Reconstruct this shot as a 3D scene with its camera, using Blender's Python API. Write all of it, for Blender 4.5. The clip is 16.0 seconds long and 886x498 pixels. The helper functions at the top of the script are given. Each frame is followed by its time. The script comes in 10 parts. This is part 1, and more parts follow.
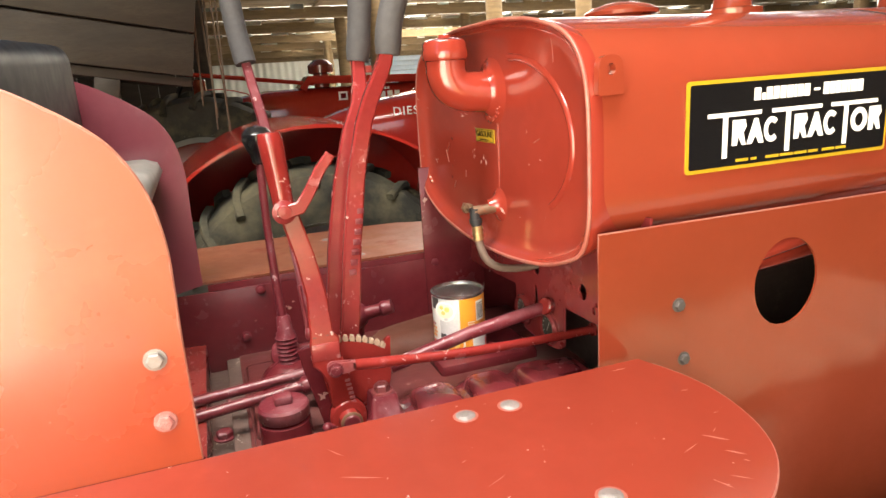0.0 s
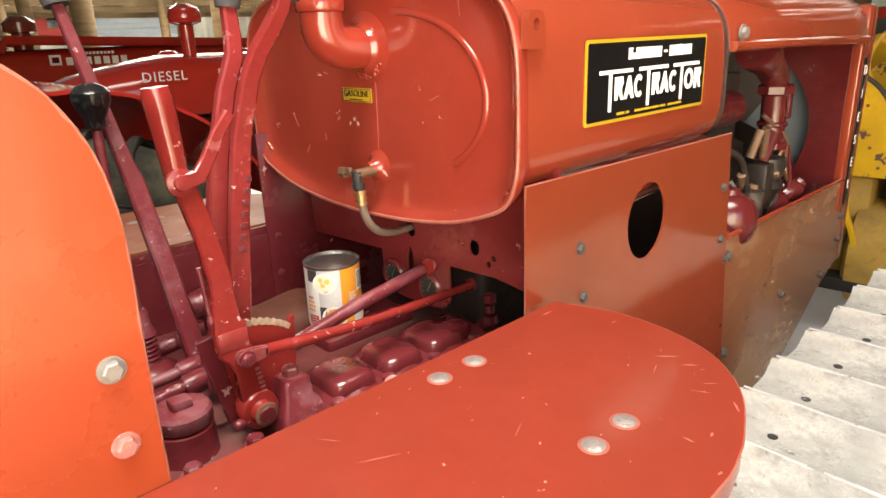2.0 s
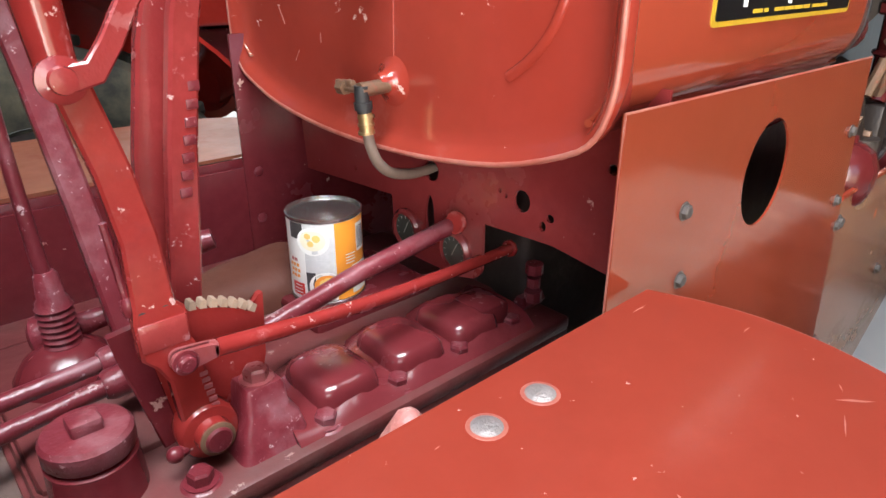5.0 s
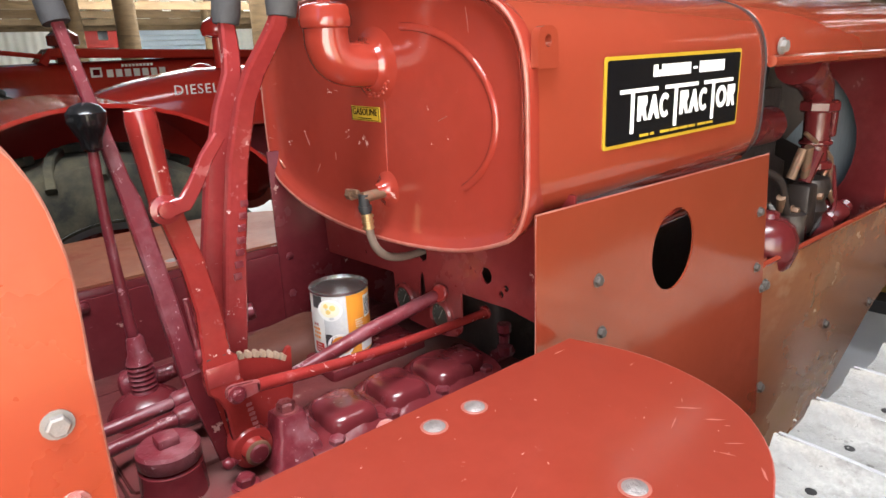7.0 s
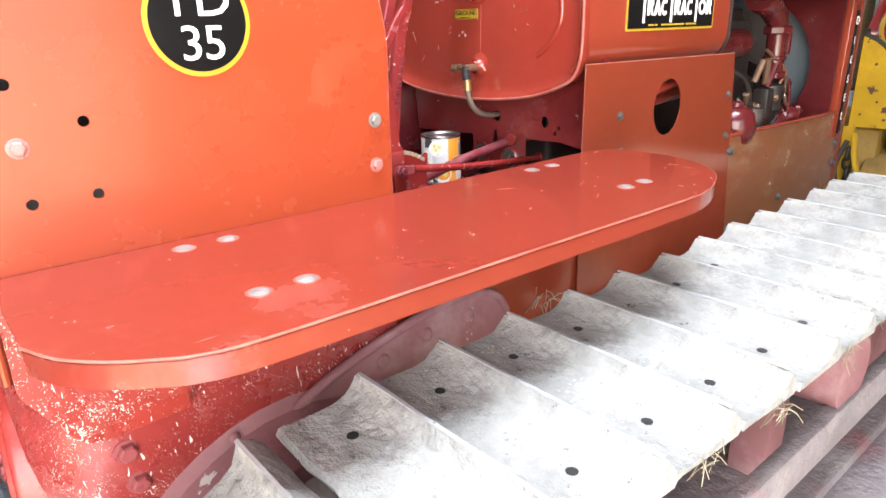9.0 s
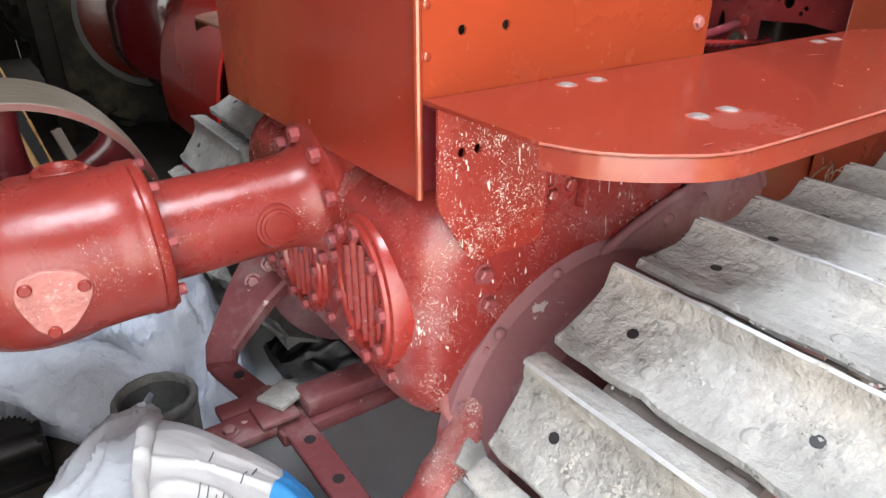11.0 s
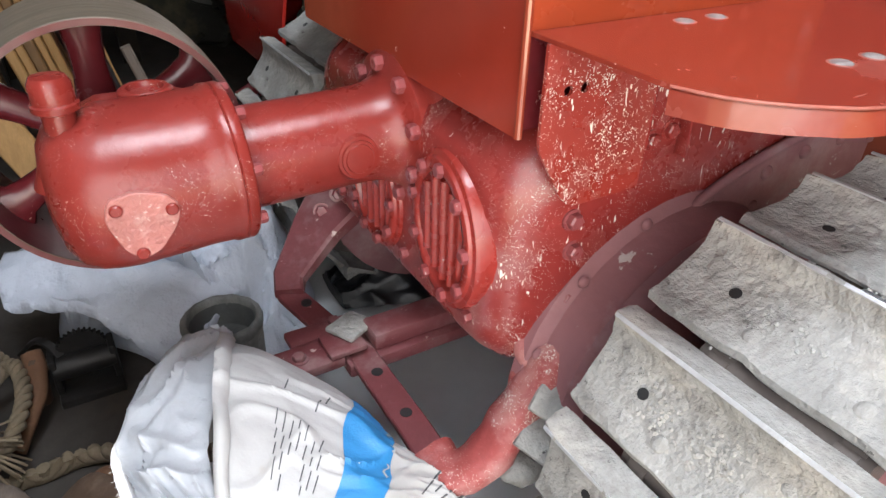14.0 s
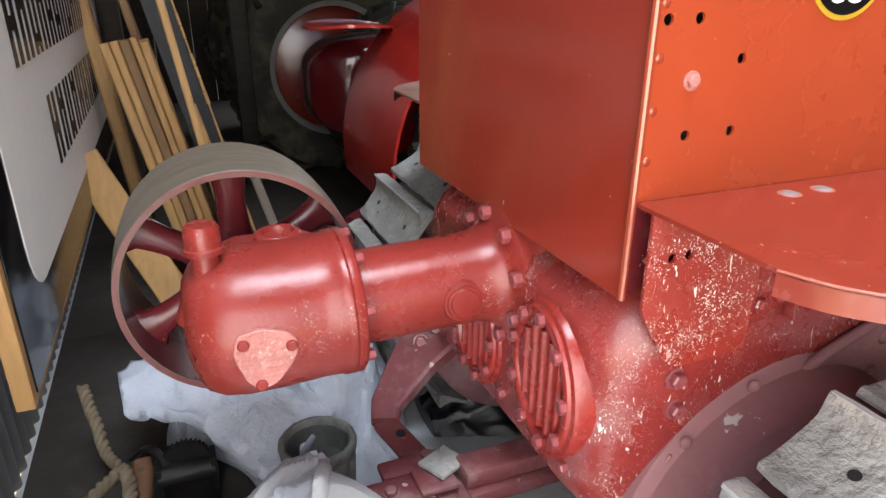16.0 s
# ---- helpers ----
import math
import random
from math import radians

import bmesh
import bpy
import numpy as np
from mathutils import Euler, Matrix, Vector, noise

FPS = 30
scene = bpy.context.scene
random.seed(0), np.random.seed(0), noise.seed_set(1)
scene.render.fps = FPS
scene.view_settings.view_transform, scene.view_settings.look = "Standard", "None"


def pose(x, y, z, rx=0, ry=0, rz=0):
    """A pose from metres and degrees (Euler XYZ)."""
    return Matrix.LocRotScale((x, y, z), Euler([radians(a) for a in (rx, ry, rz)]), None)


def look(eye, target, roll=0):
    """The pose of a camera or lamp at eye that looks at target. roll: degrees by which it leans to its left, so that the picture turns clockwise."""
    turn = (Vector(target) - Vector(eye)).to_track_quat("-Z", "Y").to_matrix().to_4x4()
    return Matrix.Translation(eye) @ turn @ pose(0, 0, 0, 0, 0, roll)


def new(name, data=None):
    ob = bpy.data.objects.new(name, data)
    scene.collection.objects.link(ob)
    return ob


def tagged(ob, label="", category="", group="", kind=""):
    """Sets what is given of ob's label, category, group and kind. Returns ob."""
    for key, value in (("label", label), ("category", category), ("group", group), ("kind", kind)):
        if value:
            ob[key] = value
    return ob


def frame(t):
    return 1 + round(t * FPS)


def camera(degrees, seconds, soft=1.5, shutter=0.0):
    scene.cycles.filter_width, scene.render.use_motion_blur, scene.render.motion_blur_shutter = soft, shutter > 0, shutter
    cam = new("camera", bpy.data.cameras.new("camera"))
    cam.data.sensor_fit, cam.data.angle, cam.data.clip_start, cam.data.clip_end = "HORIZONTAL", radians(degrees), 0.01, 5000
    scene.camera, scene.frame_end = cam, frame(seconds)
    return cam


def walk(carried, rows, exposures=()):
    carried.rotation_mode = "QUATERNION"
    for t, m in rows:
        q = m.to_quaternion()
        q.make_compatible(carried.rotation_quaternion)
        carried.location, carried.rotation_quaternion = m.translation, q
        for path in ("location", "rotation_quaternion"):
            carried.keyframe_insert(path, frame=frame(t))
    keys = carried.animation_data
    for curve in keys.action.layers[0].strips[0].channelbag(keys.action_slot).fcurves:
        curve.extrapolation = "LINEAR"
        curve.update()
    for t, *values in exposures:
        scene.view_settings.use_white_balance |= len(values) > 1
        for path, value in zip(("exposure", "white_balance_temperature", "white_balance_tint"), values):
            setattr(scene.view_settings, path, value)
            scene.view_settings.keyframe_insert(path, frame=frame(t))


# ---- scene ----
cam = camera(68.2, 16.0)
PATH = [
    (0, (-0.282, -0.661, 1.489), (0.339, 1.174, 0.991), -3.9),
    (0.5, (-0.384, -0.686, 1.505), (0.524, 1.027, 1.013), -1.3),
    (1, (-0.466, -0.68, 1.493), (0.514, 0.957, 0.892), -1.4),
    (1.5, (-0.515, -0.587, 1.491), (0.728, 0.865, 0.903), -2.3),
    (2, (-0.485, -0.509, 1.478), (0.806, 0.889, 0.862), -2.2),
    (2.5, (-0.408, -0.461, 1.46), (0.701, 1.081, 0.833), -3.4),
    (3, (-0.362, -0.384, 1.432), (0.703, 1.161, 0.74), -1.8),
    (3.5, (-0.321, -0.297, 1.408), (0.801, 1.174, 0.648), -0.6),
    (4, (-0.315, -0.263, 1.392), (0.805, 1.193, 0.6), 1.0),
    (4.2, (-0.312, -0.264, 1.384), (0.836, 1.146, 0.551), 1.3),
    (6.3, (-0.349, -0.36, 1.459), (0.938, 1.024, 0.805), -2.0),
    (6.5, (-0.364, -0.391, 1.467), (0.895, 1.026, 0.828), -2.0),
    (7, (-0.411, -0.489, 1.485), (0.803, 0.989, 0.9), -2.4),
    (7.5, (-0.48, -0.548, 1.471), (0.745, 0.921, 0.887), -2.2),
    (8, (-0.62, -0.624, 1.457), (0.788, 0.67, 0.869), -1.5),
    (8.5, (-0.777, -0.708, 1.426), (0.645, 0.564, 0.826), -1.0),
    (9, (-0.93, -0.822, 1.377), (0.28, 0.629, 0.722), -1.3),
    (9.3, (-1.034, -0.865, 1.381), (0.031, 0.652, 0.629), -3.5),
    (9.5, (-1.074, -0.885, 1.374), (-0.061, 0.672, 0.631), -3.4),
    (9.7, (-1.135, -0.86, 1.373), (-0.148, 0.707, 0.619), -3.3),
    (11.8, (-1.345, -0.569, 1.27), (-0.314, 0.767, 0.196), 3.7),
    (12, (-1.355, -0.564, 1.266), (-0.366, 0.748, 0.124), 4.4),
    (12.5, (-1.356, -0.589, 1.23), (-0.516, 0.642, -0.104), 5.2),
    (13, (-1.346, -0.595, 1.221), (-0.566, 0.532, -0.236), 4.9),
    (13.5, (-1.347, -0.592, 1.248), (-0.485, 0.669, -0.043), 4.7),
    (14, (-1.351, -0.582, 1.3), (-0.473, 0.866, 0.236), 1.6),
    (14.5, (-1.357, -0.577, 1.329), (-0.515, 0.984, 0.404), 0.2),
    (15, (-1.356, -0.584, 1.353), (-0.493, 1.044, 0.575), 0.2),
    (15.5, (-1.372, -0.584, 1.357), (-0.643, 1.108, 0.579), -0.8),
    (16, (-1.375, -0.586, 1.361), (-0.675, 1.127, 0.602), 0.4),
]
EXPOSURES = [(0, 2.51, 7500, 10), (0.5, 2.46, 7050, 10), (1, 2.41, 7050, 10), (1.5, 2.36, 7400, 10), (2, 2.36, 7700, 10), (3, 2.35, 6700, 10), (4.2, 2.34, 6200, 10), (6.3, 2.31, 6150, 10), (8, 2.19, 6500, 10), (8.5, 2.19, 6300, 10), (9, 2.5, 6100, 10), (9.7, 2.5, 6050, 10), (11.9, 1.4, 6240, 10), (12.1, 1.42, 6240, 10), (12.6, 1.8, 6220, 10), (13.2, 1.8, 6190, 10), (14, 1.6, 6150, 10), (14.6, 1.55, 6120, 10), (15.3, 1.67, 6080, 10), (16, 1.81, 6050, 10)]
walk(cam, [(t, look(eye, target, roll)) for t, eye, target, roll in PATH], EXPOSURES)

# ---- world, sun, large lights ----
world = bpy.data.worlds.new("sky")
scene.world = world
world.use_nodes = True
wn = world.node_tree.nodes
sky = wn.new("ShaderNodeTexSky")
sky.sky_type, sky.sun_disc = "NISHITA", False
sky.sun_elevation, sky.sun_rotation = radians(68), radians(210)
wn["Background"].inputs["Strength"].default_value = 0.07
world.node_tree.links.new(sky.outputs["Color"], wn["Background"].inputs["Color"])

FLOOR = 0.11           # height of the shed's concrete floor
MID = 0.365            # centre line of the crawler

sun = new("sun", bpy.data.lights.new("sun", "SUN"))
sun.data.energy, sun.data.angle, sun.data.color = 4.5, radians(0.6), (1.0, 0.95, 0.88)
sun.matrix_world = look((0, 0, 20), (4.0, 7.0, 0))


def area(name, place, target, w, h, power, colour, spread=180):
    ob = new(name, bpy.data.lights.new(name, "AREA"))
    ob.data.shape, ob.data.size, ob.data.size_y = "RECTANGLE", w, h
    ob.data.energy, ob.data.color = power, colour
    ob.data.spread = radians(spread)
    ob.matrix_world = look(place, target)
    return ob


# daylight of the wide open front of the shed, and of the farther rows of clear roof sheets
area("front_opening_light", (-0.9, -3.4, 1.7), (-0.7, 1.0, 0.9), 2.0, 2.6, 4, (1.0, 0.95, 0.88))
area("west_doorway_light", (-1.85, -2.1, 1.45), (-0.2, -0.1, 0.9), 2.0, 2.4, 33, (1.0, 0.91, 0.79))
# Added overhead fill for platform and cab; the roof above has no clear sheet.
area("near_overhead_fill", (-0.75, -0.7, 4.3), (-0.55, 0.1, 0), 2.4, 1.2, 22, (0.92, 0.96, 1.0), 95)
area("roof_sheet_light", (4.8, 8.6, 3.1), (4.8, 8.6, 0), 6.0, 4.0, 150, (1.0, 0.97, 0.92))
area("far_roof_sheet_light", (7.0, 16.5, 3.0), (7.0, 17.5, 0), 8.0, 5.0, 330, (1.0, 0.97, 0.92))


# ---- materials ----
def mk(name, base, rough=0.5, metal=0.0, var=0.18, scale=5.0, bump=0.15, bscale=60.0, spots=None, spots2=None, spots3=None, coat=0.0, stretch=None, spec=0.5, bdist=0.004):
    """A surface with large and fine variation. spots: (colour, share 0..1, scale, kind) where kind is 'chip', 'splash' or 'stain'."""
    m = bpy.data.materials.new(name)
    m.use_nodes = True
    n, l = m.node_tree.nodes, m.node_tree.links
    b = n["Principled BSDF"]
    co = n.new("ShaderNodeTexCoord").outputs["Object"]
    if stretch:
        mp = n.new("ShaderNodeMapping")
        mp.inputs["Scale"].default_value = stretch
        l.new(co, mp.inputs["Vector"])
        co = mp.outputs["Vector"]

    def noise_tex(s, detail=5.0, rough_=0.6):
        t = n.new("ShaderNodeTexNoise")
        t.inputs["Scale"].default_value, t.inputs["Detail"].default_value, t.inputs["Roughness"].default_value = s, detail, rough_
        l.new(co, t.inputs["Vector"])
        return t.outputs["Fac"]

    def mix(fac, c1, c2):
        x = n.new("ShaderNodeMix")
        x.data_type = "RGBA"
        for sock, v in ((x.inputs["Factor"], fac), (x.inputs["A"], c1), (x.inputs["B"], c2)):
            if isinstance(v, (tuple, float)):
                sock.default_value = v
            else:
                l.new(v, sock)
        return x.outputs["Result"]

    def ramp(v, lo, hi):
        r = n.new("ShaderNodeMapRange")
        r.inputs["From Min"].default_value, r.inputs["From Max"].default_value = lo, hi
        l.new(v, r.inputs["Value"])
        return r.outputs["Result"]

    dark = tuple(c * (1 - var) for c in base) + (1.0,)
    light = tuple(min(1.0, c * (1 + var) + 0.02 * var) for c in base) + (1.0,)
    col = mix(ramp(noise_tex(scale), 0.3, 0.7), dark, light)
    col = mix(ramp(noise_tex(scale * 9, 3.0), 0.2, 0.8), tuple(c * (1 - var * 0.4) for c in base) + (1.0,), col)
    rgh = ramp(noise_tex(scale * 2.3), 0.2, 0.8)
    rr = n.new("ShaderNodeMapRange")
    rr.inputs["To Min"].default_value, rr.inputs["To Max"].default_value = max(0.03, rough * 0.8), min(1.0, rough * 1.25)
    l.new(rgh, rr.inputs["Value"])
    rough_out = rr.outputs["Result"]
    for sp in (spots, spots2, spots3):
        if not sp:
            continue
        c, share, s, kind = sp
        if kind in ("splash", "streak"):
            sco = co
            if kind == "streak":
                mp2 = n.new("ShaderNodeMapping")
                mp2.inputs["Scale"].default_value = (1.0, 1.0, 0.3)
                l.new(co, mp2.inputs["Vector"])
                sco = mp2.outputs["Vector"]
            v = n.new("ShaderNodeTexVoronoi")
            v.inputs["Scale"].default_value, v.inputs["Randomness"].default_value = s, 1.0
            wob = n.new("ShaderNodeMixRGB")
            wob.inputs["Fac"].default_value = 0.08
            wt = n.new("ShaderNodeTexNoise")
            wt.inputs["Scale"].default_value = s * 0.8
            l.new(sco, wt.inputs["Vector"])
            l.new(sco, wob.inputs["Color1"])
            l.new(wt.outputs["Color"], wob.inputs["Color2"])
            l.new(wob.outputs["Color"], v.inputs["Vector"])
            size = n.new("ShaderNodeMath")
            size.operation = "MULTIPLY"
            l.new(ramp(noise_tex(s * 0.1, 3.0), 0.30, 0.66), size.inputs[0])
            size.inputs[1].default_value = share
            sub = n.new("ShaderNodeMath")
            sub.operation = "SUBTRACT"
            l.new(size.outputs[0], sub.inputs[0])
            l.new(v.outputs["Distance"], sub.inputs[1])
            fac = ramp(sub.outputs[0], 0.0, 0.05)
        elif kind == "chip":
            fac = ramp(noise_tex(s, 8.0, 0.7), 0.80 - 0.25 * share, 0.815 - 0.25 * share)
        else:
            fac = ramp(noise_tex(s, 6.0, 0.65), 0.72 - 0.4 * share, 0.92 - 0.3 * share)
        col = mix(fac, col, tuple(c) + (1.0,))
        add = n.new("ShaderNodeMath")
        add.operation, add.use_clamp = "ADD", True
        half = n.new("ShaderNodeMath")
        half.operation = "MULTIPLY"
        half.inputs[1].default_value = 0.3
        l.new(fac, half.inputs[0])
        l.new(half.outputs[0], add.inputs[0])
        l.new(rough_out, add.inputs[1])
        rough_out = add.outputs[0]
    l.new(col, b.inputs["Base Color"])
    l.new(rough_out, b.inputs["Roughness"])
    b.inputs["Metallic"].default_value = metal
    b.inputs["Specular IOR Level"].default_value = spec
    b.inputs["Coat Weight"].default_value, b.inputs["Coat Roughness"].default_value = coat, 0.06
    if bump:
        bp = n.new("ShaderNodeBump")
        bp.inputs["Strength"].default_value, bp.inputs["Distance"].default_value = bump, bdist
        l.new(noise_tex(bscale, 4.0), bp.inputs["Height"])
        l.new(bp.outputs["Normal"], b.inputs["Normal"])
    return m


CREAM = (0.70, 0.655, 0.575)
M = {}
M["red"] = mk("red_paint", (0.235, 0.038, 0.019), 0.11, 0, 0.12, 3.0, 0.045, 5, ((0.50, 0.24, 0.17), 0.16, 16.0, "chip"), ((0.29, 0.11, 0.08), 0.14, 1.6, "stain"), spec=0.5)
M["back_red"] = mk("deep_red_back_plate_paint", (0.265, 0.032, 0.017), 0.16, 0, 0.14, 2.5, 0.04, 5, ((0.50, 0.26, 0.20), 0.50, 22.0, "chip"), ((0.20, 0.022, 0.016), 0.36, 1.6, "stain"), spec=0.5, coat=0.3)
M["red"].node_tree.nodes["Principled BSDF"].inputs["IOR"].default_value = 1.7
# Specular tint gilds the reflections, in place of warmer surroundings.
M["red"].node_tree.nodes["Principled BSDF"].inputs["Specular Tint"].default_value = (1.0, 0.88, 0.70, 1.0)
M["fender_red"] = mk("orange_red_fender_paint", (0.295, 0.045, 0.015), 0.26, 0, 0.10, 3.0, 0.03, 7, ((0.55, 0.26, 0.18), 0.22, 16.0, "chip"), ((0.36, 0.115, 0.05), 0.24, 1.6, "stain"), spec=0.5, coat=0.15)
M["red_scuffed"] = mk("scuffed_red_paint", (0.205, 0.028, 0.016), 0.22, 0, 0.14, 4.0, 0.05, 30, ((0.56, 0.38, 0.33), 0.34, 12.0, "chip"), ((0.30, 0.10, 0.08), 0.24, 2.3, "stain"), ((0.54, 0.34, 0.30), 0.48, 60.0, "chip"), coat=0.2)
M["red_tank"] = mk("red_tank_paint", (0.265, 0.033, 0.020), 0.15, 0, 0.16, 4.0, 0.06, 7, ((0.36, 0.14, 0.12), 0.34, 4.0, "stain"), ((0.60, 0.40, 0.34), 0.55, 24.0, "chip"), ((0.19, 0.024, 0.019), 0.22, 2.5, "stain"), spec=0.6, coat=0.3)
# Red darkened to hold the engine bay's shade, plus oil stains and chips.
M["bay_shade_red"] = mk("oily_red_paint_in_bay_shade", (0.095, 0.011, 0.012), 0.2, 0, 0.35, 6.0, 0.2, 45, ((0.05, 0.035, 0.03), 0.45, 6.0, "stain"), ((0.3, 0.16, 0.13), 0.35, 30.0, "chip"))
M["case_red"] = mk("red_cast_case_with_cream_streaks", (0.225, 0.027, 0.023), 0.26, 0, 0.25, 5.0, 0.2, 50, ((0.28, 0.135, 0.13), 0.34, 4.0, "stain"), (CREAM, 0.26, 120.0, "splash"), (CREAM, 0.27, 70.0, "streak"))
M["edge_wear"] = mk("worn_pale_red_edge", (0.33, 0.12, 0.09), 0.35, 0, 0.35, 30.0, 0.2, 90, ((0.25, 0.042, 0.024), 0.82, 12.0, "stain"), ((0.52, 0.36, 0.31), 0.60, 20.0, "chip"))
M["wagon_wood"] = mk("dark_brown_wagon_board", (0.022, 0.014, 0.007), 0.6, 0, 0.5, 4.0, 0.3, 30, ((0.075, 0.048, 0.018), 0.26, 3.0, "stain"), stretch=(1, 6, 6))
# Older dark red inside paint; base also lowered for shade the lamps miss.
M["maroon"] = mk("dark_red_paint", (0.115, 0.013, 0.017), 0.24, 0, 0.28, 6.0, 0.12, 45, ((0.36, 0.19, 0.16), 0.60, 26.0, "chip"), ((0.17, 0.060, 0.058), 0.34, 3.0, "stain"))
M["dash_red"] = mk("dash_plate_red_paint", (0.175, 0.021, 0.021), 0.22, 0, 0.25, 6.0, 0.1, 45, ((0.36, 0.19, 0.16), 0.56, 26.0, "chip"), ((0.24, 0.06, 0.055), 0.30, 3.0, "stain"), coat=0.2)
M["lever_red"] = mk("chipped_red_lever_paint", (0.235, 0.021, 0.018), 0.2, 0, 0.25, 9.0, 0.2, 30, ((0.50, 0.32, 0.29), 0.60, 50.0, "chip"), ((0.16, 0.022, 0.026), 0.40, 9.0, "stain"), ((0.33, 0.12, 0.12), 0.26, 14.0, "stain"), coat=0.25)
M["lever_worn"] = mk("rubbed_red_lever_paint", (0.235, 0.026, 0.026), 0.24, 0, 0.25, 9.0, 0.3, 40, ((0.34, 0.13, 0.125), 0.30, 20.0, "stain"), ((0.55, 0.40, 0.37), 0.64, 40.0, "chip"), coat=0.15)
M["lever"] = mk("worn_dark_red_paint", (0.145, 0.017, 0.024), 0.32, 0, 0.28, 12.0, 0.6, 45, ((0.44, 0.30, 0.30), 0.64, 45.0, "chip"), ((0.23, 0.10, 0.11), 0.40, 12.0, "stain"), ((0.46, 0.33, 0.33), 0.62, 150.0, "chip"))
M["oily"] = mk("oily_dark_maroon_cover", (0.120, 0.026, 0.025), 0.34, 0, 0.35, 5.0, 0.2, 45, ((0.095, 0.060, 0.050), 0.5, 4.0, "stain"), ((0.3, 0.2, 0.17), 0.58, 40.0, "chip"))
M["casting"] = mk("red_cast_iron_paint", (0.205, 0.023, 0.017), 0.28, 0, 0.28, 5.0, 0.28, 34, ((0.29, 0.115, 0.11), 0.30, 5.0, "stain"), (CREAM, 0.19, 110.0, "splash"), ((0.11, 0.016, 0.016), 0.36, 7.0, "stain"), spec=0.4)
M["cover_red"] = mk("glossy_ribbed_cover_paint", (0.27, 0.028, 0.021), 0.26, 0, 0.25, 8.0, 0.2, 50, ((0.42, 0.27, 0.25), 0.62, 26.0, "chip"))
M["splashed"] = mk("red_paint_with_cream_splashes", (0.27, 0.032, 0.022), 0.28, 0, 0.2, 6.0, 0.2, 60, ((0.36, 0.17, 0.15), 0.22, 7.0, "stain"), (CREAM, 0.46, 105.0, "splash"), (CREAM, 0.36, 66.0, "streak"))
M["plate_cast"] = mk("pale_red_rough_casting", (0.40, 0.15, 0.13), 0.4, 0, 0.25, 20.0, 1.0, 90, ((0.58, 0.43, 0.39), 0.74, 120.0, "chip"), ((0.54, 0.34, 0.30), 0.45, 30.0, "stain"))
M["dusty_red"] = mk("dust_covered_dark_red_paint", (0.255, 0.110, 0.115), 0.75, 0, 0.25, 5.0, 0.4, 50, ((0.36, 0.26, 0.26), 0.5, 5.0, "stain"), ((0.46, 0.42, 0.39), 0.62, 18.0, "chip"))
M["dust_iron"] = mk("grey_dust_caked_iron", (0.215, 0.180, 0.182), 0.85, 0, 0.35, 7.0, 0.8, 40, ((0.33, 0.30, 0.285), 0.5, 8.0, "stain"), ((0.24, 0.10, 0.10), 0.40, 6.0, "stain"), bdist=0.01)
M["shoe"] = mk("dusty_grey_steel", (0.305, 0.298, 0.282), 0.92, 0.0, 0.45, 12.0, 1.0, 34, ((0.43, 0.40, 0.35), 0.46, 6.0, "stain"), ((0.10, 0.095, 0.088), 0.62, 34.0, "chip"), ((0.16, 0.15, 0.14), 0.50, 16.0, "stain"), bdist=0.012)
M["link"] = mk("dark_dirty_track_steel", (0.13, 0.11, 0.10), 0.75, 0.2, 0.3, 9.0, 0.5, 50, ((0.4, 0.3, 0.22), 0.35, 10.0, "stain"))
M["steel"] = mk("dull_zinc_bolt_steel", (0.25, 0.235, 0.22), 0.5, 0.4, 0.3, 60.0, 0.3, 120, ((0.28, 0.12, 0.09), 0.4, 60.0, "stain"))
M["black"] = mk("flat_black", (0.012, 0.012, 0.013), 0.6, 0, 0.2, 20.0, 0.1, 60)
M["black_sheet"] = mk("black_plastic_sheet", (0.010, 0.011, 0.014), 0.35, 0, 0.3, 12.0, 0.3, 40)
M["vinyl"] = mk("black_vinyl", (0.004, 0.004, 0.005), 0.45, 0, 0.2, 9.0, 0.12, 14, spec=0.2)
M["greyvinyl"] = mk("worn_grey_vinyl", (0.17, 0.155, 0.14), 0.6, 0, 0.2, 12.0, 0.3, 60)
M["rubber"] = mk("tyre_rubber", (0.034, 0.032, 0.024), 0.7, 0, 0.35, 8.0, 0.3, 40, ((0.17, 0.145, 0.085), 0.55, 4.0, "stain"))
M["grip"] = mk("grey_rubber_grip", (0.042, 0.040, 0.042), 0.75, 0, 0.2, 20.0, 0.3, 70)
M["knob"] = mk("black_bakelite", (0.010, 0.010, 0.011), 0.16, 0, 0.1, 20.0, 0.02, 40)
M["hose"] = mk("old_rubber_hose", (0.16, 0.115, 0.09), 0.5, 0, 0.25, 30.0, 0.1, 80)
M["brass"] = mk("tarnished_brass", (0.42, 0.30, 0.15), 0.38, 0.9, 0.25, 40.0, 0.1, 90)
M["yellow"] = mk("yellow_paint", (0.58, 0.345, 0.014), 0.34, 0, 0.25, 5.0, 0.15, 40, ((0.09, 0.04, 0.03), 0.80, 9.0, "chip"), ((0.24, 0.15, 0.04), 0.40, 2.6, "stain"), ((0.40, 0.33, 0.20), 0.5, 20.0, "chip"))
M["yellow_dull"] = mk("dusty_yellow_paint", (0.50, 0.29, 0.022), 0.45, 0, 0.25, 6.0, 0.2, 50, ((0.12, 0.05, 0.03), 0.78, 8.0, "chip"), ((0.24, 0.15, 0.045), 0.48, 3.0, "stain"), ((0.07, 0.045, 0.03), 0.40, 5.0, "stain"))
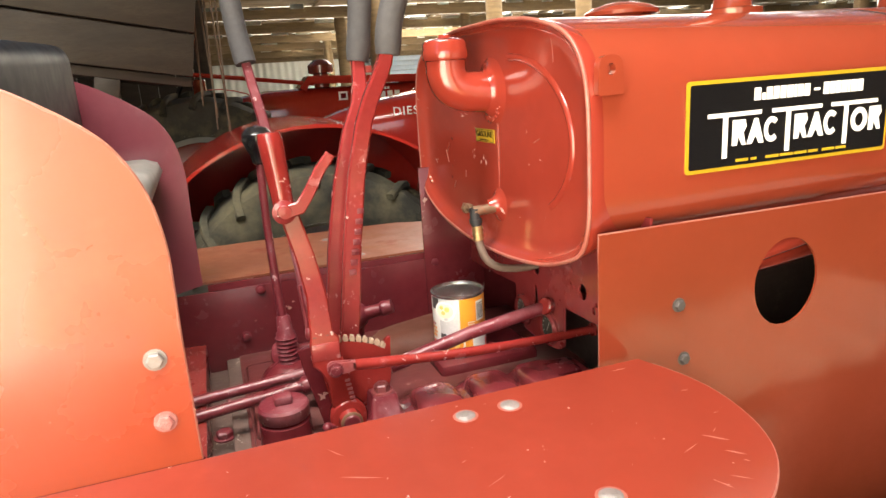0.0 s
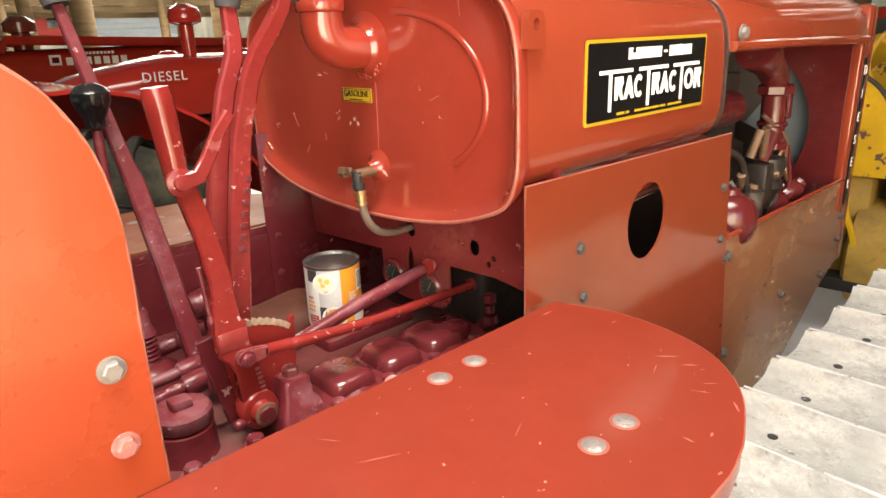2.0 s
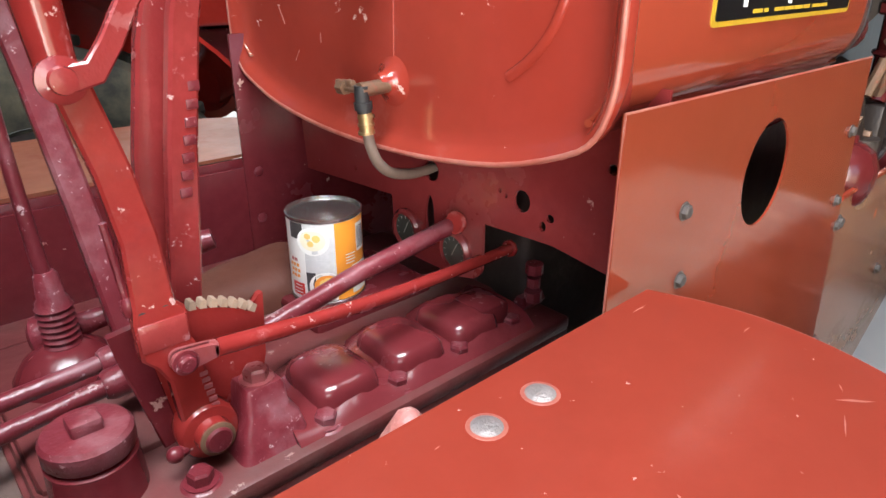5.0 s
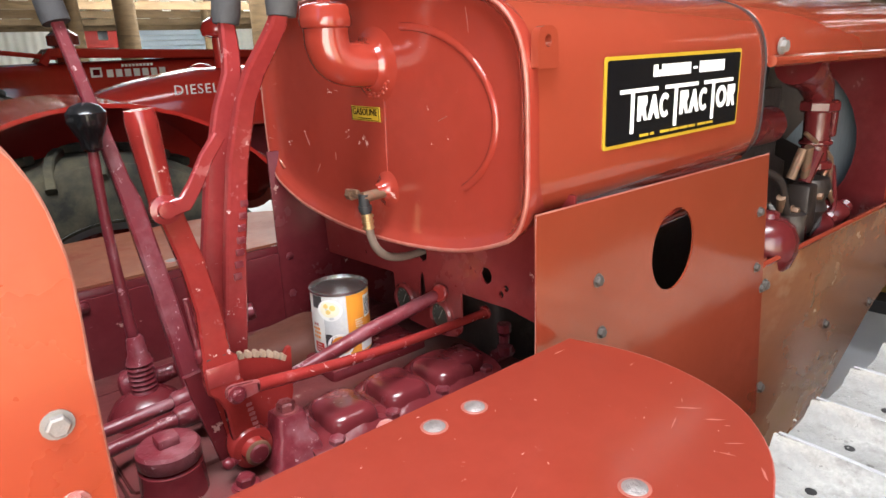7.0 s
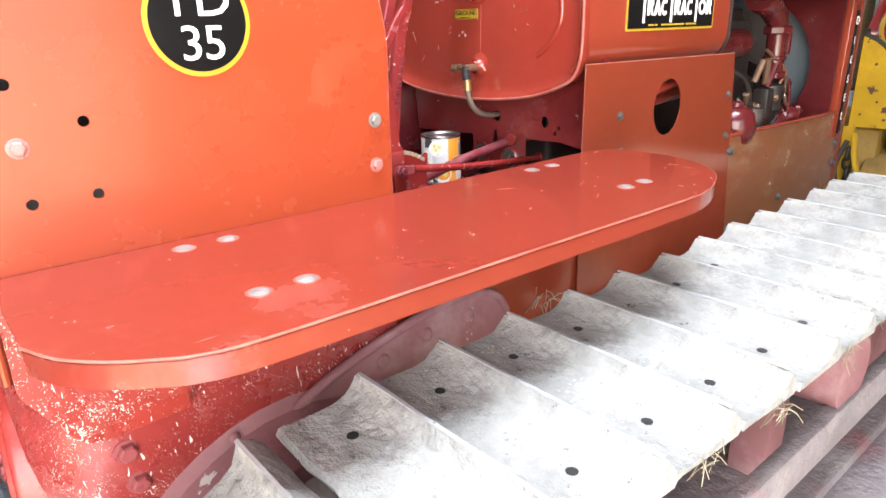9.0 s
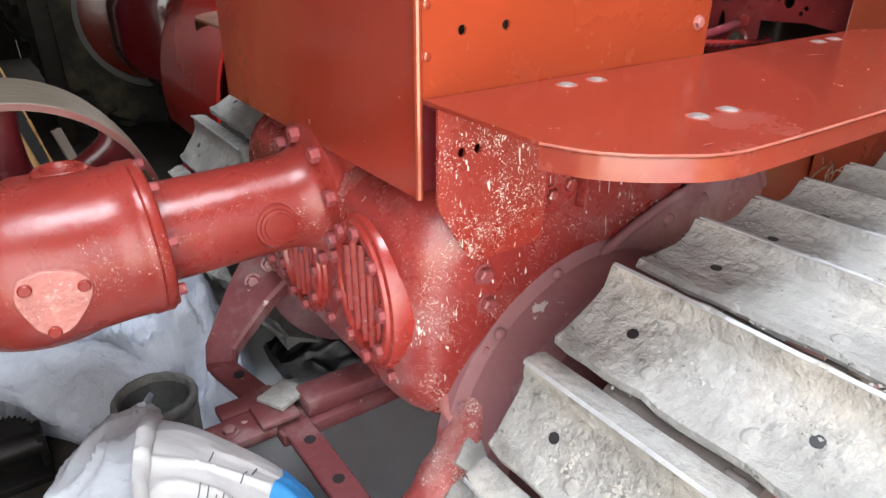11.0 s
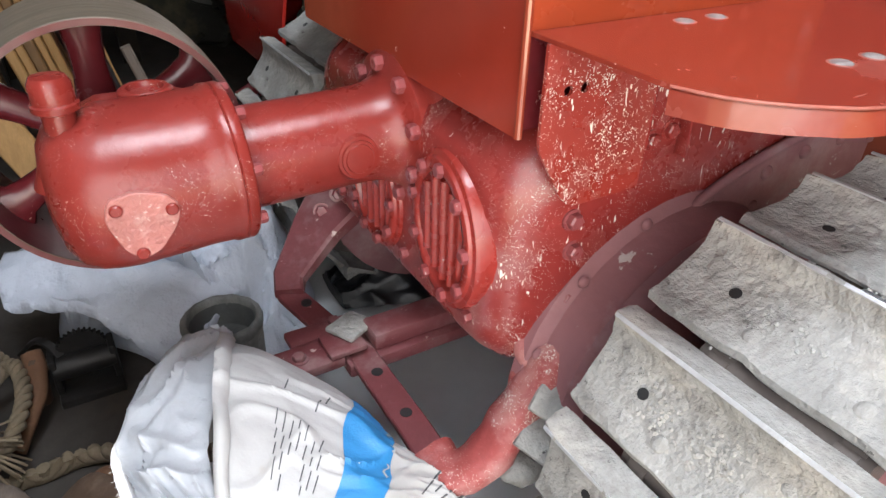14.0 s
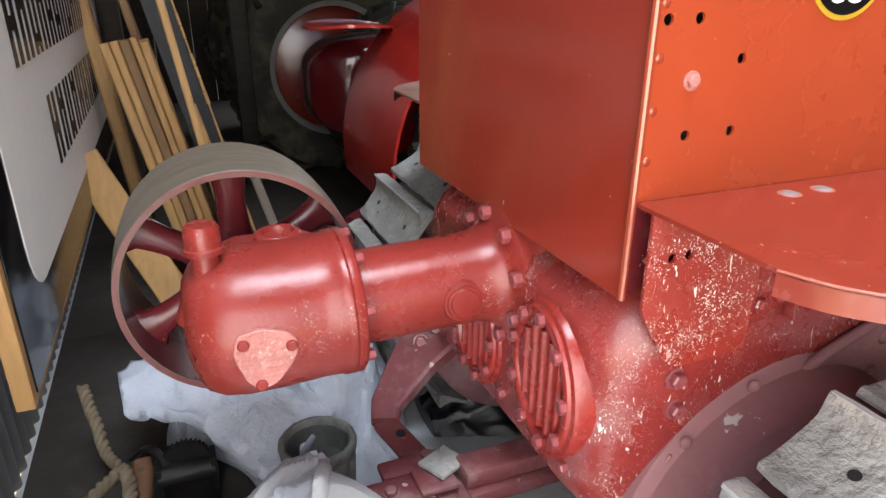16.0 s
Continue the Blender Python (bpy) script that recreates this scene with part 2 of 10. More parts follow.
M["yellow_mud"] = mk("mud_caked_yellow_paint", (0.34, 0.205, 0.035), 0.7, 0, 0.3, 6.0, 0.5, 40, ((0.17, 0.12, 0.065), 0.55, 5.0, "stain"), ((0.04, 0.032, 0.027), 0.42, 7.0, "stain"))
M["yellow_ink"] = mk("yellow_print", (0.42, 0.27, 0.018), 0.35, 0, 0.08, 20.0, 0.0)
M["white_ink"] = mk("white_print", (0.85, 0.84, 0.8), 0.35, 0, 0.04, 20.0, 0.0)
M["black_ink"] = mk("black_print", (0.006, 0.006, 0.007), 0.12, 0, 0.1, 10.0, 0.0, spec=0.35)
M["tin"] = mk("tin_plate", (0.60, 0.585, 0.56), 0.22, 0.95, 0.08, 20.0, 0.0, 60)
M["label_white"] = mk("white_paper_label", (0.78, 0.76, 0.72), 0.45, 0, 0.05, 25.0, 0.0)
M["label_orange"] = mk("orange_paper_label", (0.80, 0.30, 0.03), 0.45, 0, 0.05, 25.0, 0.0)
M["label_grey"] = mk("grey_label_print", (0.58, 0.57, 0.56), 0.4, 0, 0.25, 18.0, 0.0)
M["label_dark"] = mk("dark_label_print", (0.05, 0.045, 0.045), 0.4, 0, 0.3, 22.0, 0.0)
M["label_cream"] = mk("cream_label_print", (0.80, 0.74, 0.55), 0.4, 0, 0.1, 22.0, 0.0)
M["label_straw"] = mk("straw_yellow_label_print", (0.78, 0.55, 0.16), 0.4, 0, 0.15, 30.0, 0.0)
M["label_red"] = mk("red_paper_label", (0.60, 0.04, 0.03), 0.45, 0, 0.05, 25.0, 0.0)
M["concrete"] = mk("grey_concrete_floor", (0.56, 0.575, 0.59), 0.36, 0, 0.14, 1.2, 0.1, 30, ((0.38, 0.375, 0.37), 0.3, 1.6, "stain"))
# Near-black floor tone that carries the shade beyond the crawler.
M["floor_shade"] = mk("dark_floor_shade", (0.045, 0.038, 0.032), 0.9, 0, 0.4, 2.0, 0.6, 25, ((0.09, 0.075, 0.06), 0.4, 6.0, "stain"))
M["gravel"] = mk("golden_gravel_yard", (0.50, 0.40, 0.23), 0.9, 0, 0.2, 3.0, 0.5, 40)
M["timber"] = mk("old_golden_brown_timber", (0.26, 0.16, 0.065), 0.65, 0, 0.3, 4.0, 0.3, 30, ((0.13, 0.08, 0.04), 0.3, 3.0, "stain"), stretch=(1, 1, 6))
M["plank"] = mk("golden_sawn_pine", (0.40, 0.225, 0.080), 0.6, 0, 0.3, 5.0, 0.2, 40, ((0.22, 0.115, 0.04), 0.35, 3.0, "stain"), stretch=(8, 8, 1))
M["plank_dark"] = mk("aged_brown_pine", (0.19, 0.105, 0.042), 0.65, 0, 0.3, 5.0, 0.2, 40, ((0.30, 0.18, 0.075), 0.3, 3.0, "stain"), stretch=(8, 8, 1))
M["roof_wood"] = mk("brown_roof_timber", (0.20, 0.125, 0.052), 0.7, 0, 0.5, 1.2, 0.2, 30, ((0.06, 0.04, 0.022), 0.46, 1.5, "stain"), stretch=(1, 5, 1))
M["darkwood"] = mk("weathered_dark_board", (0.16, 0.125, 0.10), 0.75, 0, 0.3, 6.0, 0.35, 50, ((0.34, 0.31, 0.28), 0.25, 5.0, "stain"), stretch=(6, 1, 1))
M["crate"] = mk("brown_grey_board", (0.070, 0.053, 0.042), 0.75, 0, 0.35, 6.0, 0.3, 50, ((0.13, 0.11, 0.09), 0.40, 5.0, "stain"), ((0.03, 0.022, 0.018), 0.45, 9.0, "stain"), ((0.22, 0.20, 0.17), 0.60, 30.0, "chip"), stretch=(1, 2.2, 1))
M["tin_wall"] = mk("galvanised_wall_sheet", (0.34, 0.34, 0.34), 0.45, 0.6, 0.18, 2.0, 0.06, 20)
M["white_wall"] = mk("pale_painted_wall_sheet", (0.66, 0.64, 0.58), 0.6, 0, 0.1, 1.0, 0.1, 20)
M["roller"] = mk("pale_blue_roller_door", (0.50, 0.58, 0.66), 0.5, 0, 0.08, 1.0, 0.05, 20)
M["bag"] = mk("white_woven_plastic", (0.405, 0.40, 0.39), 0.42, 0, 0.06, 8.0, 0.3, 26, ((0.34, 0.285, 0.21), 0.26, 8.0, "stain"), bdist=0.006)
M["tarp"] = mk("white_plastic_sheet", (0.50, 0.53, 0.60), 0.36, 0, 0.08, 5.0, 0.8, 12, ((0.50, 0.47, 0.41), 0.3, 3.0, "stain"), bdist=0.025)
M["bag_blue"] = mk("blue_print_on_plastic", (0.03, 0.20, 0.45), 0.45, 0, 0.1, 10.0, 0.2, 200, ((0.35, 0.38, 0.42), 0.3, 50.0, "chip"))
M["bag_inner"] = mk("translucent_white_liner", (0.40, 0.415, 0.44), 0.3, 0, 0.15, 14.0, 0.4, 40, ((0.30, 0.27, 0.22), 0.2, 12.0, "stain"))
M["feedbag"] = mk("dirty_cream_paper_sack", (0.37, 0.335, 0.275), 0.5, 0, 0.15, 8.0, 0.3, 60, ((0.25, 0.20, 0.14), 0.34, 5.0, "stain"))
M["feedred"] = mk("faded_red_print", (0.44, 0.10, 0.10), 0.6, 0, 0.15, 12.0, 0.1, 90, ((0.42, 0.34, 0.27), 0.5, 30.0, "chip"))
M["ink_grey"] = mk("faded_black_print", (0.06, 0.06, 0.065), 0.6, 0, 0.1, 12.0, 0.0)
M["pot"] = mk("rough_grey_mortar", (0.22, 0.215, 0.20), 0.85, 0, 0.3, 18.0, 1.0, 90, ((0.05, 0.05, 0.05), 0.3, 30.0, "stain"))
M["iron"] = mk("black_oily_iron", (0.025, 0.023, 0.022), 0.5, 0.5, 0.3, 14.0, 0.3, 60)
M["blade"] = mk("dark_worn_iron", (0.085, 0.072, 0.065), 0.55, 0.3, 0.3, 9.0, 0.4, 50, ((0.22, 0.18, 0.15), 0.25, 8.0, "stain"), stretch=(6, 1, 1))
M["tractor_red"] = mk("deep_red_tractor_paint", (0.43, 0.027, 0.019), 0.16, 0, 0.15, 3.0, 0.03, 12, ((0.4, 0.16, 0.13), 0.1, 9.0, "stain"), coat=0.5)
M["diesel_red"] = mk("dark_glossy_red_tractor_paint", (0.11, 0.008, 0.011), 0.12, 0, 0.15, 3.0, 0.03, 12, ((0.17, 0.06, 0.055), 0.1, 9.0, "stain"))
M["rim_pale"] = mk("dull_pale_wheel_rim", (0.27, 0.265, 0.25), 0.5, 0, 0.25, 6.0, 0.15, 40)
M["fender_edge"] = mk("bare_pale_worn_edge", (0.36, 0.14, 0.10), 0.4, 0, 0.3, 40.0, 0.3, 90, ((0.31, 0.055, 0.03), 0.5, 70.0, "chip"))
M["scratch"] = mk("rubbed_pale_red_paint", (0.30, 0.085, 0.06), 0.4, 0, 0.3, 60.0, 0.2, 90, ((0.265, 0.036, 0.022), 0.5, 120.0, "chip"))
M["post_wood"] = mk("old_brown_post_timber", (0.165, 0.105, 0.046), 0.7, 0, 0.4, 4.0, 0.3, 30, ((0.05, 0.035, 0.022), 0.40, 2.5, "stain"), stretch=(1, 1, 6))
# Gold tone chosen for what the red panels mirror.
M["reflector_gold"] = mk("golden_reflector_floor", (0.50, 0.34, 0.14), 0.9, 0, 0.3, 2.0, 0.4, 30, ((0.22, 0.14, 0.06), 0.4, 1.2, "stain"))
# Tan tones paint the far top's reflection of the floor, along with dust.
M["far_top_tan"] = mk("dusty_red_with_painted_reflections", (0.19, 0.060, 0.030), 0.45, 0, 0.3, 6.0, 0.1, 40, ((0.24, 0.12, 0.06), 0.4, 7.0, "stain"), ((0.18, 0.035, 0.022), 0.35, 9.0, "stain"), spec=0.3)
M["seat_brown"] = mk("red_brown_dusty_cover", (0.105, 0.027, 0.013), 0.7, 0, 0.3, 9.0, 0.35, 50, ((0.13, 0.052, 0.03), 0.35, 6.0, "stain"))
M["leather"] = mk("cracked_brown_leather", (0.085, 0.05, 0.03), 0.75, 0, 0.4, 14.0, 0.7, 60, ((0.19, 0.14, 0.095), 0.35, 12.0, "stain"))
M["rust"] = mk("rusty_iron", (0.17, 0.085, 0.045), 0.8, 0.2, 0.35, 12.0, 0.5, 60)
M["rope"] = mk("dirty_hemp_rope", (0.20, 0.155, 0.10), 0.9, 0, 0.35, 20.0, 0.8, 120)
M["cable_black"] = mk("dusty_black_cable", (0.030, 0.026, 0.023), 0.6, 0, 0.3, 14.0, 0.25, 60, ((0.075, 0.062, 0.052), 0.45, 9.0, "stain"))
M["comb_black"] = mk("black_comb_plastic", (0.018, 0.018, 0.019), 0.35, 0, 0.2, 20.0, 0.05, 60, ((0.07, 0.065, 0.06), 0.3, 30.0, "stain"))
M["disc_rust"] = mk("rusty_worn_disc", (0.085, 0.065, 0.052), 0.5, 0.3, 0.3, 20.0, 0.4, 70, ((0.16, 0.085, 0.04), 0.45, 22.0, "stain"), ((0.22, 0.20, 0.18), 0.33, 40.0, "chip"))
M["cable_red"] = mk("red_cable", (0.58, 0.07, 0.04), 0.4, 0, 0.1, 20.0, 0.0)
M["radiator"] = mk("dull_blue_grey_core", (0.17, 0.20, 0.225), 0.5, 0.3, 0.2, 20.0, 0.3, 150, stretch=(1, 30, 1))
M["engine"] = mk("oily_engine_iron", (0.034, 0.025, 0.022), 0.4, 0.3, 0.35, 10.0, 0.3, 50, ((0.13, 0.11, 0.09), 0.3, 14.0, "stain"))
M["glass"] = mk("gauge_glass_face", (0.055, 0.058, 0.048), 0.12, 0, 0.2, 50.0, 0.0)
M["label_grey_mark"] = mk("faded_dial_mark", (0.20, 0.20, 0.17), 0.5, 0, 0.2, 60.0, 0.0)
M["bluedrum"] = mk("blue_plastic", (0.02, 0.20, 0.45), 0.4, 0, 0.1, 6.0, 0.05, 40)
M["redplastic"] = mk("orange_red_plastic", (0.72, 0.07, 0.025), 0.35, 0, 0.06, 6.0, 0.03, 40)
M["straw"] = mk("dry_straw", (0.21, 0.18, 0.125), 0.9, 0, 0.3, 40.0, 0.0)
M["worn_steel"] = mk("worn_bare_steel_edge", (0.46, 0.46, 0.47), 0.55, 0.4, 0.25, 30.0, 0.3, 80, ((0.3, 0.29, 0.27), 0.5, 22.0, "chip"))
M["worn_pink"] = mk("rubbed_pinkish_red_paint", (0.24, 0.060, 0.062), 0.28, 0, 0.25, 14.0, 0.2, 60, ((0.22, 0.022, 0.020), 0.55, 14.0, "stain"), ((0.46, 0.36, 0.33), 0.64, 50.0, "chip"))
M["tooth_cream"] = mk("worn_cream_bare_iron", (0.34, 0.24, 0.17), 0.5, 0.2, 0.3, 40.0, 0.3, 90, ((0.24, 0.045, 0.03), 0.6, 30.0, "chip"))
M["rub_red"] = mk("rubbed_red_paint", (0.27, 0.036, 0.034), 0.22, 0, 0.25, 14.0, 0.2, 60, ((0.50, 0.30, 0.30), 0.50, 26.0, "stain"), coat=0.3)
M["far_red"] = mk("purple_red_paint", (0.20, 0.042, 0.058), 0.22, 0, 0.2, 4.0, 0.05, 20, ((0.30, 0.14, 0.16), 0.36, 3.0, "stain"), spec=0.8, coat=0.8)
M["bay_sheen"] = mk("oily_maroon_casting", (0.135, 0.018, 0.022), 0.24, 0, 0.2, 7.0, 0.08, 30, ((0.085, 0.020, 0.020), 0.30, 5.0, "stain"), ((0.26, 0.14, 0.13), 0.22, 40.0, "chip"), coat=0.4)
M["shoe_dark"] = mk("dark_grey_track_steel", (0.15, 0.148, 0.14), 0.8, 0.1, 0.4, 12.0, 0.5, 40, ((0.30, 0.29, 0.27), 0.4, 5.0, "stain"))
M["bolt_worn"] = mk("worn_dull_bolt_head", (0.24, 0.21, 0.20), 0.45, 0.3, 0.4, 70.0, 0.6, 160, ((0.27, 0.07, 0.05), 0.45, 90.0, "chip"))
M["panel_red"] = mk("mirror_glossy_red_panel", (0.195, 0.034, 0.016), 0.13, 0, 0.14, 3.0, 0.05, 5, ((0.45, 0.20, 0.15), 0.14, 16.0, "chip"), spec=0.5)
# Brown base and golden patches paint warm reflections into the glossy plate.
M["plate_gloss"] = mk("glossy_plate_with_painted_reflections", (0.235, 0.085, 0.040), 0.17, 0, 0.2, 3.0, 0.08, 5, ((0.32, 0.20, 0.105), 0.52, 2.2, "stain"), ((0.42, 0.31, 0.19), 0.26, 1.4, "stain"), spec=0.5, stretch=(1, 1, 1.8))
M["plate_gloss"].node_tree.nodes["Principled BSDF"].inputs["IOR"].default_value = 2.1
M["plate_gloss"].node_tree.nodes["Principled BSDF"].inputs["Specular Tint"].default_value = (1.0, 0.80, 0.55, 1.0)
M["panel_red"].node_tree.nodes["Principled BSDF"].inputs["IOR"].default_value = 1.85
# Stronger gold put into the side panel's reflections.
M["panel_red"].node_tree.nodes["Principled BSDF"].inputs["Specular Tint"].default_value = (1.0, 0.76, 0.44, 1.0)
M["dirtyfloor"] = mk("chipped_cream_floor_plate", (0.105, 0.062, 0.050), 0.6, 0, 0.35, 9.0, 0.4, 60, ((0.34, 0.29, 0.23), 0.78, 14.0, "chip"), ((0.03, 0.02, 0.02), 0.36, 7.0, "stain"), ((0.40, 0.35, 0.29), 0.68, 50.0, "chip"))

clear = bpy.data.materials.new("clear_roof_sheet")
clear.use_nodes = True
tb = clear.node_tree.nodes.new("ShaderNodeBsdfTranslucent")
tb.inputs["Color"].default_value = (0.9, 0.92, 0.9, 1)
clear.node_tree.links.new(tb.outputs[0], clear.node_tree.nodes["Material Output"].inputs["Surface"])
M["clear"] = clear


# ---- mesh helpers ----
def V(*a):
    return Vector(a)


def basis(d):
    d = Vector(d).normalized()
    u = d.orthogonal().normalized() if abs(d.z) > 0.95 else Vector((0, 0, 1)).cross(d).normalized()
    return u, d.cross(u).normalized()


def ring(bm, c, u, v, r, n, ru=1.0, rv=1.0):
    return [bm.verts.new(Vector(c) + u * (r * ru * math.cos(2 * math.pi * i / n)) + v * (r * rv * math.sin(2 * math.pi * i / n))) for i in range(n)]


def skin(bm, rings, cap0=True, cap1=True, closed=True):
    for a, b in zip(rings, rings[1:]):
        k = len(a)
        for i in range(k if closed else k - 1):
            j = (i + 1) % k
            bm.faces.new((a[i], a[j], b[j], b[i]))
    if cap0:
        bm.faces.new(rings[0][::-1])
    if cap1:
        bm.faces.new(rings[-1])


def tube(bm, pts, r, n=10, flat=1.0):
    """A round rod along points; r: one radius or one for each point."""
    pts = [Vector(p) for p in pts]
    rs = r if isinstance(r, (list, tuple)) else [r] * len(pts)
    rings, u = [], None
    for i, p in enumerate(pts):
        d = (pts[min(i + 1, len(pts) - 1)] - pts[max(i - 1, 0)]).normalized()
        if u is None:
            u = basis(d)[0]
        u = (u - d * u.dot(d)).normalized()
        rings.append(ring(bm, p, u, d.cross(u), rs[i], n, 1.0, flat))
    skin(bm, rings)


def smooth_path(pts, k=6):
    """Catmull-Rom points through pts."""
    p = [Vector(q) for q in pts]
    p = [p[0] * 2 - p[1]] + p + [p[-1] * 2 - p[-2]]
    out = []
    for i in range(1, len(p) - 2):
        for j in range(k):
            t = j / k
            out.append(0.5 * ((2 * p[i]) + (p[i + 1] - p[i - 1]) * t + (2 * p[i - 1] - 5 * p[i] + 4 * p[i + 1] - p[i + 2]) * t * t + (3 * p[i] - p[i - 1] - 3 * p[i + 1] + p[i + 2]) * t ** 3))
    return out + [p[-2]]


def bar(bm, pts, w, h, up=(0, 1, 0)):
    """A bar of rectangular section with chamfered corners along points; w across up, h along up, numbers or lists."""
    pts = [Vector(p) for p in pts]
    ws = w if isinstance(w, (list, tuple)) else [w] * len(pts)
    hs = h if isinstance(h, (list, tuple)) else [h] * len(pts)
    rings = []
    for i, p in enumerate(pts):
        d = (pts[min(i + 1, len(pts) - 1)] - pts[max(i - 1, 0)]).normalized()
        a = Vector(up)
        a = (a - d * a.dot(d)).normalized()
        b = d.cross(a)
        W, H = ws[i] / 2, hs[i] / 2
        c = min(W, H) * 0.35
        rings.append([bm.verts.new(p + b * x + a * y) for x, y in ((W, -H + c), (W, H - c), (W - c, H), (-W + c, H), (-W, H - c), (-W, -H + c), (-W + c, -H), (W - c, -H))])
    skin(bm, rings)


def box(bm, lo, hi, bev=0.0, m=None):
    """A box between two corners, its edges bevelled."""
    lo, hi = Vector(lo), Vector(hi)
    got = bmesh.ops.create_cube(bm, size=1.0)["verts"]
    for v in got:
        v.co = Vector(((lo[k] + hi[k]) / 2 + v.co[k] * (hi[k] - lo[k])) for k in range(3))
    if bev:
        es = list({e for v in got for e in v.link_edges})
        res = bmesh.ops.bevel(bm, geom=es, offset=bev, segments=2, profile=0.5, affect="EDGES")
        got = list({v for f in res["faces"] for v in f.verts} | {v for v in got if v.is_valid})
    if m is not None:
        bmesh.ops.transform(bm, matrix=m, verts=got)
    return got


def cyl(bm, a, b, r, r2=None, n=18, bev=0.0):
    a, b = Vector(a), Vector(b)
    d = (b - a).normalized()
    u, v = basis(d)
    r2 = r if r2 is None else r2
    if bev:
        rings = [ring(bm, a, u, v, r - bev, n), ring(bm, a + d * bev, u, v, r, n), ring(bm, b - d * bev, u, v, r2, n), ring(bm, b, u, v, r2 - bev, n)]
    else:
        rings = [ring(bm, a, u, v, r, n), ring(bm, b, u, v, r2, n)]
    skin(bm, rings)


def lathe(bm, origin, axis, prof, n=24, cap0=True, cap1=True):
    """prof: (radius, distance along the axis) from one end to the other."""
    u, v = basis(axis)
    d = Vector(axis).normalized()
    skin(bm, [ring(bm, Vector(origin) + d * h, u, v, max(r, 1e-4), n) for r, h in prof], cap0, cap1)


def hexbolt(bm, p, nrm, r, h=None, washer=True):
    d = Vector(nrm).normalized()
    p = Vector(p)
    u, v = basis(d)
    h = h or r * 0.75
    if washer:
        cyl(bm, p - d * 0.001, p + d * r * 0.18, r * 1.35, n=14)
        p = p + d * r * 0.18
    skin(bm, [ring(bm, p, u, v, r, 6), ring(bm, p + d * h * 0.8, u, v, r, 6), ring(bm, p + d * h, u, v, r * 0.8, 6)])


def domehead(bm, p, nrm, r, h):
    lathe(bm, Vector(p) - Vector(nrm).normalized() * 0.001, nrm, [(r, 0), (r * 0.96, h * 0.3), (r * 0.75, h * 0.75), (r * 0.35, h), (0.0005, h * 1.02)], 16)


def plate(bm, outline, to3, depth, holes=()):
    """A flat plate from an outline and holes (2D points), placed by to3(a, b, c) with c from 0 to depth."""
    loops = [list(outline)] + [list(h) for h in holes]
    front, back = [], []
    for c, store in ((0.0, front), (depth, back)):
        edges = []
        for lp in loops:
            vs = [bm.verts.new(to3(a, b, c)) for a, b in lp]
            store.append(vs)
            edges += [bm.edges.new((vs[i], vs[(i + 1) % len(vs)])) for i in range(len(vs))]
        bmesh.ops.triangle_fill(bm, use_beauty=True, use_dissolve=False, edges=edges)
    for a, b in zip(front, back):
        for i in range(len(a)):
            j = (i + 1) % len(a)
            bm.faces.new((a[i], a[j], b[j], b[i]))


def oval(cx, cy, rx, ry, n=20):
    return [(cx + rx * math.cos(2 * math.pi * i / n), cy + ry * math.sin(2 * math.pi * i / n)) for i in range(n)]


def rounded(pts, r, k=5):
    """A polygon with its corners rounded; r: one radius or one for each corner."""
    out, n = [], len(pts)
    rs = r if isinstance(r, (list, tuple)) else [r] * n
    for i in range(n):
        a, b, c = (Vector((*pts[j % n], 0)) for j in (i - 1, i, i + 1))
        if rs[i] <= 0:
            out.append(tuple(b[:2]))
            continue
        p, q = b + (a - b).normalized() * min(rs[i], (a - b).length * 0.49), b + (c - b).normalized() * min(rs[i], (c - b).length * 0.49)
        for j in range(k + 1):
            t = j / k
            out.append(tuple((p * (1 - t) ** 2 + b * 2 * t * (1 - t) + q * t * t)[:2]))
    return out


def loft(bm, sections, cap0=True, cap1=True, closed=True):
    skin(bm, [[bm.verts.new(p) for p in s] for s in sections], cap0, cap1, closed)


def mesh_of(name, bm, material, smooth=35):
    bmesh.ops.remove_doubles(bm, verts=bm.verts, dist=1e-6)
    bmesh.ops.recalc_face_normals(bm, faces=bm.faces)
    me = bpy.data.meshes.new(name)
    bm.to_mesh(me)
    bm.free()
    me.materials.append(material)
    if smooth:
        me.polygons.foreach_set("use_smooth", [True] * len(me.polygons))
        me.set_sharp_from_angle(angle=radians(smooth))
    return me


def part(name, bm, material, parent=None, label="", smooth=35):
    """Links a bmesh as one mesh object, under a thing or part."""
    ob = new(name, mesh_of(name, bm, M[material], smooth))
    if parent is not None:
        ob.parent = parent
    if label:
        tagged(ob, label)
    return ob


def thing(name, label, category, group="", at=(0, 0, 0)):
    ob = new(name)
    ob.empty_display_size = 0.05
    ob.location = at
    return tagged(ob, label, category, group)


def solo(name, bm, material, label, category, group="", kind="", smooth=35):
    return tagged(part(name, bm, material, None, "", smooth), label, category, group, kind)


def B():
    return bmesh.new()


def noisy(p, s, a, seed=0.0):
    return noise.noise_vector(Vector(p) * s + Vector((seed, seed * 0.7, -seed))) * a


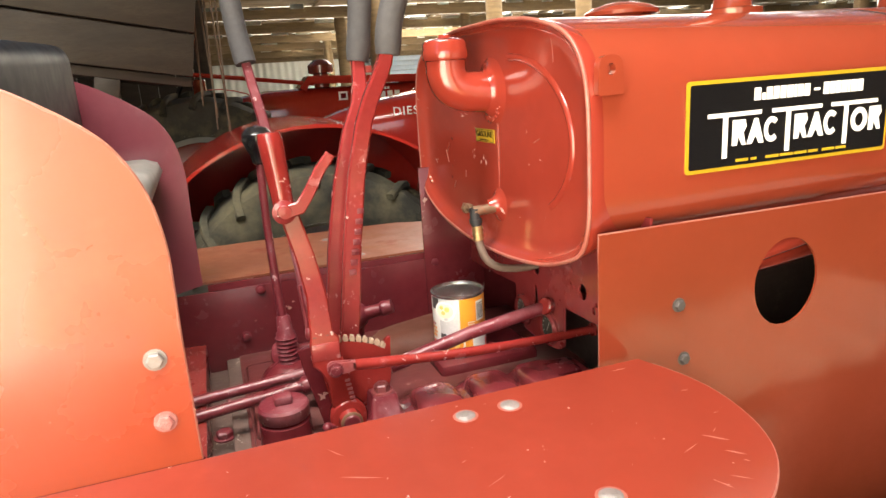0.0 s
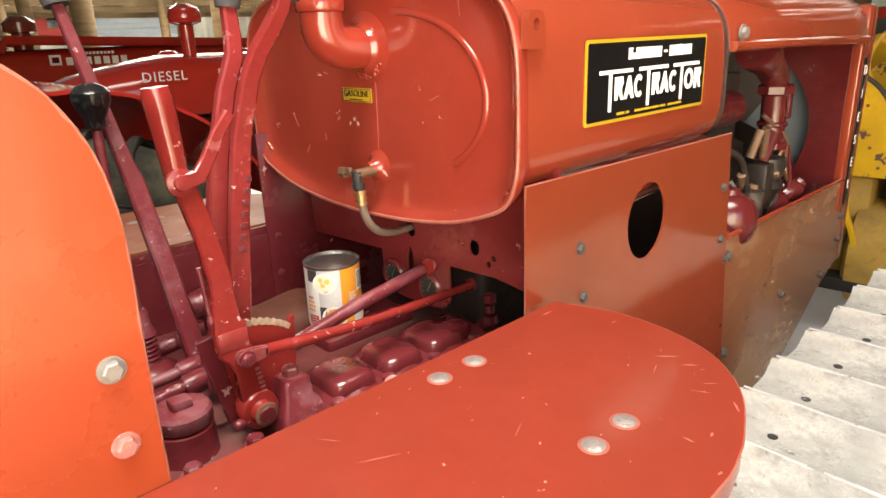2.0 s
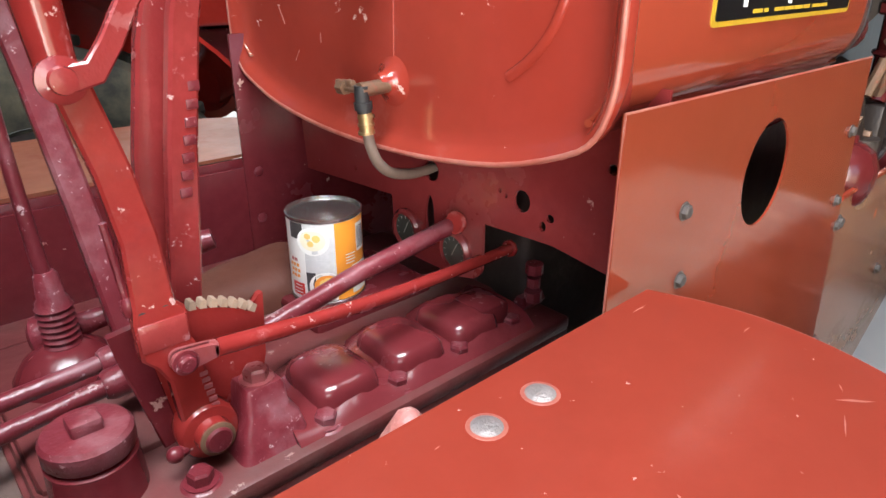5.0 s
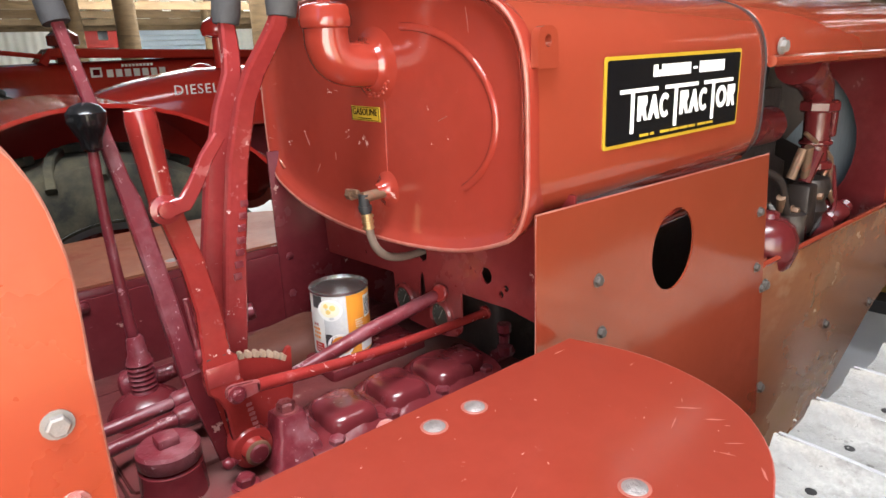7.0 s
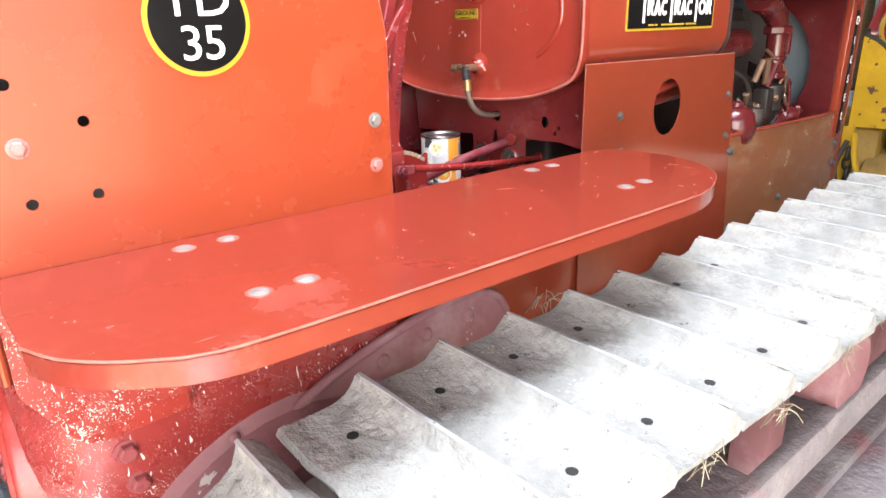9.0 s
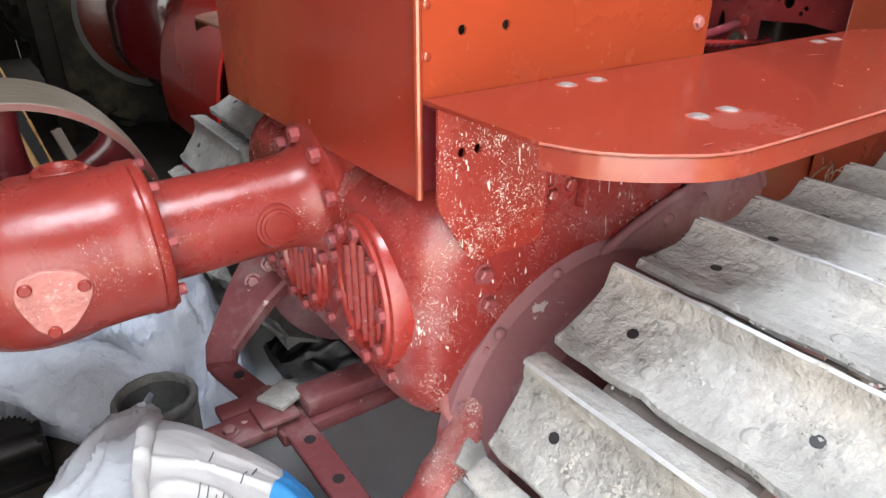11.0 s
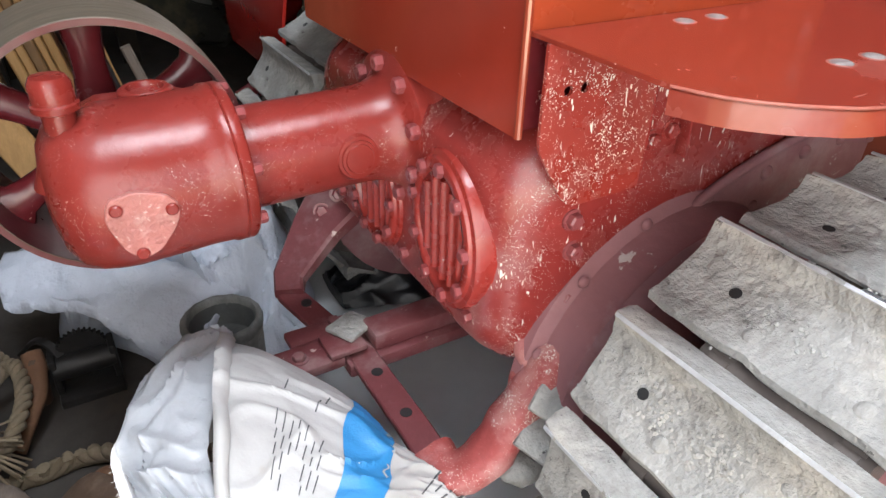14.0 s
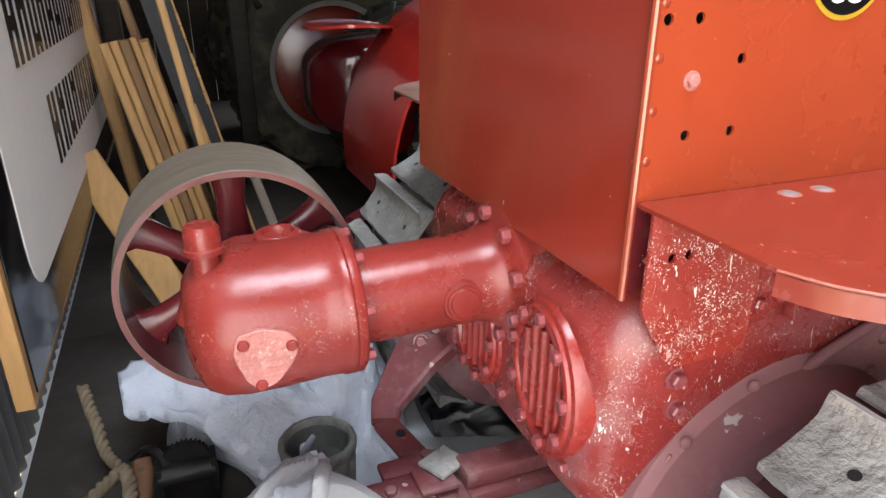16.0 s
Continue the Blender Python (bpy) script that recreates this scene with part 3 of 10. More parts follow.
def letters(name, text, size, m, material, parent, depth=0.0012, space=1.0, squeeze=1.0):
    """Words in the built-in font as a thin mesh."""
    cu = bpy.data.curves.new(name, "FONT")
    cu.body, cu.size, cu.extrude, cu.align_x, cu.align_y, cu.space_character = text, size, depth, "CENTER", "CENTER", space
    cu.resolution_u = 3
    tmp = bpy.data.objects.new(name, cu)
    scene.collection.objects.link(tmp)
    bpy.context.view_layer.update()
    me = bpy.data.meshes.new_from_object(tmp.evaluated_get(bpy.context.evaluated_depsgraph_get()))
    bpy.data.objects.remove(tmp)
    me.transform(m @ Matrix.Diagonal((squeeze, 1, 1, 1)))
    me.materials.clear()
    me.materials.append(M[material])
    ob = new(name, me)
    ob.parent = parent
    return ob


def side_text(x, y, z, turn=0.0):
    """A pose for words on a face that looks towards -y."""
    return pose(x, y, z, 90, 0, 0) @ pose(0, 0, 0, 0, 0, turn)


def bars_xz(bm, y, rects, depth=0.0015):
    for x0, x1, z0, z1 in rects:
        box(bm, (x0, y - depth, z0), (x1, y + 0.0005, z1))


# ---- the shed ----
def build_shed():
    bm = B()
    box(bm, (-1.9, -3.6, FLOOR - 0.2), (20, 24, FLOOR))
    f = part("floor", bm, "concrete")
    tagged(f, "grey concrete shed floor with dark stains", "floor", kind="structure")
    # Dark slabs put missing shade onto the floor behind the crawler.
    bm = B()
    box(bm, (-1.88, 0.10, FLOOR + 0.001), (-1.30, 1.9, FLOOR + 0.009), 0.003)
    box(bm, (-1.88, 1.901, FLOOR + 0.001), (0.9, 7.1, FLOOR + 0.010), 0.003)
    tagged(part("ground_patch", bm, "floor_shade"), "dark floor patch with painted shade behind the crawler", "floor", kind="structure")
    # Unseen golden ground, added for the glossy side panels to reflect.
    bm = B()
    box(bm, (-0.8, -3.58, FLOOR + 0.001), (19.9, -1.35, FLOOR + 0.008), 0.003)
    box(bm, (2.0, -1.349, FLOOR + 0.001), (19.9, -0.62, FLOOR + 0.008), 0.003)
    tagged(part("ground_patch", bm, "reflector_gold"), "unseen golden floor patch added for reflections", "floor", kind="structure")
    # Dark boards added over the pale far wall, standing in for shade.
    for i in range(9):
        bm = B()
        box(bm, (-1.86 + 0.19 * i, 7.15, FLOOR), (-1.86 + 0.19 * i + 0.185, 7.18, 3.3), 0.003)
        tagged(part("dark_screen_board", bm, "wagon_wood"), "added dark upright board covering the pale far wall", "wall", "partition boards", "structure")
    bm = B()
    n = 60
    rows = [[bm.verts.new((-150 + 300 * i / n, -150 + 300 * j / n, FLOOR - 0.21)) for i in range(n + 1)] for j in range(n + 1)]
    for j in range(n):
        for i in range(n):
            bm.faces.new((rows[j][i], rows[j][i + 1], rows[j + 1][i + 1], rows[j + 1][i]))
    g = part("ground", bm, "gravel")
    tagged(g, "pale gravel yard outside the open shed", "ground", kind="structure")

    def corrugated(name, a, b, z0, z1, mat, label, pitch=0.076, deep=0.012):
        a, b = Vector(a), Vector(b)
        d = (b - a)
        L = d.length
        d.normalize()
        nrm = Vector((-d.y, d.x, 0))
        bm = B()
        k = max(2, int(L / pitch * 6))
        front = [[bm.verts.new(a + d * (L * i / k) + nrm * (deep * math.sin(2 * math.pi * L * i / k / pitch)) + Vector((0, 0, z))) for i in range(k + 1)] for z in (z0, z1)]
        back = [[bm.verts.new(v.co - nrm * 0.05) for v in r] for r in front]
        skin(bm, [front[0], front[1]], False, False, False)
        skin(bm, [back[0], back[1]], False, False, False)
        skin(bm, [front[0], back[0]], False, False, False)
        skin(bm, [front[1], back[1]], False, False, False)
        w = part(name, bm, mat)
        return tagged(w, label, "wall", kind="structure")

    corrugated("wall_west", (-1.9, 24, 0), (-1.9, -0.55, 0), FLOOR, 4.4, "tin_wall", "bare galvanised corrugated iron wall")
    corrugated("wall_north", (20, 24, 0), (-1.9, 24, 0), FLOOR, 4.4, "white_wall", "pale corrugated end wall of the shed", 0.25, 0.02)
    corrugated("wall_east", (20, -3.6, 0), (20, 24, 0), FLOOR, 4.4, "white_wall", "pale corrugated side wall of the shed", 0.25, 0.02)
    bm = B()
    box(bm, (-1.95, -3.6, 3.2), (-1.9, -0.55, 4.4))
    tagged(part("wall_west_lintel", bm, "tin_wall"), "iron sheet above the side doorway", "wall", kind="structure")
    # front wall over the wide opening and beyond it; unseen, added to limit light
    bm = B()
    box(bm, (-1.9, -3.65, 3.3), (20, -3.6, 4.4))
    box(bm, (0.35, -3.65, FLOOR), (20, -3.6, 3.3))
    tagged(part("wall_south", bm, "timber"), "unseen brown boarded front wall beside the open doorway", "wall", kind="structure")
    # roof sheets with rows of clear panels between the purlins
    def roof_drop(y):
        return 1.22 * min(1.0, max(0.0, (y - 2.0) / 8.0)) + 0.46 * min(1.0, max(0.0, (y - 10.0) / 14.0))

    random.seed(4)
    roof, panes = B(), B()
    y = -3.7
    while y < 24.2:
        x = -2.0
        while x < 20:
            w = 1.1
            lit = ((y > 4.5 and x > 1.5) or x > 8.0) and random.random() < (0.62 if y > 10 else 0.5)
            zr = 4.42 - roof_drop(y)
            if lit:
                u, d_ = random.uniform(0.45, 0.8), random.uniform(0.22, 0.36)
                box(panes, (x, y, zr), (x + u, y + d_, zr + 0.02))
                box(roof, (x + u, y, zr), (x + w, y + d_, zr + 0.02))
                box(roof, (x, y + d_, zr), (x + w, y + 0.9, zr + 0.02))
            else:
                box(roof, (x, y, zr), (x + w, y + 0.9, zr + 0.02))
            x += w
        y += 0.9
    tagged(part("ceiling", roof, "roof_wood", smooth=0), "golden brown timber underside of the shed roof", "roof", kind="structure")
    tagged(part("skylight_1", panes, "clear", smooth=0), "rows of clear plastic roof sheets glowing with daylight", "skylight", kind="structure")
    # purlins, rafters and posts
    for i in range(11):
        yy = 2.0 + 2.1 * i
        bm = B()
        zr = 4.3 - roof_drop(yy)
        box(bm, (-1.9, yy, zr - 0.2), (20, yy + 0.1, zr), 0.006)
        tagged(part("rafter", bm, "post_wood"), "rough brown timber rafter", "beam", "roof timbers", "structure")
    # small gaps of daylight over the rafters, between the purlins
    gaps = B()
    random.seed(21)
    for i in range(2, 11):
        yy = 2.0 + 2.1 * i
        zr = 4.3 - roof_drop(yy)
        for k in range(26):
            xx = -0.62 + 0.75 * k + random.uniform(-0.10, 0.10)
            if random.random() < 0.72:
                g = random.uniform(0.10, 0.22)
                h_ = random.uniform(0.035, 0.085)
                box(gaps, (xx - g, yy - 0.014, zr - 0.03), (xx + g, yy - 0.004, zr - 0.03 + h_))
    tagged(part("skylight_2", gaps, "clear", smooth=0), "small bright gaps of daylight over the roof beams", "skylight", kind="structure")
    for i in range(14):
        bm = B()
        xx = -1.0 + 1.5 * i
        bar(bm, [(xx, 2.0, 4.36), (xx, 10.0, 3.14), (xx, 24.0, 2.68)], 0.06, 0.10, (1, 0, 0))
        tagged(part("purlin", bm, "post_wood"), "rough brown timber purlin", "beam", "roof timbers", "structure")
    for x, y in ((1.95, 8.0), (3.75, 8.3), (5.2, 8.3), (7.5, 8.0), (2.6, 13.5), (5.4, 13.5), (8.5, 13.5), (3.2, 18.5), (7.0, 18.5), (10.4, 8.0), (11.5, 13.0), (9.9, 2.4), (12.0, 3.5)):
        bm = B()
        tube(bm, [(x, y, FLOOR), (x + 0.01, y, 2.0), (x - 0.01, y + 0.01, 4.28 - roof_drop(y))], [0.13, 0.12, 0.11], 14)
        tagged(part("post", bm, "post_wood"), "round brown timber roof post", "post", "roof posts", "structure")
    # pale roller door in the far wall
    door = thing("roller_door", "pale blue closed roller door in the end wall", "door")
    for i in range(16):
        bm = B()
        box(bm, (6.2, 23.88, FLOOR + 0.17 * i), (9.6, 23.95, FLOOR + 0.17 * i + 0.163), 0.02)
        part("slat", bm, "roller", door)
    bm = B()
    cyl(bm, (6.0, 23.75, 2.95), (9.8, 23.75, 2.95), 0.14)
    part("roller", bm, "roller", door)
    bm = B()
    box(bm, (4.9, 23.9, 1.95), (6.05, 23.96, 2.60), 0.01)
    b = thing("wall_banner", "red cloth banner with a dark emblem hung on the far wall", "banner")
    part("cloth", bm, "label_red", b)
    bm = B()
    box(bm, (5.45, 23.89, 2.2), (5.75, 23.9, 2.5))
    part("emblem", bm, "black_ink", b)


build_shed()


# ---- the red crawler tractor ----
M["brass_dull"] = mk("dirty_brass_under_red_paint", (0.20, 0.12, 0.075), 0.4, 0.5, 0.3, 40.0, 0.2, 90, ((0.36, 0.07, 0.05), 0.4, 60.0, "stain"))
crawler = thing("crawler_tractor", "red vintage crawler tractor with steel tracks on the shed floor", "tractor")


def hood_section(x, low=None, grow=0.0):
    """Barrel outline of the tank and hood across the tractor; low: cut open below that height."""
    half = [(0.0, 1.571), (0.09, 1.570), (0.17, 1.564), (0.225, 1.555), (0.275, 1.541), (0.308, 1.520), (0.328, 1.490), (0.337, 1.450), (0.339, 1.400), (0.339, 1.340), (0.336, 1.303), (0.322, 1.268), (0.29, 1.247), (0.21, 1.222), (0.10, 1.208), (0.0, 1.204)]
    if low:
        half = [p for p in half if p[1] >= low and p[1] > 1.31] + ([(0.334, 1.312), (0.322, 1.290), (0.308, low)] if low < 1.3 else [(0.339, low)])
    half = [(q.y, q.z) for q in smooth_path([(0.0, a, z) for a, z in half], 3)]
    pts = [(MID - a * (1 + grow), 1.39 + (z - 1.39) * (1 + grow)) for a, z in half]
    other = [(MID + a * (1 + grow), 1.39 + (z - 1.39) * (1 + grow)) for a, z in half[::-1]]
    if not low:
        other = other[1:-1]
    ring_ = pts + other if not low else other[:-1] + pts
    return [(x, y, z) for y, z in ring_]


def build_hood():
    # fuel tank whose end faces the seat: rolled rim, dished end, raised middle panel
    bm = B()
    secs = []
    for x, g in ((0.70, -0.06), (0.20, -0.04), (0.165, -0.004), (0.150, 0.004), (0.1440, 0.001), (0.1425, -0.007), (0.1440, -0.016), (0.149, -0.028), (0.156, -0.050), (0.1605, -0.085), (0.1625, -0.15), (0.1632, -0.30), (0.1637, -0.60), (0.164, -0.85)):
        secs.append(hood_section(x, None, g))
    loft(bm, secs, False, True)
    tank = part("fuel_tank", bm, "red_tank", crawler, "glossy red fuel tank with a dished end and rolled rim", 50)
    # rolled rim of the tank's end
    bm = B()
    ring_ = hood_section(0.1435, None, 0.001)
    tube(bm, ring_ + [ring_[0]], 0.0028, 8)
    part("rolled_rim", bm, "edge_wear", tank, smooth=60)
    # filler elbow with cap
    bm = B()
    tube(bm, smooth_path([(0.088, 0.357, 1.530), (0.088, 0.357, 1.512), (0.089, 0.357, 1.497), (0.096, 0.356, 1.481), (0.112, 0.355, 1.471), (0.138, 0.354, 1.467), (0.166, 0.353, 1.466)], 6), 0.0325, 24)
    lathe(bm, (0.1645, 0.353, 1.466), (-1, 0, 0), [(0.058, 0), (0.050, 0.003), (0.041, 0.006), (0.036, 0.011), (0.033, 0.016)], 28)
    elbow = part("filler_elbow", bm, "red_tank", tank)
    bm = B()
    lathe(bm, (0.088, 0.357, 1.518), (0, 0, 1), [(0.032, 0), (0.0355, 0.002), (0.037, 0.006), (0.037, 0.016), (0.0355, 0.019), (0.036, 0.026), (0.033, 0.031), (0.024, 0.034), (0.010, 0.036), (0.009, 0.040), (0.001, 0.041)], 28)
    part("filler_cap", bm, "red_tank", elbow)
    # weld beads round the foot of the elbow
    bm = B()
    random.seed(3)
    for i in range(46):
        a = radians(215 + 3.6 * i + random.uniform(-2, 2))
        q = random.uniform(0.040, 0.046)
        p = V(0.1615 - 0.0035 * random.random(), 0.353 + q * math.cos(a), 1.466 + q * math.sin(a))
        bmesh.ops.create_icosphere(bm, subdivisions=2, radius=random.uniform(0.0018, 0.0046), matrix=Matrix.Translation(p) @ Matrix.Diagonal((0.6, 1.2, 0.9, 1)))
    part("weld_bead", bm, "red_tank", elbow, smooth=60)
    # pressed arc of the end plate
    bm = B()
    prof_x = ((-1.0, 0.164), (-0.6, 0.1637), (-0.30, 0.1632), (-0.15, 0.1625), (-0.085, 0.1605), (-0.05, 0.156), (-0.028, 0.149), (0.0, 0.1435))

    def face_x(y, z):
        g = (abs((y - MID) / 0.339) ** 3.2 + abs((z - 1.39) / 0.183) ** 3.2) ** (1 / 3.2) - 1
        for (g0, x0), (g1, x1) in zip(prof_x, prof_x[1:]):
            if g <= g1:
                return x0 + (x1 - x0) * (g - g0) / (g1 - g0)
        return 0.1435

    arc = [(0.29 - 0.193 * math.cos(radians(a)), 1.395 + 0.122 * math.sin(radians(a))) for a in range(88, -50, -4)]
    tube(bm, [(face_x(y, z) + 0.002, y, z) for y, z in arc], 0.006, 10)
    part("pressed_bead", bm, "red_tank", tank, smooth=60)

    random.seed(17)
    bm = B()
    for k in range(13):
        y0, z0 = random.uniform(0.10, 0.62), random.uniform(1.24, 1.52)
        a, L = random.uniform(0, 3.14), random.uniform(0.004, 0.030)
        y1, z1 = y0 + L * math.cos(a), z0 + L * math.sin(a)
        if abs((y1 - MID) / 0.33) ** 3.2 + abs((z1 - 1.39) / 0.175) ** 3.2 < 0.8 and abs((y0 - MID) / 0.33) ** 3.2 + abs((z0 - 1.39) / 0.175) ** 3.2 < 0.8:
            tube(bm, [(face_x(y0 + (y1 - y0) * q, z0 + (z1 - z0) * q) - 0.0002, y0 + (y1 - y0) * q, z0 + (z1 - z0) * q) for q in (0, 0.5, 1)], random.uniform(0.0004, 0.0010), 4)
    tagged(part("scratches", bm, "scratch", tank, "pale scratches in the paint"), kind="stuff")

    # flat strap down the end plate, from the elbow to the cock
    bm = B()
    plate(bm, rounded([(0.338, 1.268), (0.428, 1.268), (0.422, 1.440), (0.334, 1.440)], [0.030, 0.030, 0.004, 0.004]), lambda a, b, c: V(0.1626 + c, a, b), 0.002)
    part("strap", bm, "red_tank", tank, smooth=30)
    # fuel word plate
    bm = B()
    box(bm, (0.1600, 0.344, 1.382), (0.1620, 0.4225, 1.4045), 0.0005)
    tag = part("fuel_label", bm, "yellow_ink", tank, "small yellow fuel label with black words")
    mm = Matrix.Translation((0.1596, 0.3835, 1.3955)) @ Matrix(((0, 0, -1, 0), (-1, 0, 0, 0), (0, 1, 0, 0), (0, 0, 0, 1)))
    letters("words", "GASOLINE", 0.0145, mm, "black_ink", tag, 0.0004)
    bm = B()
    box(bm, (0.1593, 0.366, 1.3855), (0.1606, 0.402, 1.387))
    for y0, y1, z0, z1 in ((0.346, 0.4205, 1.3832, 1.384), (0.346, 0.4205, 1.4025, 1.4033), (0.3455, 0.3463, 1.3832, 1.4033), (0.4202, 0.421, 1.3832, 1.4033)):
        box(bm, (0.1593, y0, z0), (0.1606, y1, z1))
    part("label_border", bm, "black_ink", tag)
    # drain cock with hose
    bm = B()
    cyl(bm, (0.165, 0.335, 1.277), (0.112, 0.335, 1.275), 0.0085, n=12)
    cyl(bm, (0.116, 0.335, 1.275), (0.116, 0.345, 1.275), 0.0065, n=10)
    cyl(bm, (0.116, 0.366, 1.274), (0.116, 0.378, 1.274), 0.009, n=6)
    cyl(bm, (0.116, 0.345, 1.2745), (0.116, 0.366, 1.2745), 0.005, n=8)
    box(bm, (0.111, 0.350, 1.276), (0.119, 0.362, 1.284), 0.002)
    box(bm, (0.112, 0.378, 1.266), (0.120, 0.384, 1.282), 0.002)
    cock = part("drain_cock", bm, "brass_dull", tank, "tarnished brass drain cock")
    bm = B()
    lathe(bm, (0.1635, 0.340, 1.279), (-1, 0, 0), [(0.030, 0), (0.026, 0.002), (0.018, 0.006), (0.013, 0.014), (0.011, 0.024)], 22)
    part("boss", bm, "red_tank", tank, smooth=60)
    bm = B()
    tube(bm, smooth_path([(0.115, 0.335, 1.280), (0.115, 0.335, 1.265), (0.117, 0.334, 1.250)], 4), 0.0085, 12)
    cyl(bm, (0.1155, 0.3345, 1.262), (0.116, 0.3345, 1.254), 0.0105, n=12)
    part("hose_tail", bm, "black", cock)
    bm = B()
    cyl(bm, (0.117, 0.334, 1.250), (0.119, 0.333, 1.226), 0.0085, n=12)
    for z in (1.247, 1.238, 1.229):
        cyl(bm, (0.118, 0.3335, z), (0.1182, 0.3335, z - 0.003), 0.0098, n=12)
    part("hose_ferrule", bm, "brass", cock)
    bm = B()
    tube(bm, smooth_path([(0.119, 0.333, 1.228), (0.122, 0.332, 1.210), (0.131, 0.331, 1.190), (0.150, 0.333, 1.174), (0.180, 0.340, 1.164), (0.215, 0.351, 1.158), (0.250, 0.362, 1.156)], 6), 0.0066, 12)
    part("fuel_hose", bm, "hose", tank, "faded rubber fuel hose curving under the tank")
    # hood shell, open below
    bm = B()
    secs = [hood_section(x, 1.276, g) for x, g in ((0.152, -0.008), (0.16, -0.004), (0.45, -0.016), (0.72, -0.028), (0.738, -0.030))]
    loft(bm, secs, False, False, False)
    shell = part("hood", bm, "red", crawler, "long red sheet metal hood", 50)
    shell.modifiers.new("thick", "SOLIDIFY").thickness = 0.003
    # lower rolled edge of the hood
    bm = B()
    tube(bm, [(0.152, MID - 0.308, 1.278), (0.45, MID - 0.304, 1.278), (0.738, MID - 0.300, 1.279)], 0.004, 8)
    part("hood_edge", bm, "red", shell)
    # lifting lug
    bm = B()
    o = rounded([(-0.022, -0.03), (0.022, -0.03), (0.02, 0.026), (-0.02, 0.026)], [0.004, 0.004, 0.018, 0.018])
    plate(bm, o, lambda a, b, c: V(0.170 + 0.8 * a, 0.0185 + c, 1.484 + 0.82 * b), 0.011, [oval(0, 0.006, 0.0075, 0.0085, 14)])
    part("lug", bm, "red", shell)
    # front hood section over the engine
    bm = B()
    secs = []
    for x, g in ((0.742, -0.032), (0.75, -0.022), (1.0, -0.024), (1.45, -0.020), (1.545, -0.018), (1.565, -0.03)):
        secs.append(hood_section(x, 1.442, g))
    loft(bm, secs, False, False, False)
    fronthood = part("front_hood", bm, "red", crawler, "red front hood with a rolled edge over the open engine bay", 50)
    fronthood.modifiers.new("thick", "SOLIDIFY").thickness = 0.003
    for s in (-1, 1):
        bm = B()
        tube(bm, [(0.745, MID + s * 0.334, 1.443), (1.2, MID + s * 0.332, 1.438), (1.55, MID + s * 0.332, 1.432)], 0.010, 10)
        part("rolled_edge", bm, "red", fronthood)
    bm = B()
    hexbolt(bm, (0.785, MID - 0.332, 1.466), (0, -1, 0), 0.011)
    part("bolt", bm, "steel", fronthood)
    # seam band between the two hood pieces
    bm = B()
    secs = [hood_section(x, 1.277, g) for x, g in ((0.7385, -0.034), (0.7395, -0.026), (0.7425, -0.026), (0.7435, -0.034))]
    loft(bm, secs, False, False, False)
    part("hood_seam", bm, "black", shell)
    # caps and exhaust on top
    bm = B()
    lathe(bm, (0.435, MID + 0.02, 1.567), (0, 0, 1), [(0.05, 0), (0.052, 0.008), (0.065, 0.012), (0.066, 0.018), (0.05, 0.027), (0.02, 0.034), (0.001, 0.035)], 26)
    part("tank_cap", bm, "red", tank, "round red filler cap on top of the hood")
    bm = B()
    lathe(bm, (0.66, MID, 1.568), (0, 0, 1), [(0.055, 0), (0.055, 0.012), (0.036, 0.016), (0.033, 0.03), (0.033, 0.22), (0.03, 0.225)], 22)
    part("air_pipe", bm, "red", shell, "short red upright pipe through the hood")
    bm = B()
    lathe(bm, (1.08, MID, 1.568), (0, 0, 1), [(0.034, 0), (0.034, 0.02), (0.029, 0.03), (0.027, 0.047), (0.014, 0.053), (0.001, 0.054)], 20)
    part("radiator_cap", bm, "red", fronthood)
    bm = B()
    cyl(bm, (1.30, MID - 0.05, 1.56), (1.30, MID - 0.05, 1.95), 0.05, 0.05, 20)
    part("exhaust_pipe", bm, "rust", fronthood, "thick rusty brown exhaust pipe")


build_hood()


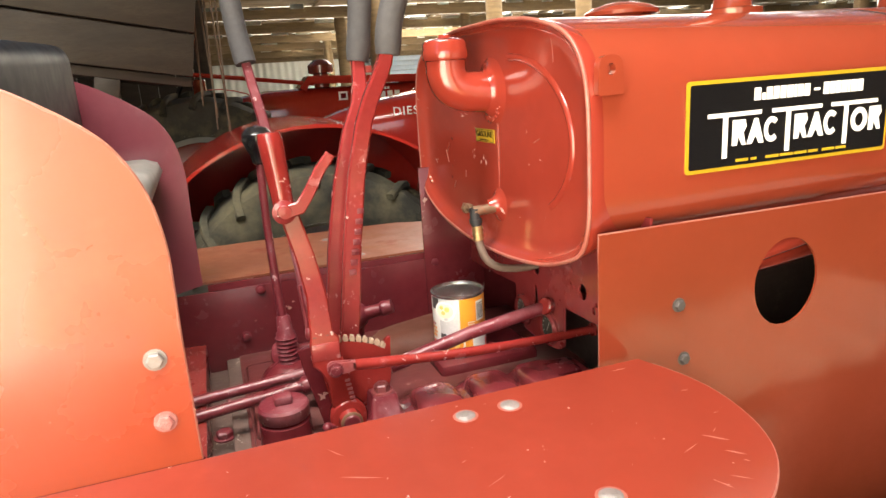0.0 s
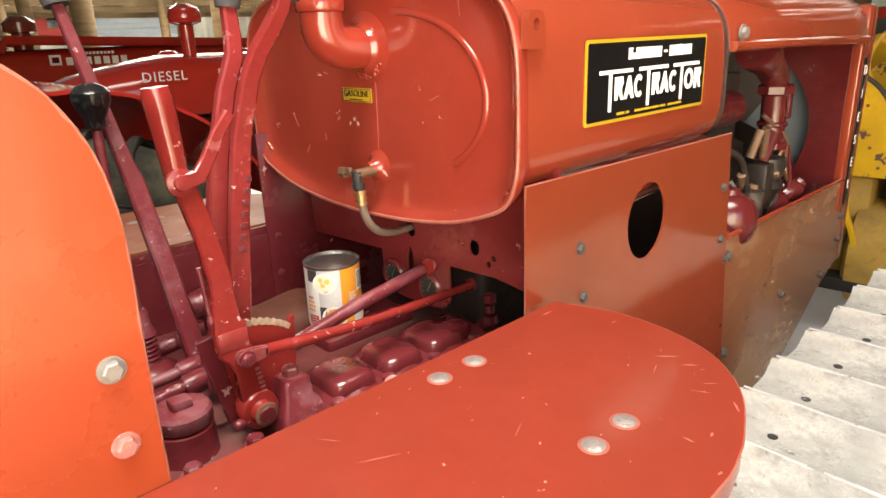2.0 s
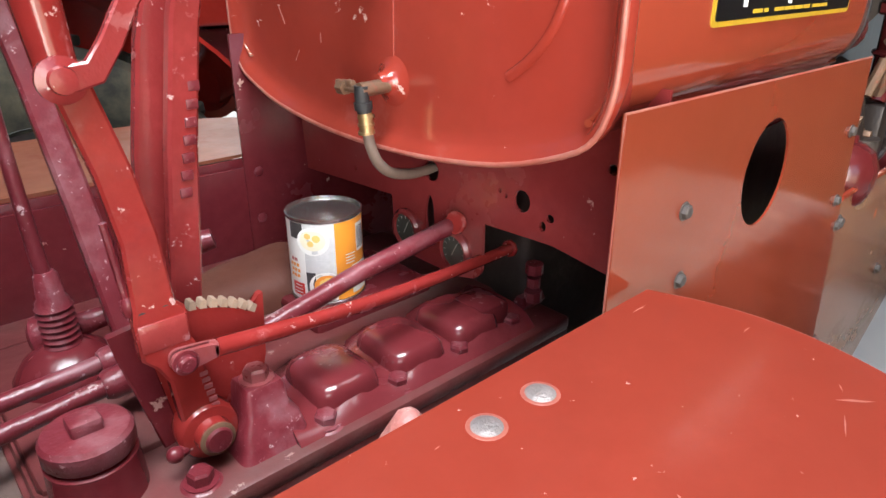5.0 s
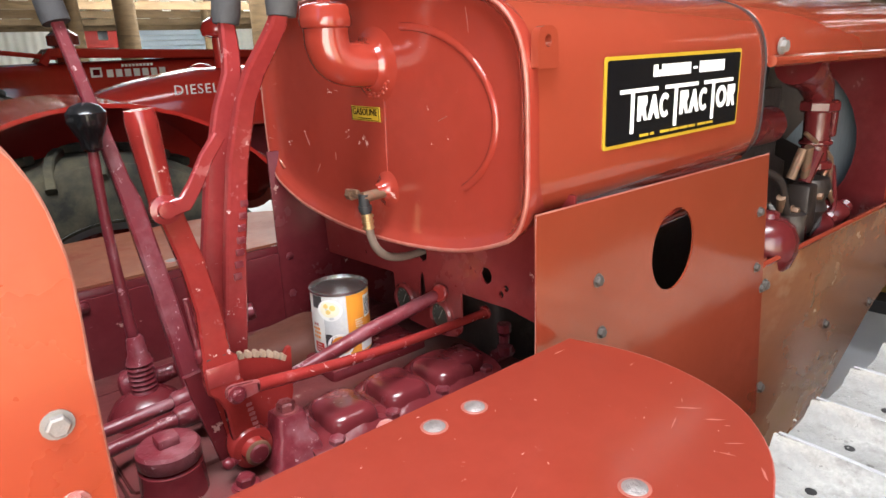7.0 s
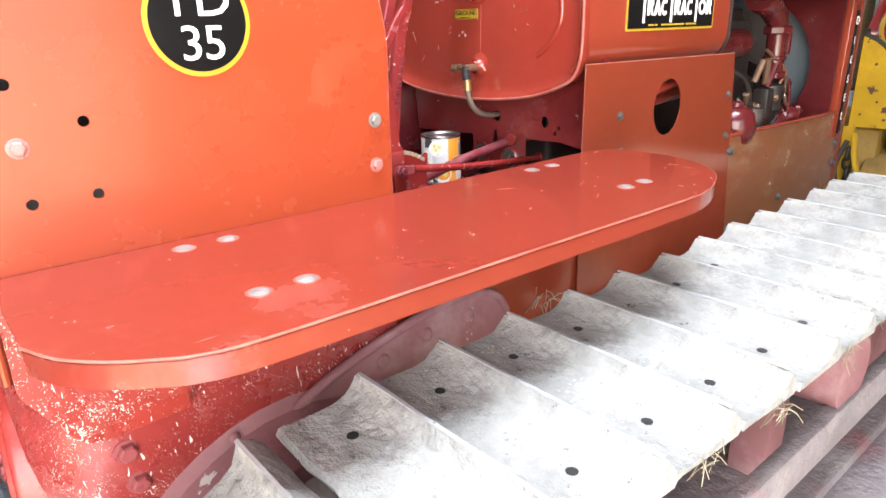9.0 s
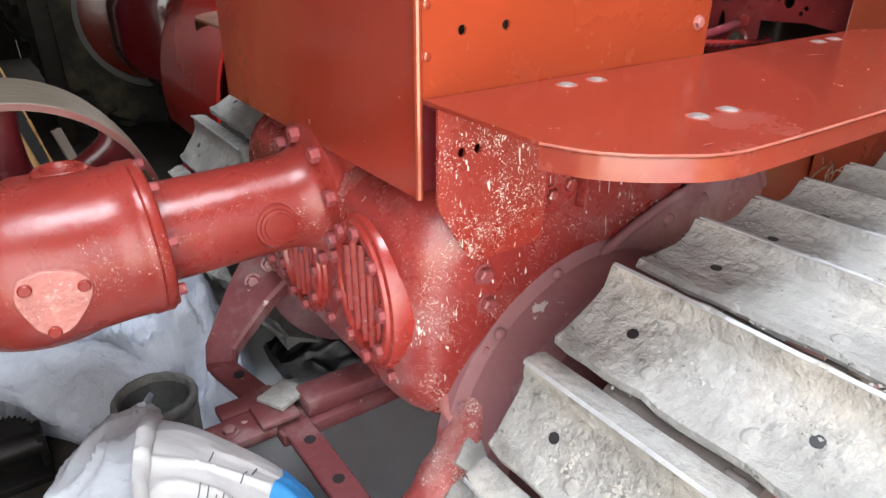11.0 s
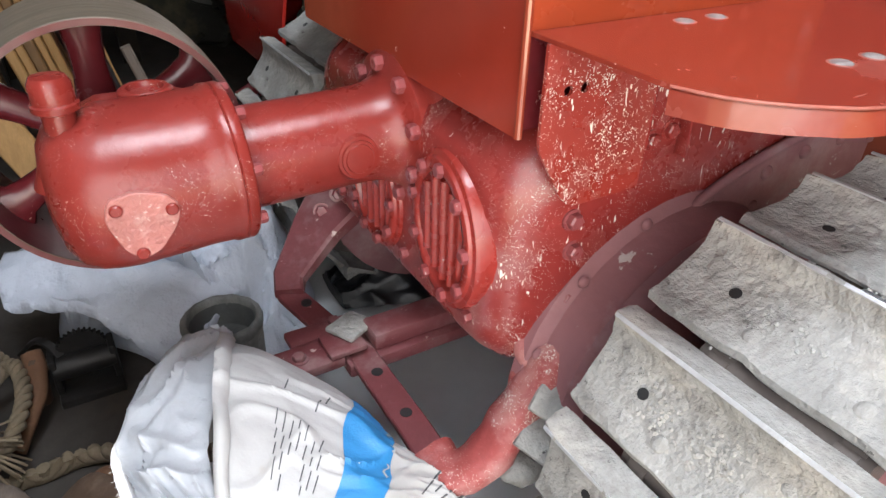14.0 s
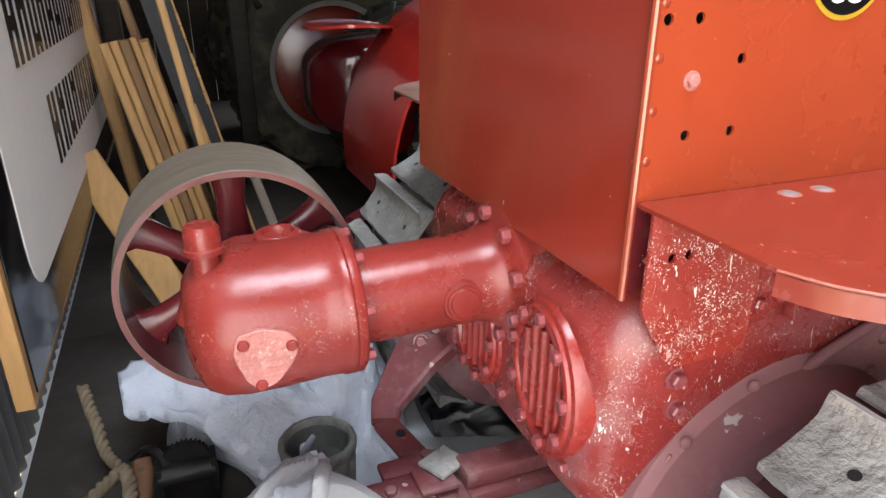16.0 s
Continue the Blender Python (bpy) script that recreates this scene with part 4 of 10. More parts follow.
def build_decal():
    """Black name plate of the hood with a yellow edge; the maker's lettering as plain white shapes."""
    y = 0.0192
    x0, x1, z0, z1 = 0.288, 0.660, 1.350, 1.467
    bm = B()
    plate(bm, rounded([(x0, z0), (x1, z0), (x1, z1), (x0, z1)], 0.006), lambda a, b, c: V(a, y + c, b), 0.0018)
    d = part("name_plate", bm, "yellow_ink", bpy.data.objects["hood"], "black hood decal with yellow border and white shapes")
    d.matrix_basis = Matrix.Translation((0.2855, 0.0268, 0)) @ Matrix.Rotation(radians(0.6), 4, "Z") @ Matrix.Diagonal((0.955, 1, 1, 1)) @ Matrix.Translation((-x0, -y, 0))
    bm = B()
    plate(bm, rounded([(x0 + 0.005, z0 + 0.005), (x1 - 0.005, z0 + 0.005), (x1 - 0.005, z1 - 0.005), (x0 + 0.005, z1 - 0.005)], 0.004), lambda a, b, c: V(a, y - 0.0008 + c, b), 0.0008)
    part("field", bm, "black_ink", d)
    w, yy = B(), y - 0.0009
    R = []
    # upper line: two groups of narrow blocks with a dash between
    xx = 0.400
    for wd in (0.011, 0.006, 0.010, 0.010, 0.010, 0.011, 0.004, 0.010, 0.010):
        R.append((xx, xx + wd, 1.437, 1.453 if wd != 0.006 else 1.446))
        xx += wd + 0.0022
    R.append((xx + 0.006, xx + 0.017, 1.443, 1.4465))
    xx += 0.024
    for wd in (0.010, 0.009, 0.009, 0.010, 0.004, 0.011, 0.010):
        R.append((xx, xx + wd, 1.437, 1.453))
        xx += wd + 0.0022
    # main line: three tall signs with long top strokes and blocks between
    for x in (0.352, 0.463, 0.573):
        R.append((x - 0.030, x + 0.062, 1.419, 1.4245))
        R.append((x - 0.004, x + 0.004, 1.366, 1.420))
    bars_xz(w, yy, R, 0.0006)

    def put(outline, holes=()):
        plate(w, outline, lambda a, b, c: V(a, yy - 0.0006 + c, b), 0.0008, holes)

    def block_(x, wd):
        put([(x, 1.381), (x + wd * 0.34, 1.381), (x + wd * 0.42, 1.393), (x + wd * 0.72, 1.381), (x + wd, 1.381), (x + wd * 0.78, 1.397), (x + wd, 1.405), (x + wd * 0.9, 1.414), (x, 1.414)])

    def wedge(x, wd):
        put([(x, 1.381), (x + wd * 0.28, 1.381), (x + wd * 0.5, 1.392), (x + wd * 0.72, 1.381), (x + wd, 1.381), (x + wd * 0.6, 1.414), (x + wd * 0.4, 1.414)])

    def crescent(x, wd):
        cx, r = x + wd / 2, wd / 2
        put([(cx + r * math.cos(radians(a)), 1.3975 + 0.0168 * math.sin(radians(a))) for a in range(45, 316, 15)] + [(cx + 0.52 * r * math.cos(radians(a)), 1.3975 + 0.0095 * math.sin(radians(a))) for a in range(315, 44, -15)])

    for x in (0.3645, 0.475):
        block_(x, 0.024)
        wedge(x + 0.0255, 0.030)
        crescent(x + 0.0555, 0.027)
    put(oval(0.600, 1.3975, 0.0165, 0.0168, 24), [oval(0.600, 1.3975, 0.0085, 0.0095, 18)])
    block_(0.620, 0.025)
    part("white_shape", w, "white_ink", d, smooth=0)
    w = B()
    bars_xz(w, yy, [(0.372 + 0.0265 * i, 0.372 + 0.0265 * i + wd, 1.3595, 1.3632) for i, wd in enumerate((0.022, 0.01, 0.024, 0.024, 0.023, 0.018, 0.024, 0.02))], 0.0006)
    part("yellow_line", w, "yellow_ink", d, smooth=0)


build_decal()


def build_sides():
    # steel side panel with an oval opening
    bm = B()
    out = [(0.152, 1.291), (0.752, 1.287), (0.762, 1.20), (0.775, 1.08), (0.800, 0.76), (0.152, 0.80)]
    plate(bm, out, lambda a, b, c: V(a, 0.0205 + c - 0.03 * max(0.0, 1.06 - b) * (1 if b > 0.9 else 0.6), b), 0.003, [oval(0.4605, 1.180, 0.057, 0.0645, 28)])
    side = part("side_panel", bm, "panel_red", crawler, "flat red engine side panel with an oval opening", 30)
    for x, z, r in ((0.275, 1.178, 0.0075), (0.738, 1.186, 0.007), (0.746, 1.080, 0.007), (0.285, 1.099, 0.0075), (0.775, 1.032, 0.007)):
        bm = B()
        hexbolt(bm, (x, 0.0205, z), (0, -1, 0), r)
        part("bolt", bm, "blade", side)
    bm = B()
    tube(bm, [(0.1525, 0.0215, 0.95), (0.1525, 0.0215, 1.291), (0.752, 0.0215, 1.287)], 0.0014, 6)
    part("worn_edge", bm, "edge_wear", side)
    # dark pipe glimpsed behind the opening
    bm = B()
    tube(bm, [(0.34, 0.085, 1.185), (0.60, 0.085, 1.224)], 0.012, 12)
    tube(bm, [(0.30, 0.16, 1.15), (0.75, 0.14, 1.195)], 0.022, 12)
    part("manifold_pipe", bm, "red_tank", crawler)
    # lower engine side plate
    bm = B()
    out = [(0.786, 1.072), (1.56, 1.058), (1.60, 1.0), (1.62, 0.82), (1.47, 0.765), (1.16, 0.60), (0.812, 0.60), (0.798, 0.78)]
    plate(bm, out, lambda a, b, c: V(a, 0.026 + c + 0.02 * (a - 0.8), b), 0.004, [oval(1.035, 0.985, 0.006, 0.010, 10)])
    low = part("lower_side_plate", bm, "plate_gloss", crawler, "red lower engine side plate with painted brown reflections", 30)
    bm = B()
    tube(bm, [(0.786, 0.026, 1.073), (1.56, 0.0415, 1.059)], 0.006, 8)
    part("plate_edge", bm, "red", low)
    for x, z in ((0.80, 1.03), (0.83, 0.80), (1.16, 0.835), (1.47, 0.80), (1.58, 0.95), (1.585, 0.88)):
        bm = B()
        hexbolt(bm, (x, 0.025 + 0.02 * (x - 0.8), z), (0, -1, 0), 0.009)
        part("bolt", bm, "blade", low)
    # radiator with side strip, shroud and core
    bm = B()
    box(bm, (1.585, 0.042, 0.80), (1.655, 0.69, 1.52), 0.012)
    rad = part("radiator", bm, "red", crawler, "tall red radiator shell")
    bm = B()
    box(bm, (1.53, 0.036, 0.97), (1.59, 0.06, 1.43), 0.005)
    strip = part("side_strip", bm, "red", rad)
    bm = B()
    box(bm, (1.565, 0.0335, 0.985), (1.590, 0.0365, 1.385), 0.0005)
    sb = part("word_strip", bm, "black_ink", rad, "black upright strip with pale letters")
    for i, ch in enumerate("DIESEL"):
        letters("letter", ch, 0.036, side_text(1.578, 0.033, 1.352 - 0.062 * i), "white_ink", sb, 0.0005)
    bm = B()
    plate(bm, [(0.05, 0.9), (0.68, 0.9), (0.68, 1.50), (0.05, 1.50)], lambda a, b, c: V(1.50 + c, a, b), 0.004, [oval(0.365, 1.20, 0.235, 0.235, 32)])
    part("fan_shroud", bm, "bay_shade_red", rad)
    bm = B()
    box(bm, (1.57, 0.06, 0.86), (1.585, 0.67, 1.5))
    part("radiator_core", bm, "radiator", rad, "dull blue-grey radiator core", 0)
    fan = B()
    cyl(fan, (1.44, MID, 1.2), (1.50, MID, 1.2), 0.04)
    for i in range(4):
        a = math.pi / 2 * i + 0.5
        d = V(0, math.cos(a), math.sin(a))
        e = V(0.03, -math.sin(a) * 0.05, math.cos(a) * 0.05)
        c = V(1.46, MID, 1.2)
        loft(fan, [[c + d * 0.03 - e, c + d * 0.03 + e, c + d * 0.03 + e + V(0.004, 0, 0), c + d * 0.03 - e + V(0.004, 0, 0)], [c + d * 0.21 - e * 1.4, c + d * 0.21 + e * 1.4, c + d * 0.21 + e * 1.4 + V(0.004, 0, 0), c + d * 0.21 - e * 1.4 + V(0.004, 0, 0)]])
    part("fan", fan, "engine", rad)
    # engine
    bm = B()
    loft(bm, [[(x, y, z) for x, y in rounded([(x0, y0), (x1, y0), (x1, y1), (x0, y1)], 0.02)] for x0, x1, y0, y1, z in ((0.30, 1.36, 0.24, 0.50, 0.72), (0.30, 1.36, 0.24, 0.50, 1.17), (0.34, 1.32, 0.25, 0.49, 1.19), (0.34, 1.32, 0.25, 0.49, 1.36))])
    eng = part("engine_block", bm, "engine", crawler, "oily four-cylinder engine block")
    for i in range(4):
        bm = B()
        box(bm, (0.38 + 0.24 * i, 0.27, 1.355), (0.56 + 0.24 * i, 0.47, 1.40), 0.012)
        part("valve_cover", bm, "engine", eng)
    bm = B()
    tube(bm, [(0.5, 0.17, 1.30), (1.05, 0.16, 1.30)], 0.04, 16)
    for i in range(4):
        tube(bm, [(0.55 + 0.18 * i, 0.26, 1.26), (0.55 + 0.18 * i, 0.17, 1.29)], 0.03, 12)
    part("manifold", bm, "bay_shade_red", eng)
    bm = B()
    tube(bm, smooth_path([(1.02, 0.10, 1.43), (1.08, 0.10, 1.405), (1.14, 0.10, 1.36), (1.155, 0.10, 1.29), (1.155, 0.10, 1.205)], 5), [0.046, 0.046, 0.045, 0.044, 0.042, 0.038, 0.036, 0.035, 0.034, 0.033, 0.030, 0.029, 0.028, 0.028, 0.028, 0.028, 0.028, 0.028, 0.028, 0.028, 0.028], 16)
    part("intake_pipe", bm, "bay_shade_red", eng, "red intake pipe with flanges")
    pipe = bpy.data.objects["intake_pipe"]
    for z, r, h in ((1.345, 0.042, 0.024), (1.26, 0.036, 0.012), (1.215, 0.040, 0.020)):
        bm = B()
        cyl(bm, (1.155, 0.10, z), (1.155, 0.10, z - h), r, n=8, bev=0.004)
        part("flange", bm, "bay_shade_red", pipe)
    bm = B()
    box(bm, (1.185, 0.075, 1.262), (1.205, 0.125, 1.328), 0.006)
    part("side_block", bm, "bay_shade_red", pipe)
    bm = B()
    lathe(bm, (1.15, 0.10, 1.175), (0, 0, -1), [(0.04, 0), (0.045, 0.02), (0.035, 0.05), (0.042, 0.07), (0.03, 0.09), (0.02, 0.12)], 16)
    box(bm, (1.08, 0.07, 1.06), (1.13, 0.12, 1.17), 0.008)
    cyl(bm, (1.02, 0.08, 1.0), (1.02, 0.08, 1.12), 0.03, n=16)
    box(bm, (1.0, 0.10, 1.08), (1.2, 0.16, 1.11), 0.006)
    tube(bm, smooth_path([(1.0, 0.08, 1.12), (0.95, 0.08, 1.2), (0.9, 0.1, 1.23)]), 0.008)
    carb = part("carburettor", bm, "engine", eng, "grey oily carburettor")
    random.seed(52)
    for k in range(16):
        x, z = random.uniform(0.98, 1.26), random.uniform(1.02, 1.20)
        bm = B()
        if k % 3 == 0:
            hexbolt(bm, (x, 0.085, z), (0, -1, 0), random.uniform(0.008, 0.015), random.uniform(0.01, 0.03))
        elif k % 3 == 1:
            cyl(bm, (x, 0.09, z), (x + random.uniform(-0.03, 0.03), 0.08, z + random.uniform(0.02, 0.07)), random.uniform(0.006, 0.014), n=10)
        else:
            tube(bm, smooth_path([(x, 0.08, z), (x + random.uniform(-0.06, 0.06), 0.07, z + 0.04), (x + random.uniform(-0.10, 0.10), 0.10, z + random.uniform(0.06, 0.14))], 4), 0.005, 8)
        part("fitting", bm, random.choice(("engine", "brass_dull", "steel", "bay_shade_red")), carb)
    bm = B()
    lathe(bm, (0.885, 0.070, 1.020), (0.05, 0.0, 1), [(0.001, 0), (0.030, 0.004), (0.050, 0.022), (0.060, 0.050), (0.060, 0.080), (0.050, 0.104), (0.034, 0.116), (0.022, 0.119), (0.020, 0.128), (0.012, 0.132), (0.001, 0.133)], 28)
    cyl(bm, (0.935, 0.078, 1.075), (1.00, 0.085, 1.080), 0.014, n=12)
    cyl(bm, (0.955, 0.08, 1.077), (0.972, 0.081, 1.078), 0.024, n=6)
    cyl(bm, (0.985, 0.084, 1.079), (0.993, 0.085, 1.08), 0.020, n=12)
    part("fuel_filter", bm, "bay_shade_red", eng, "rounded red filter housing")
    bm = B()
    for x, z, r in ((1.18, 1.045, 0.05), (1.27, 1.06, 0.04)):
        lathe(bm, (x, 0.12, z), (0.2, -1, 0.3), [(r, 0), (r * 1.1, 0.02), (r * 0.8, 0.05), (r * 0.3, 0.07), (0.001, 0.072)], 18)
        cyl(bm, (x, 0.09, z), (x + 0.04, 0.07, z + 0.03), r * 0.4, n=10)
    tube(bm, smooth_path([(1.1, 0.1, 1.03), (1.2, 0.09, 1.07), (1.32, 0.1, 1.06)]), 0.014)
    part("water_pump", bm, "bay_shade_red", eng)
    # plate under the tank with holes, and two gauges in its tongue
    bm = B()
    out = rounded([(0.03, 1.30), (0.03, 1.095), (0.15, 1.111), (0.258, 1.107), (0.258, 1.03), (0.30, 1.018), (0.40, 1.018), (0.436, 1.03), (0.442, 1.10), (0.67, 1.09), (0.69, 1.30)], [0, 0, 0, 0.003, 0.02, 0.02, 0.02, 0.02, 0.004, 0, 0])
    holes = [oval(0.355, 1.154, 0.014, 0.014, 14), oval(0.359, 1.09, 0.009, 0.030, 16), oval(0.197, 1.152, 0.0125, 0.0135, 16), oval(0.155, 1.142, 0.006, 0.005, 10), oval(0.165, 1.13, 0.005, 0.006, 10), oval(0.222, 1.153, 0.003, 0.003, 8), oval(0.232, 1.157, 0.003, 0.003, 8), oval(0.08, 1.215, 0.006, 0.006, 10), oval(0.53, 1.12, 0.004, 0.004, 8)]
    plate(bm, out, lambda a, b, c: V(0.235 + c, a, b), 0.004, holes)
    dash = part("dash_plate", bm, "dash_red", crawler, "dark red plate with drilled holes below the tank", 30)
    for y, z in ((0.406, 1.058), (0.306, 1.055)):
        bm = B()
        lathe(bm, (0.236, y, z), (-1, 0, 0), [(0.030, 0), (0.030, 0.006), (0.026, 0.010), (0.023, 0.010), (0.022, 0.004)], 22, True, False)
        g = part("gauge", bm, "dash_red", dash, "round dashboard gauge with a dull glass")
        bm = B()
        cyl(bm, (0.236, y, z), (0.2305, y, z), 0.0225, n=20)
        part("gauge_glass", bm, "glass", g)
        bm = B()
        bar(bm, [(0.2298, y + 0.004, z - 0.006), (0.2298, y - 0.006, z + 0.012)], 0.0014, 0.0008, (1, 0, 0))
        part("needle", bm, "label_grey_mark", g)
        bm = B()
        for k in range(9):
            a = radians(-30 + 30 * k)
            d = V(0, math.cos(a), math.sin(a))
            tube(bm, [V(0.2299, y, z) + d * 0.016, V(0.2299, y, z) + d * 0.0195], 0.0006, 4)
        part("dial_marks", bm, "label_grey_mark", g)
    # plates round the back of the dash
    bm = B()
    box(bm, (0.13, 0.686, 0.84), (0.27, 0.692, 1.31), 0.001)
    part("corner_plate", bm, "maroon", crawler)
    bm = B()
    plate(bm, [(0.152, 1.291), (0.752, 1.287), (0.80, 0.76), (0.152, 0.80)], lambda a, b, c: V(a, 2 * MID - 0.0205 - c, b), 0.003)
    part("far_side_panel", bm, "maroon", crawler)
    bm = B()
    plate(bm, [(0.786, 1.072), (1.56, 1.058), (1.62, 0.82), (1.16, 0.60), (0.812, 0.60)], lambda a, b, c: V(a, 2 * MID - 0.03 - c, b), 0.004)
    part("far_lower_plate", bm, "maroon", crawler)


build_sides()


def build_fenders():
    front = [(-0.338, 1.12), (-0.338, 1.25), (-0.3365, 1.315), (-0.3375, 1.358), (-0.3455, 1.402), (-0.3605, 1.436), (-0.379, 1.460), (-0.407, 1.482), (-0.446, 1.506), (-0.490, 1.528), (-0.55, 1.546), (-0.65, 1.56), (-0.885, 1.56)]
    front = [(q.x, q.z) for q in smooth_path([(x, 0.0, z) for x, z in front], 4)]
    holes = [oval(x, z, 0.0065, 0.0065, 12) for x, z in ((-0.760, 1.280), (-0.759, 1.196), (-0.827, 1.195), (-0.872, 1.324), (-0.829, 1.325))]
    bm = B()
    plate(bm, [(-0.885, 1.12)] + front, lambda a, b, c: V(a, 0.010 + c, b), 0.004, holes)
    fen = part("fender", bm, "fender_red", crawler, "tall orange-red side fender with a curved front edge", 30)
    for (x, z), k in (((-0.365, 1.239), "steel"), ((-0.366, 1.171), "plate_cast"), ((-0.829, 1.258), "plate_cast")):
        bm = B()
        hexbolt(bm, (x, 0.010, z), (0, -1, 0), 0.0085, 0.006)
        part("bolt", bm, k, fen)
    for z in (1.168, 1.226, 1.284, 1.341, 1.40, 1.46):
        bm = B()
        domehead(bm, (-0.8775, 0.010, z), (0, -1, 0), 0.006, 0.003)
        part("rivet", bm, "red", fen)
    bm = B()
    random.seed(31)
    ragged = []
    for i, (x, z) in enumerate(front):
        a, b = front[max(i - 1, 0)], front[min(i + 1, len(front) - 1)]
        d = Vector((b[0] - a[0], b[1] - a[1], 0)).normalized()
        w_ = random.uniform(0.0001, 0.0016) * (1.6 if random.random() < 0.2 else 0.8)
        ragged.append((x - d.y * w_, z + d.x * w_))
    loft(bm, [[(x, 0.0098, z), (u, 0.0096, v)] for (x, z), (u, v) in zip(front, ragged)], False, False, False)
    tube(bm, [(x, 0.0118, z) for x, z in front], 0.0016, 6)
    part("worn_edge", bm, "fender_edge", fen)
    # round model badge
    bm = B()
    cyl(bm, (-0.614, 0.0105, 1.385), (-0.614, 0.0085, 1.385), 0.0655, n=48)
    badge = part("model_badge", bm, "yellow_ink", fen, "round black badge with yellow rim and white figures")
    bm = B()
    cyl(bm, (-0.614, 0.0105, 1.385), (-0.614, 0.0077, 1.385), 0.0595, n=48)
    part("field", bm, "black_ink", badge)
    letters("figure", "TD", 0.062, side_text(-0.614, 0.0072, 1.409), "white_ink", badge, 0.0006, 1.0, 1.05)
    letters("figure", "35", 0.058, side_text(-0.612, 0.0072, 1.357), "white_ink", badge, 0.0012, 0.95, 1.05)
    # back plate across the tractor, with a bent flange at its corner
    bm = B()
    plate(bm, rounded([(0.006, 0.992), (0.735, 0.988), (0.735, 1.56), (0.006, 1.56)], 0.006), lambda a, b, c: V(-0.892 + c, a, b), 0.005)
    back = part("back_plate", bm, "back_red", crawler, "flat red back plate behind the seat", 30)
    bm = B()
    tube(bm, [(-0.892, 0.0085, 0.994), (-0.892, 0.0085, 1.56)], 0.0055, 10)
    part("corner_bead", bm, "red", back)
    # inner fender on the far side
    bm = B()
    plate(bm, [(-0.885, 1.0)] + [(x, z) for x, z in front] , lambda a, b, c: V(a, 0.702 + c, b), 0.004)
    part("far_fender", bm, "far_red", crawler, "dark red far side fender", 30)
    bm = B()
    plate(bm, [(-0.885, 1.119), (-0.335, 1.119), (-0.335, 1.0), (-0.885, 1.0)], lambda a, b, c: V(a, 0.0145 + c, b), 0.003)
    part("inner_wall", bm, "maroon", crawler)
    # mud shield below, splashed with paint
    bm = B()
    plate(bm, rounded([(-0.888, 1.1145), (-0.888, 0.992), (-0.838, 0.908), (-0.815, 0.900), (-0.708, 0.903), (-0.708, 1.1145)], [0, 0.01, 0.02, 0.02, 0.004, 0]), lambda a, b, c: V(a, -0.028 + c, b), 0.005, [oval(x, z, r, r, 10) for x, z, r in ((-0.853, 1.058, 0.0065), (-0.828, 1.059, 0.0065))])
    sh = part("mud_shield", bm, "splashed", crawler, "small red mud shield splashed with cream paint", 30)
    bm = B()
    box(bm, (-0.707, -0.027, 0.925), (-0.701, 0.0, 1.1135), 0.002)
    box(bm, (-0.700, -0.006, 0.925), (-0.62, -0.001, 1.1135), 0.002)
    box(bm, (-0.619, -0.024, 0.925), (-0.613, -0.001, 1.1135), 0.002)
    br = part("bracket", bm, "case_red", sh)
    for x, z in ((-0.675, 0.955), (-0.640, 0.965)):
        bm = B()
        hexbolt(bm, (x, -0.006, z), (0, -1, 0), 0.012)
        part("bolt", bm, "case_red", br)
    for x, z in ((-0.668, 1.045), (-0.650, 1.045), (-0.632, 1.047)):
        bm = B()
        cyl(bm, (x, -0.0062, z), (x, -0.0072, z), 0.0052, n=12)
        part("hole", bm, "black", br)


build_fenders()


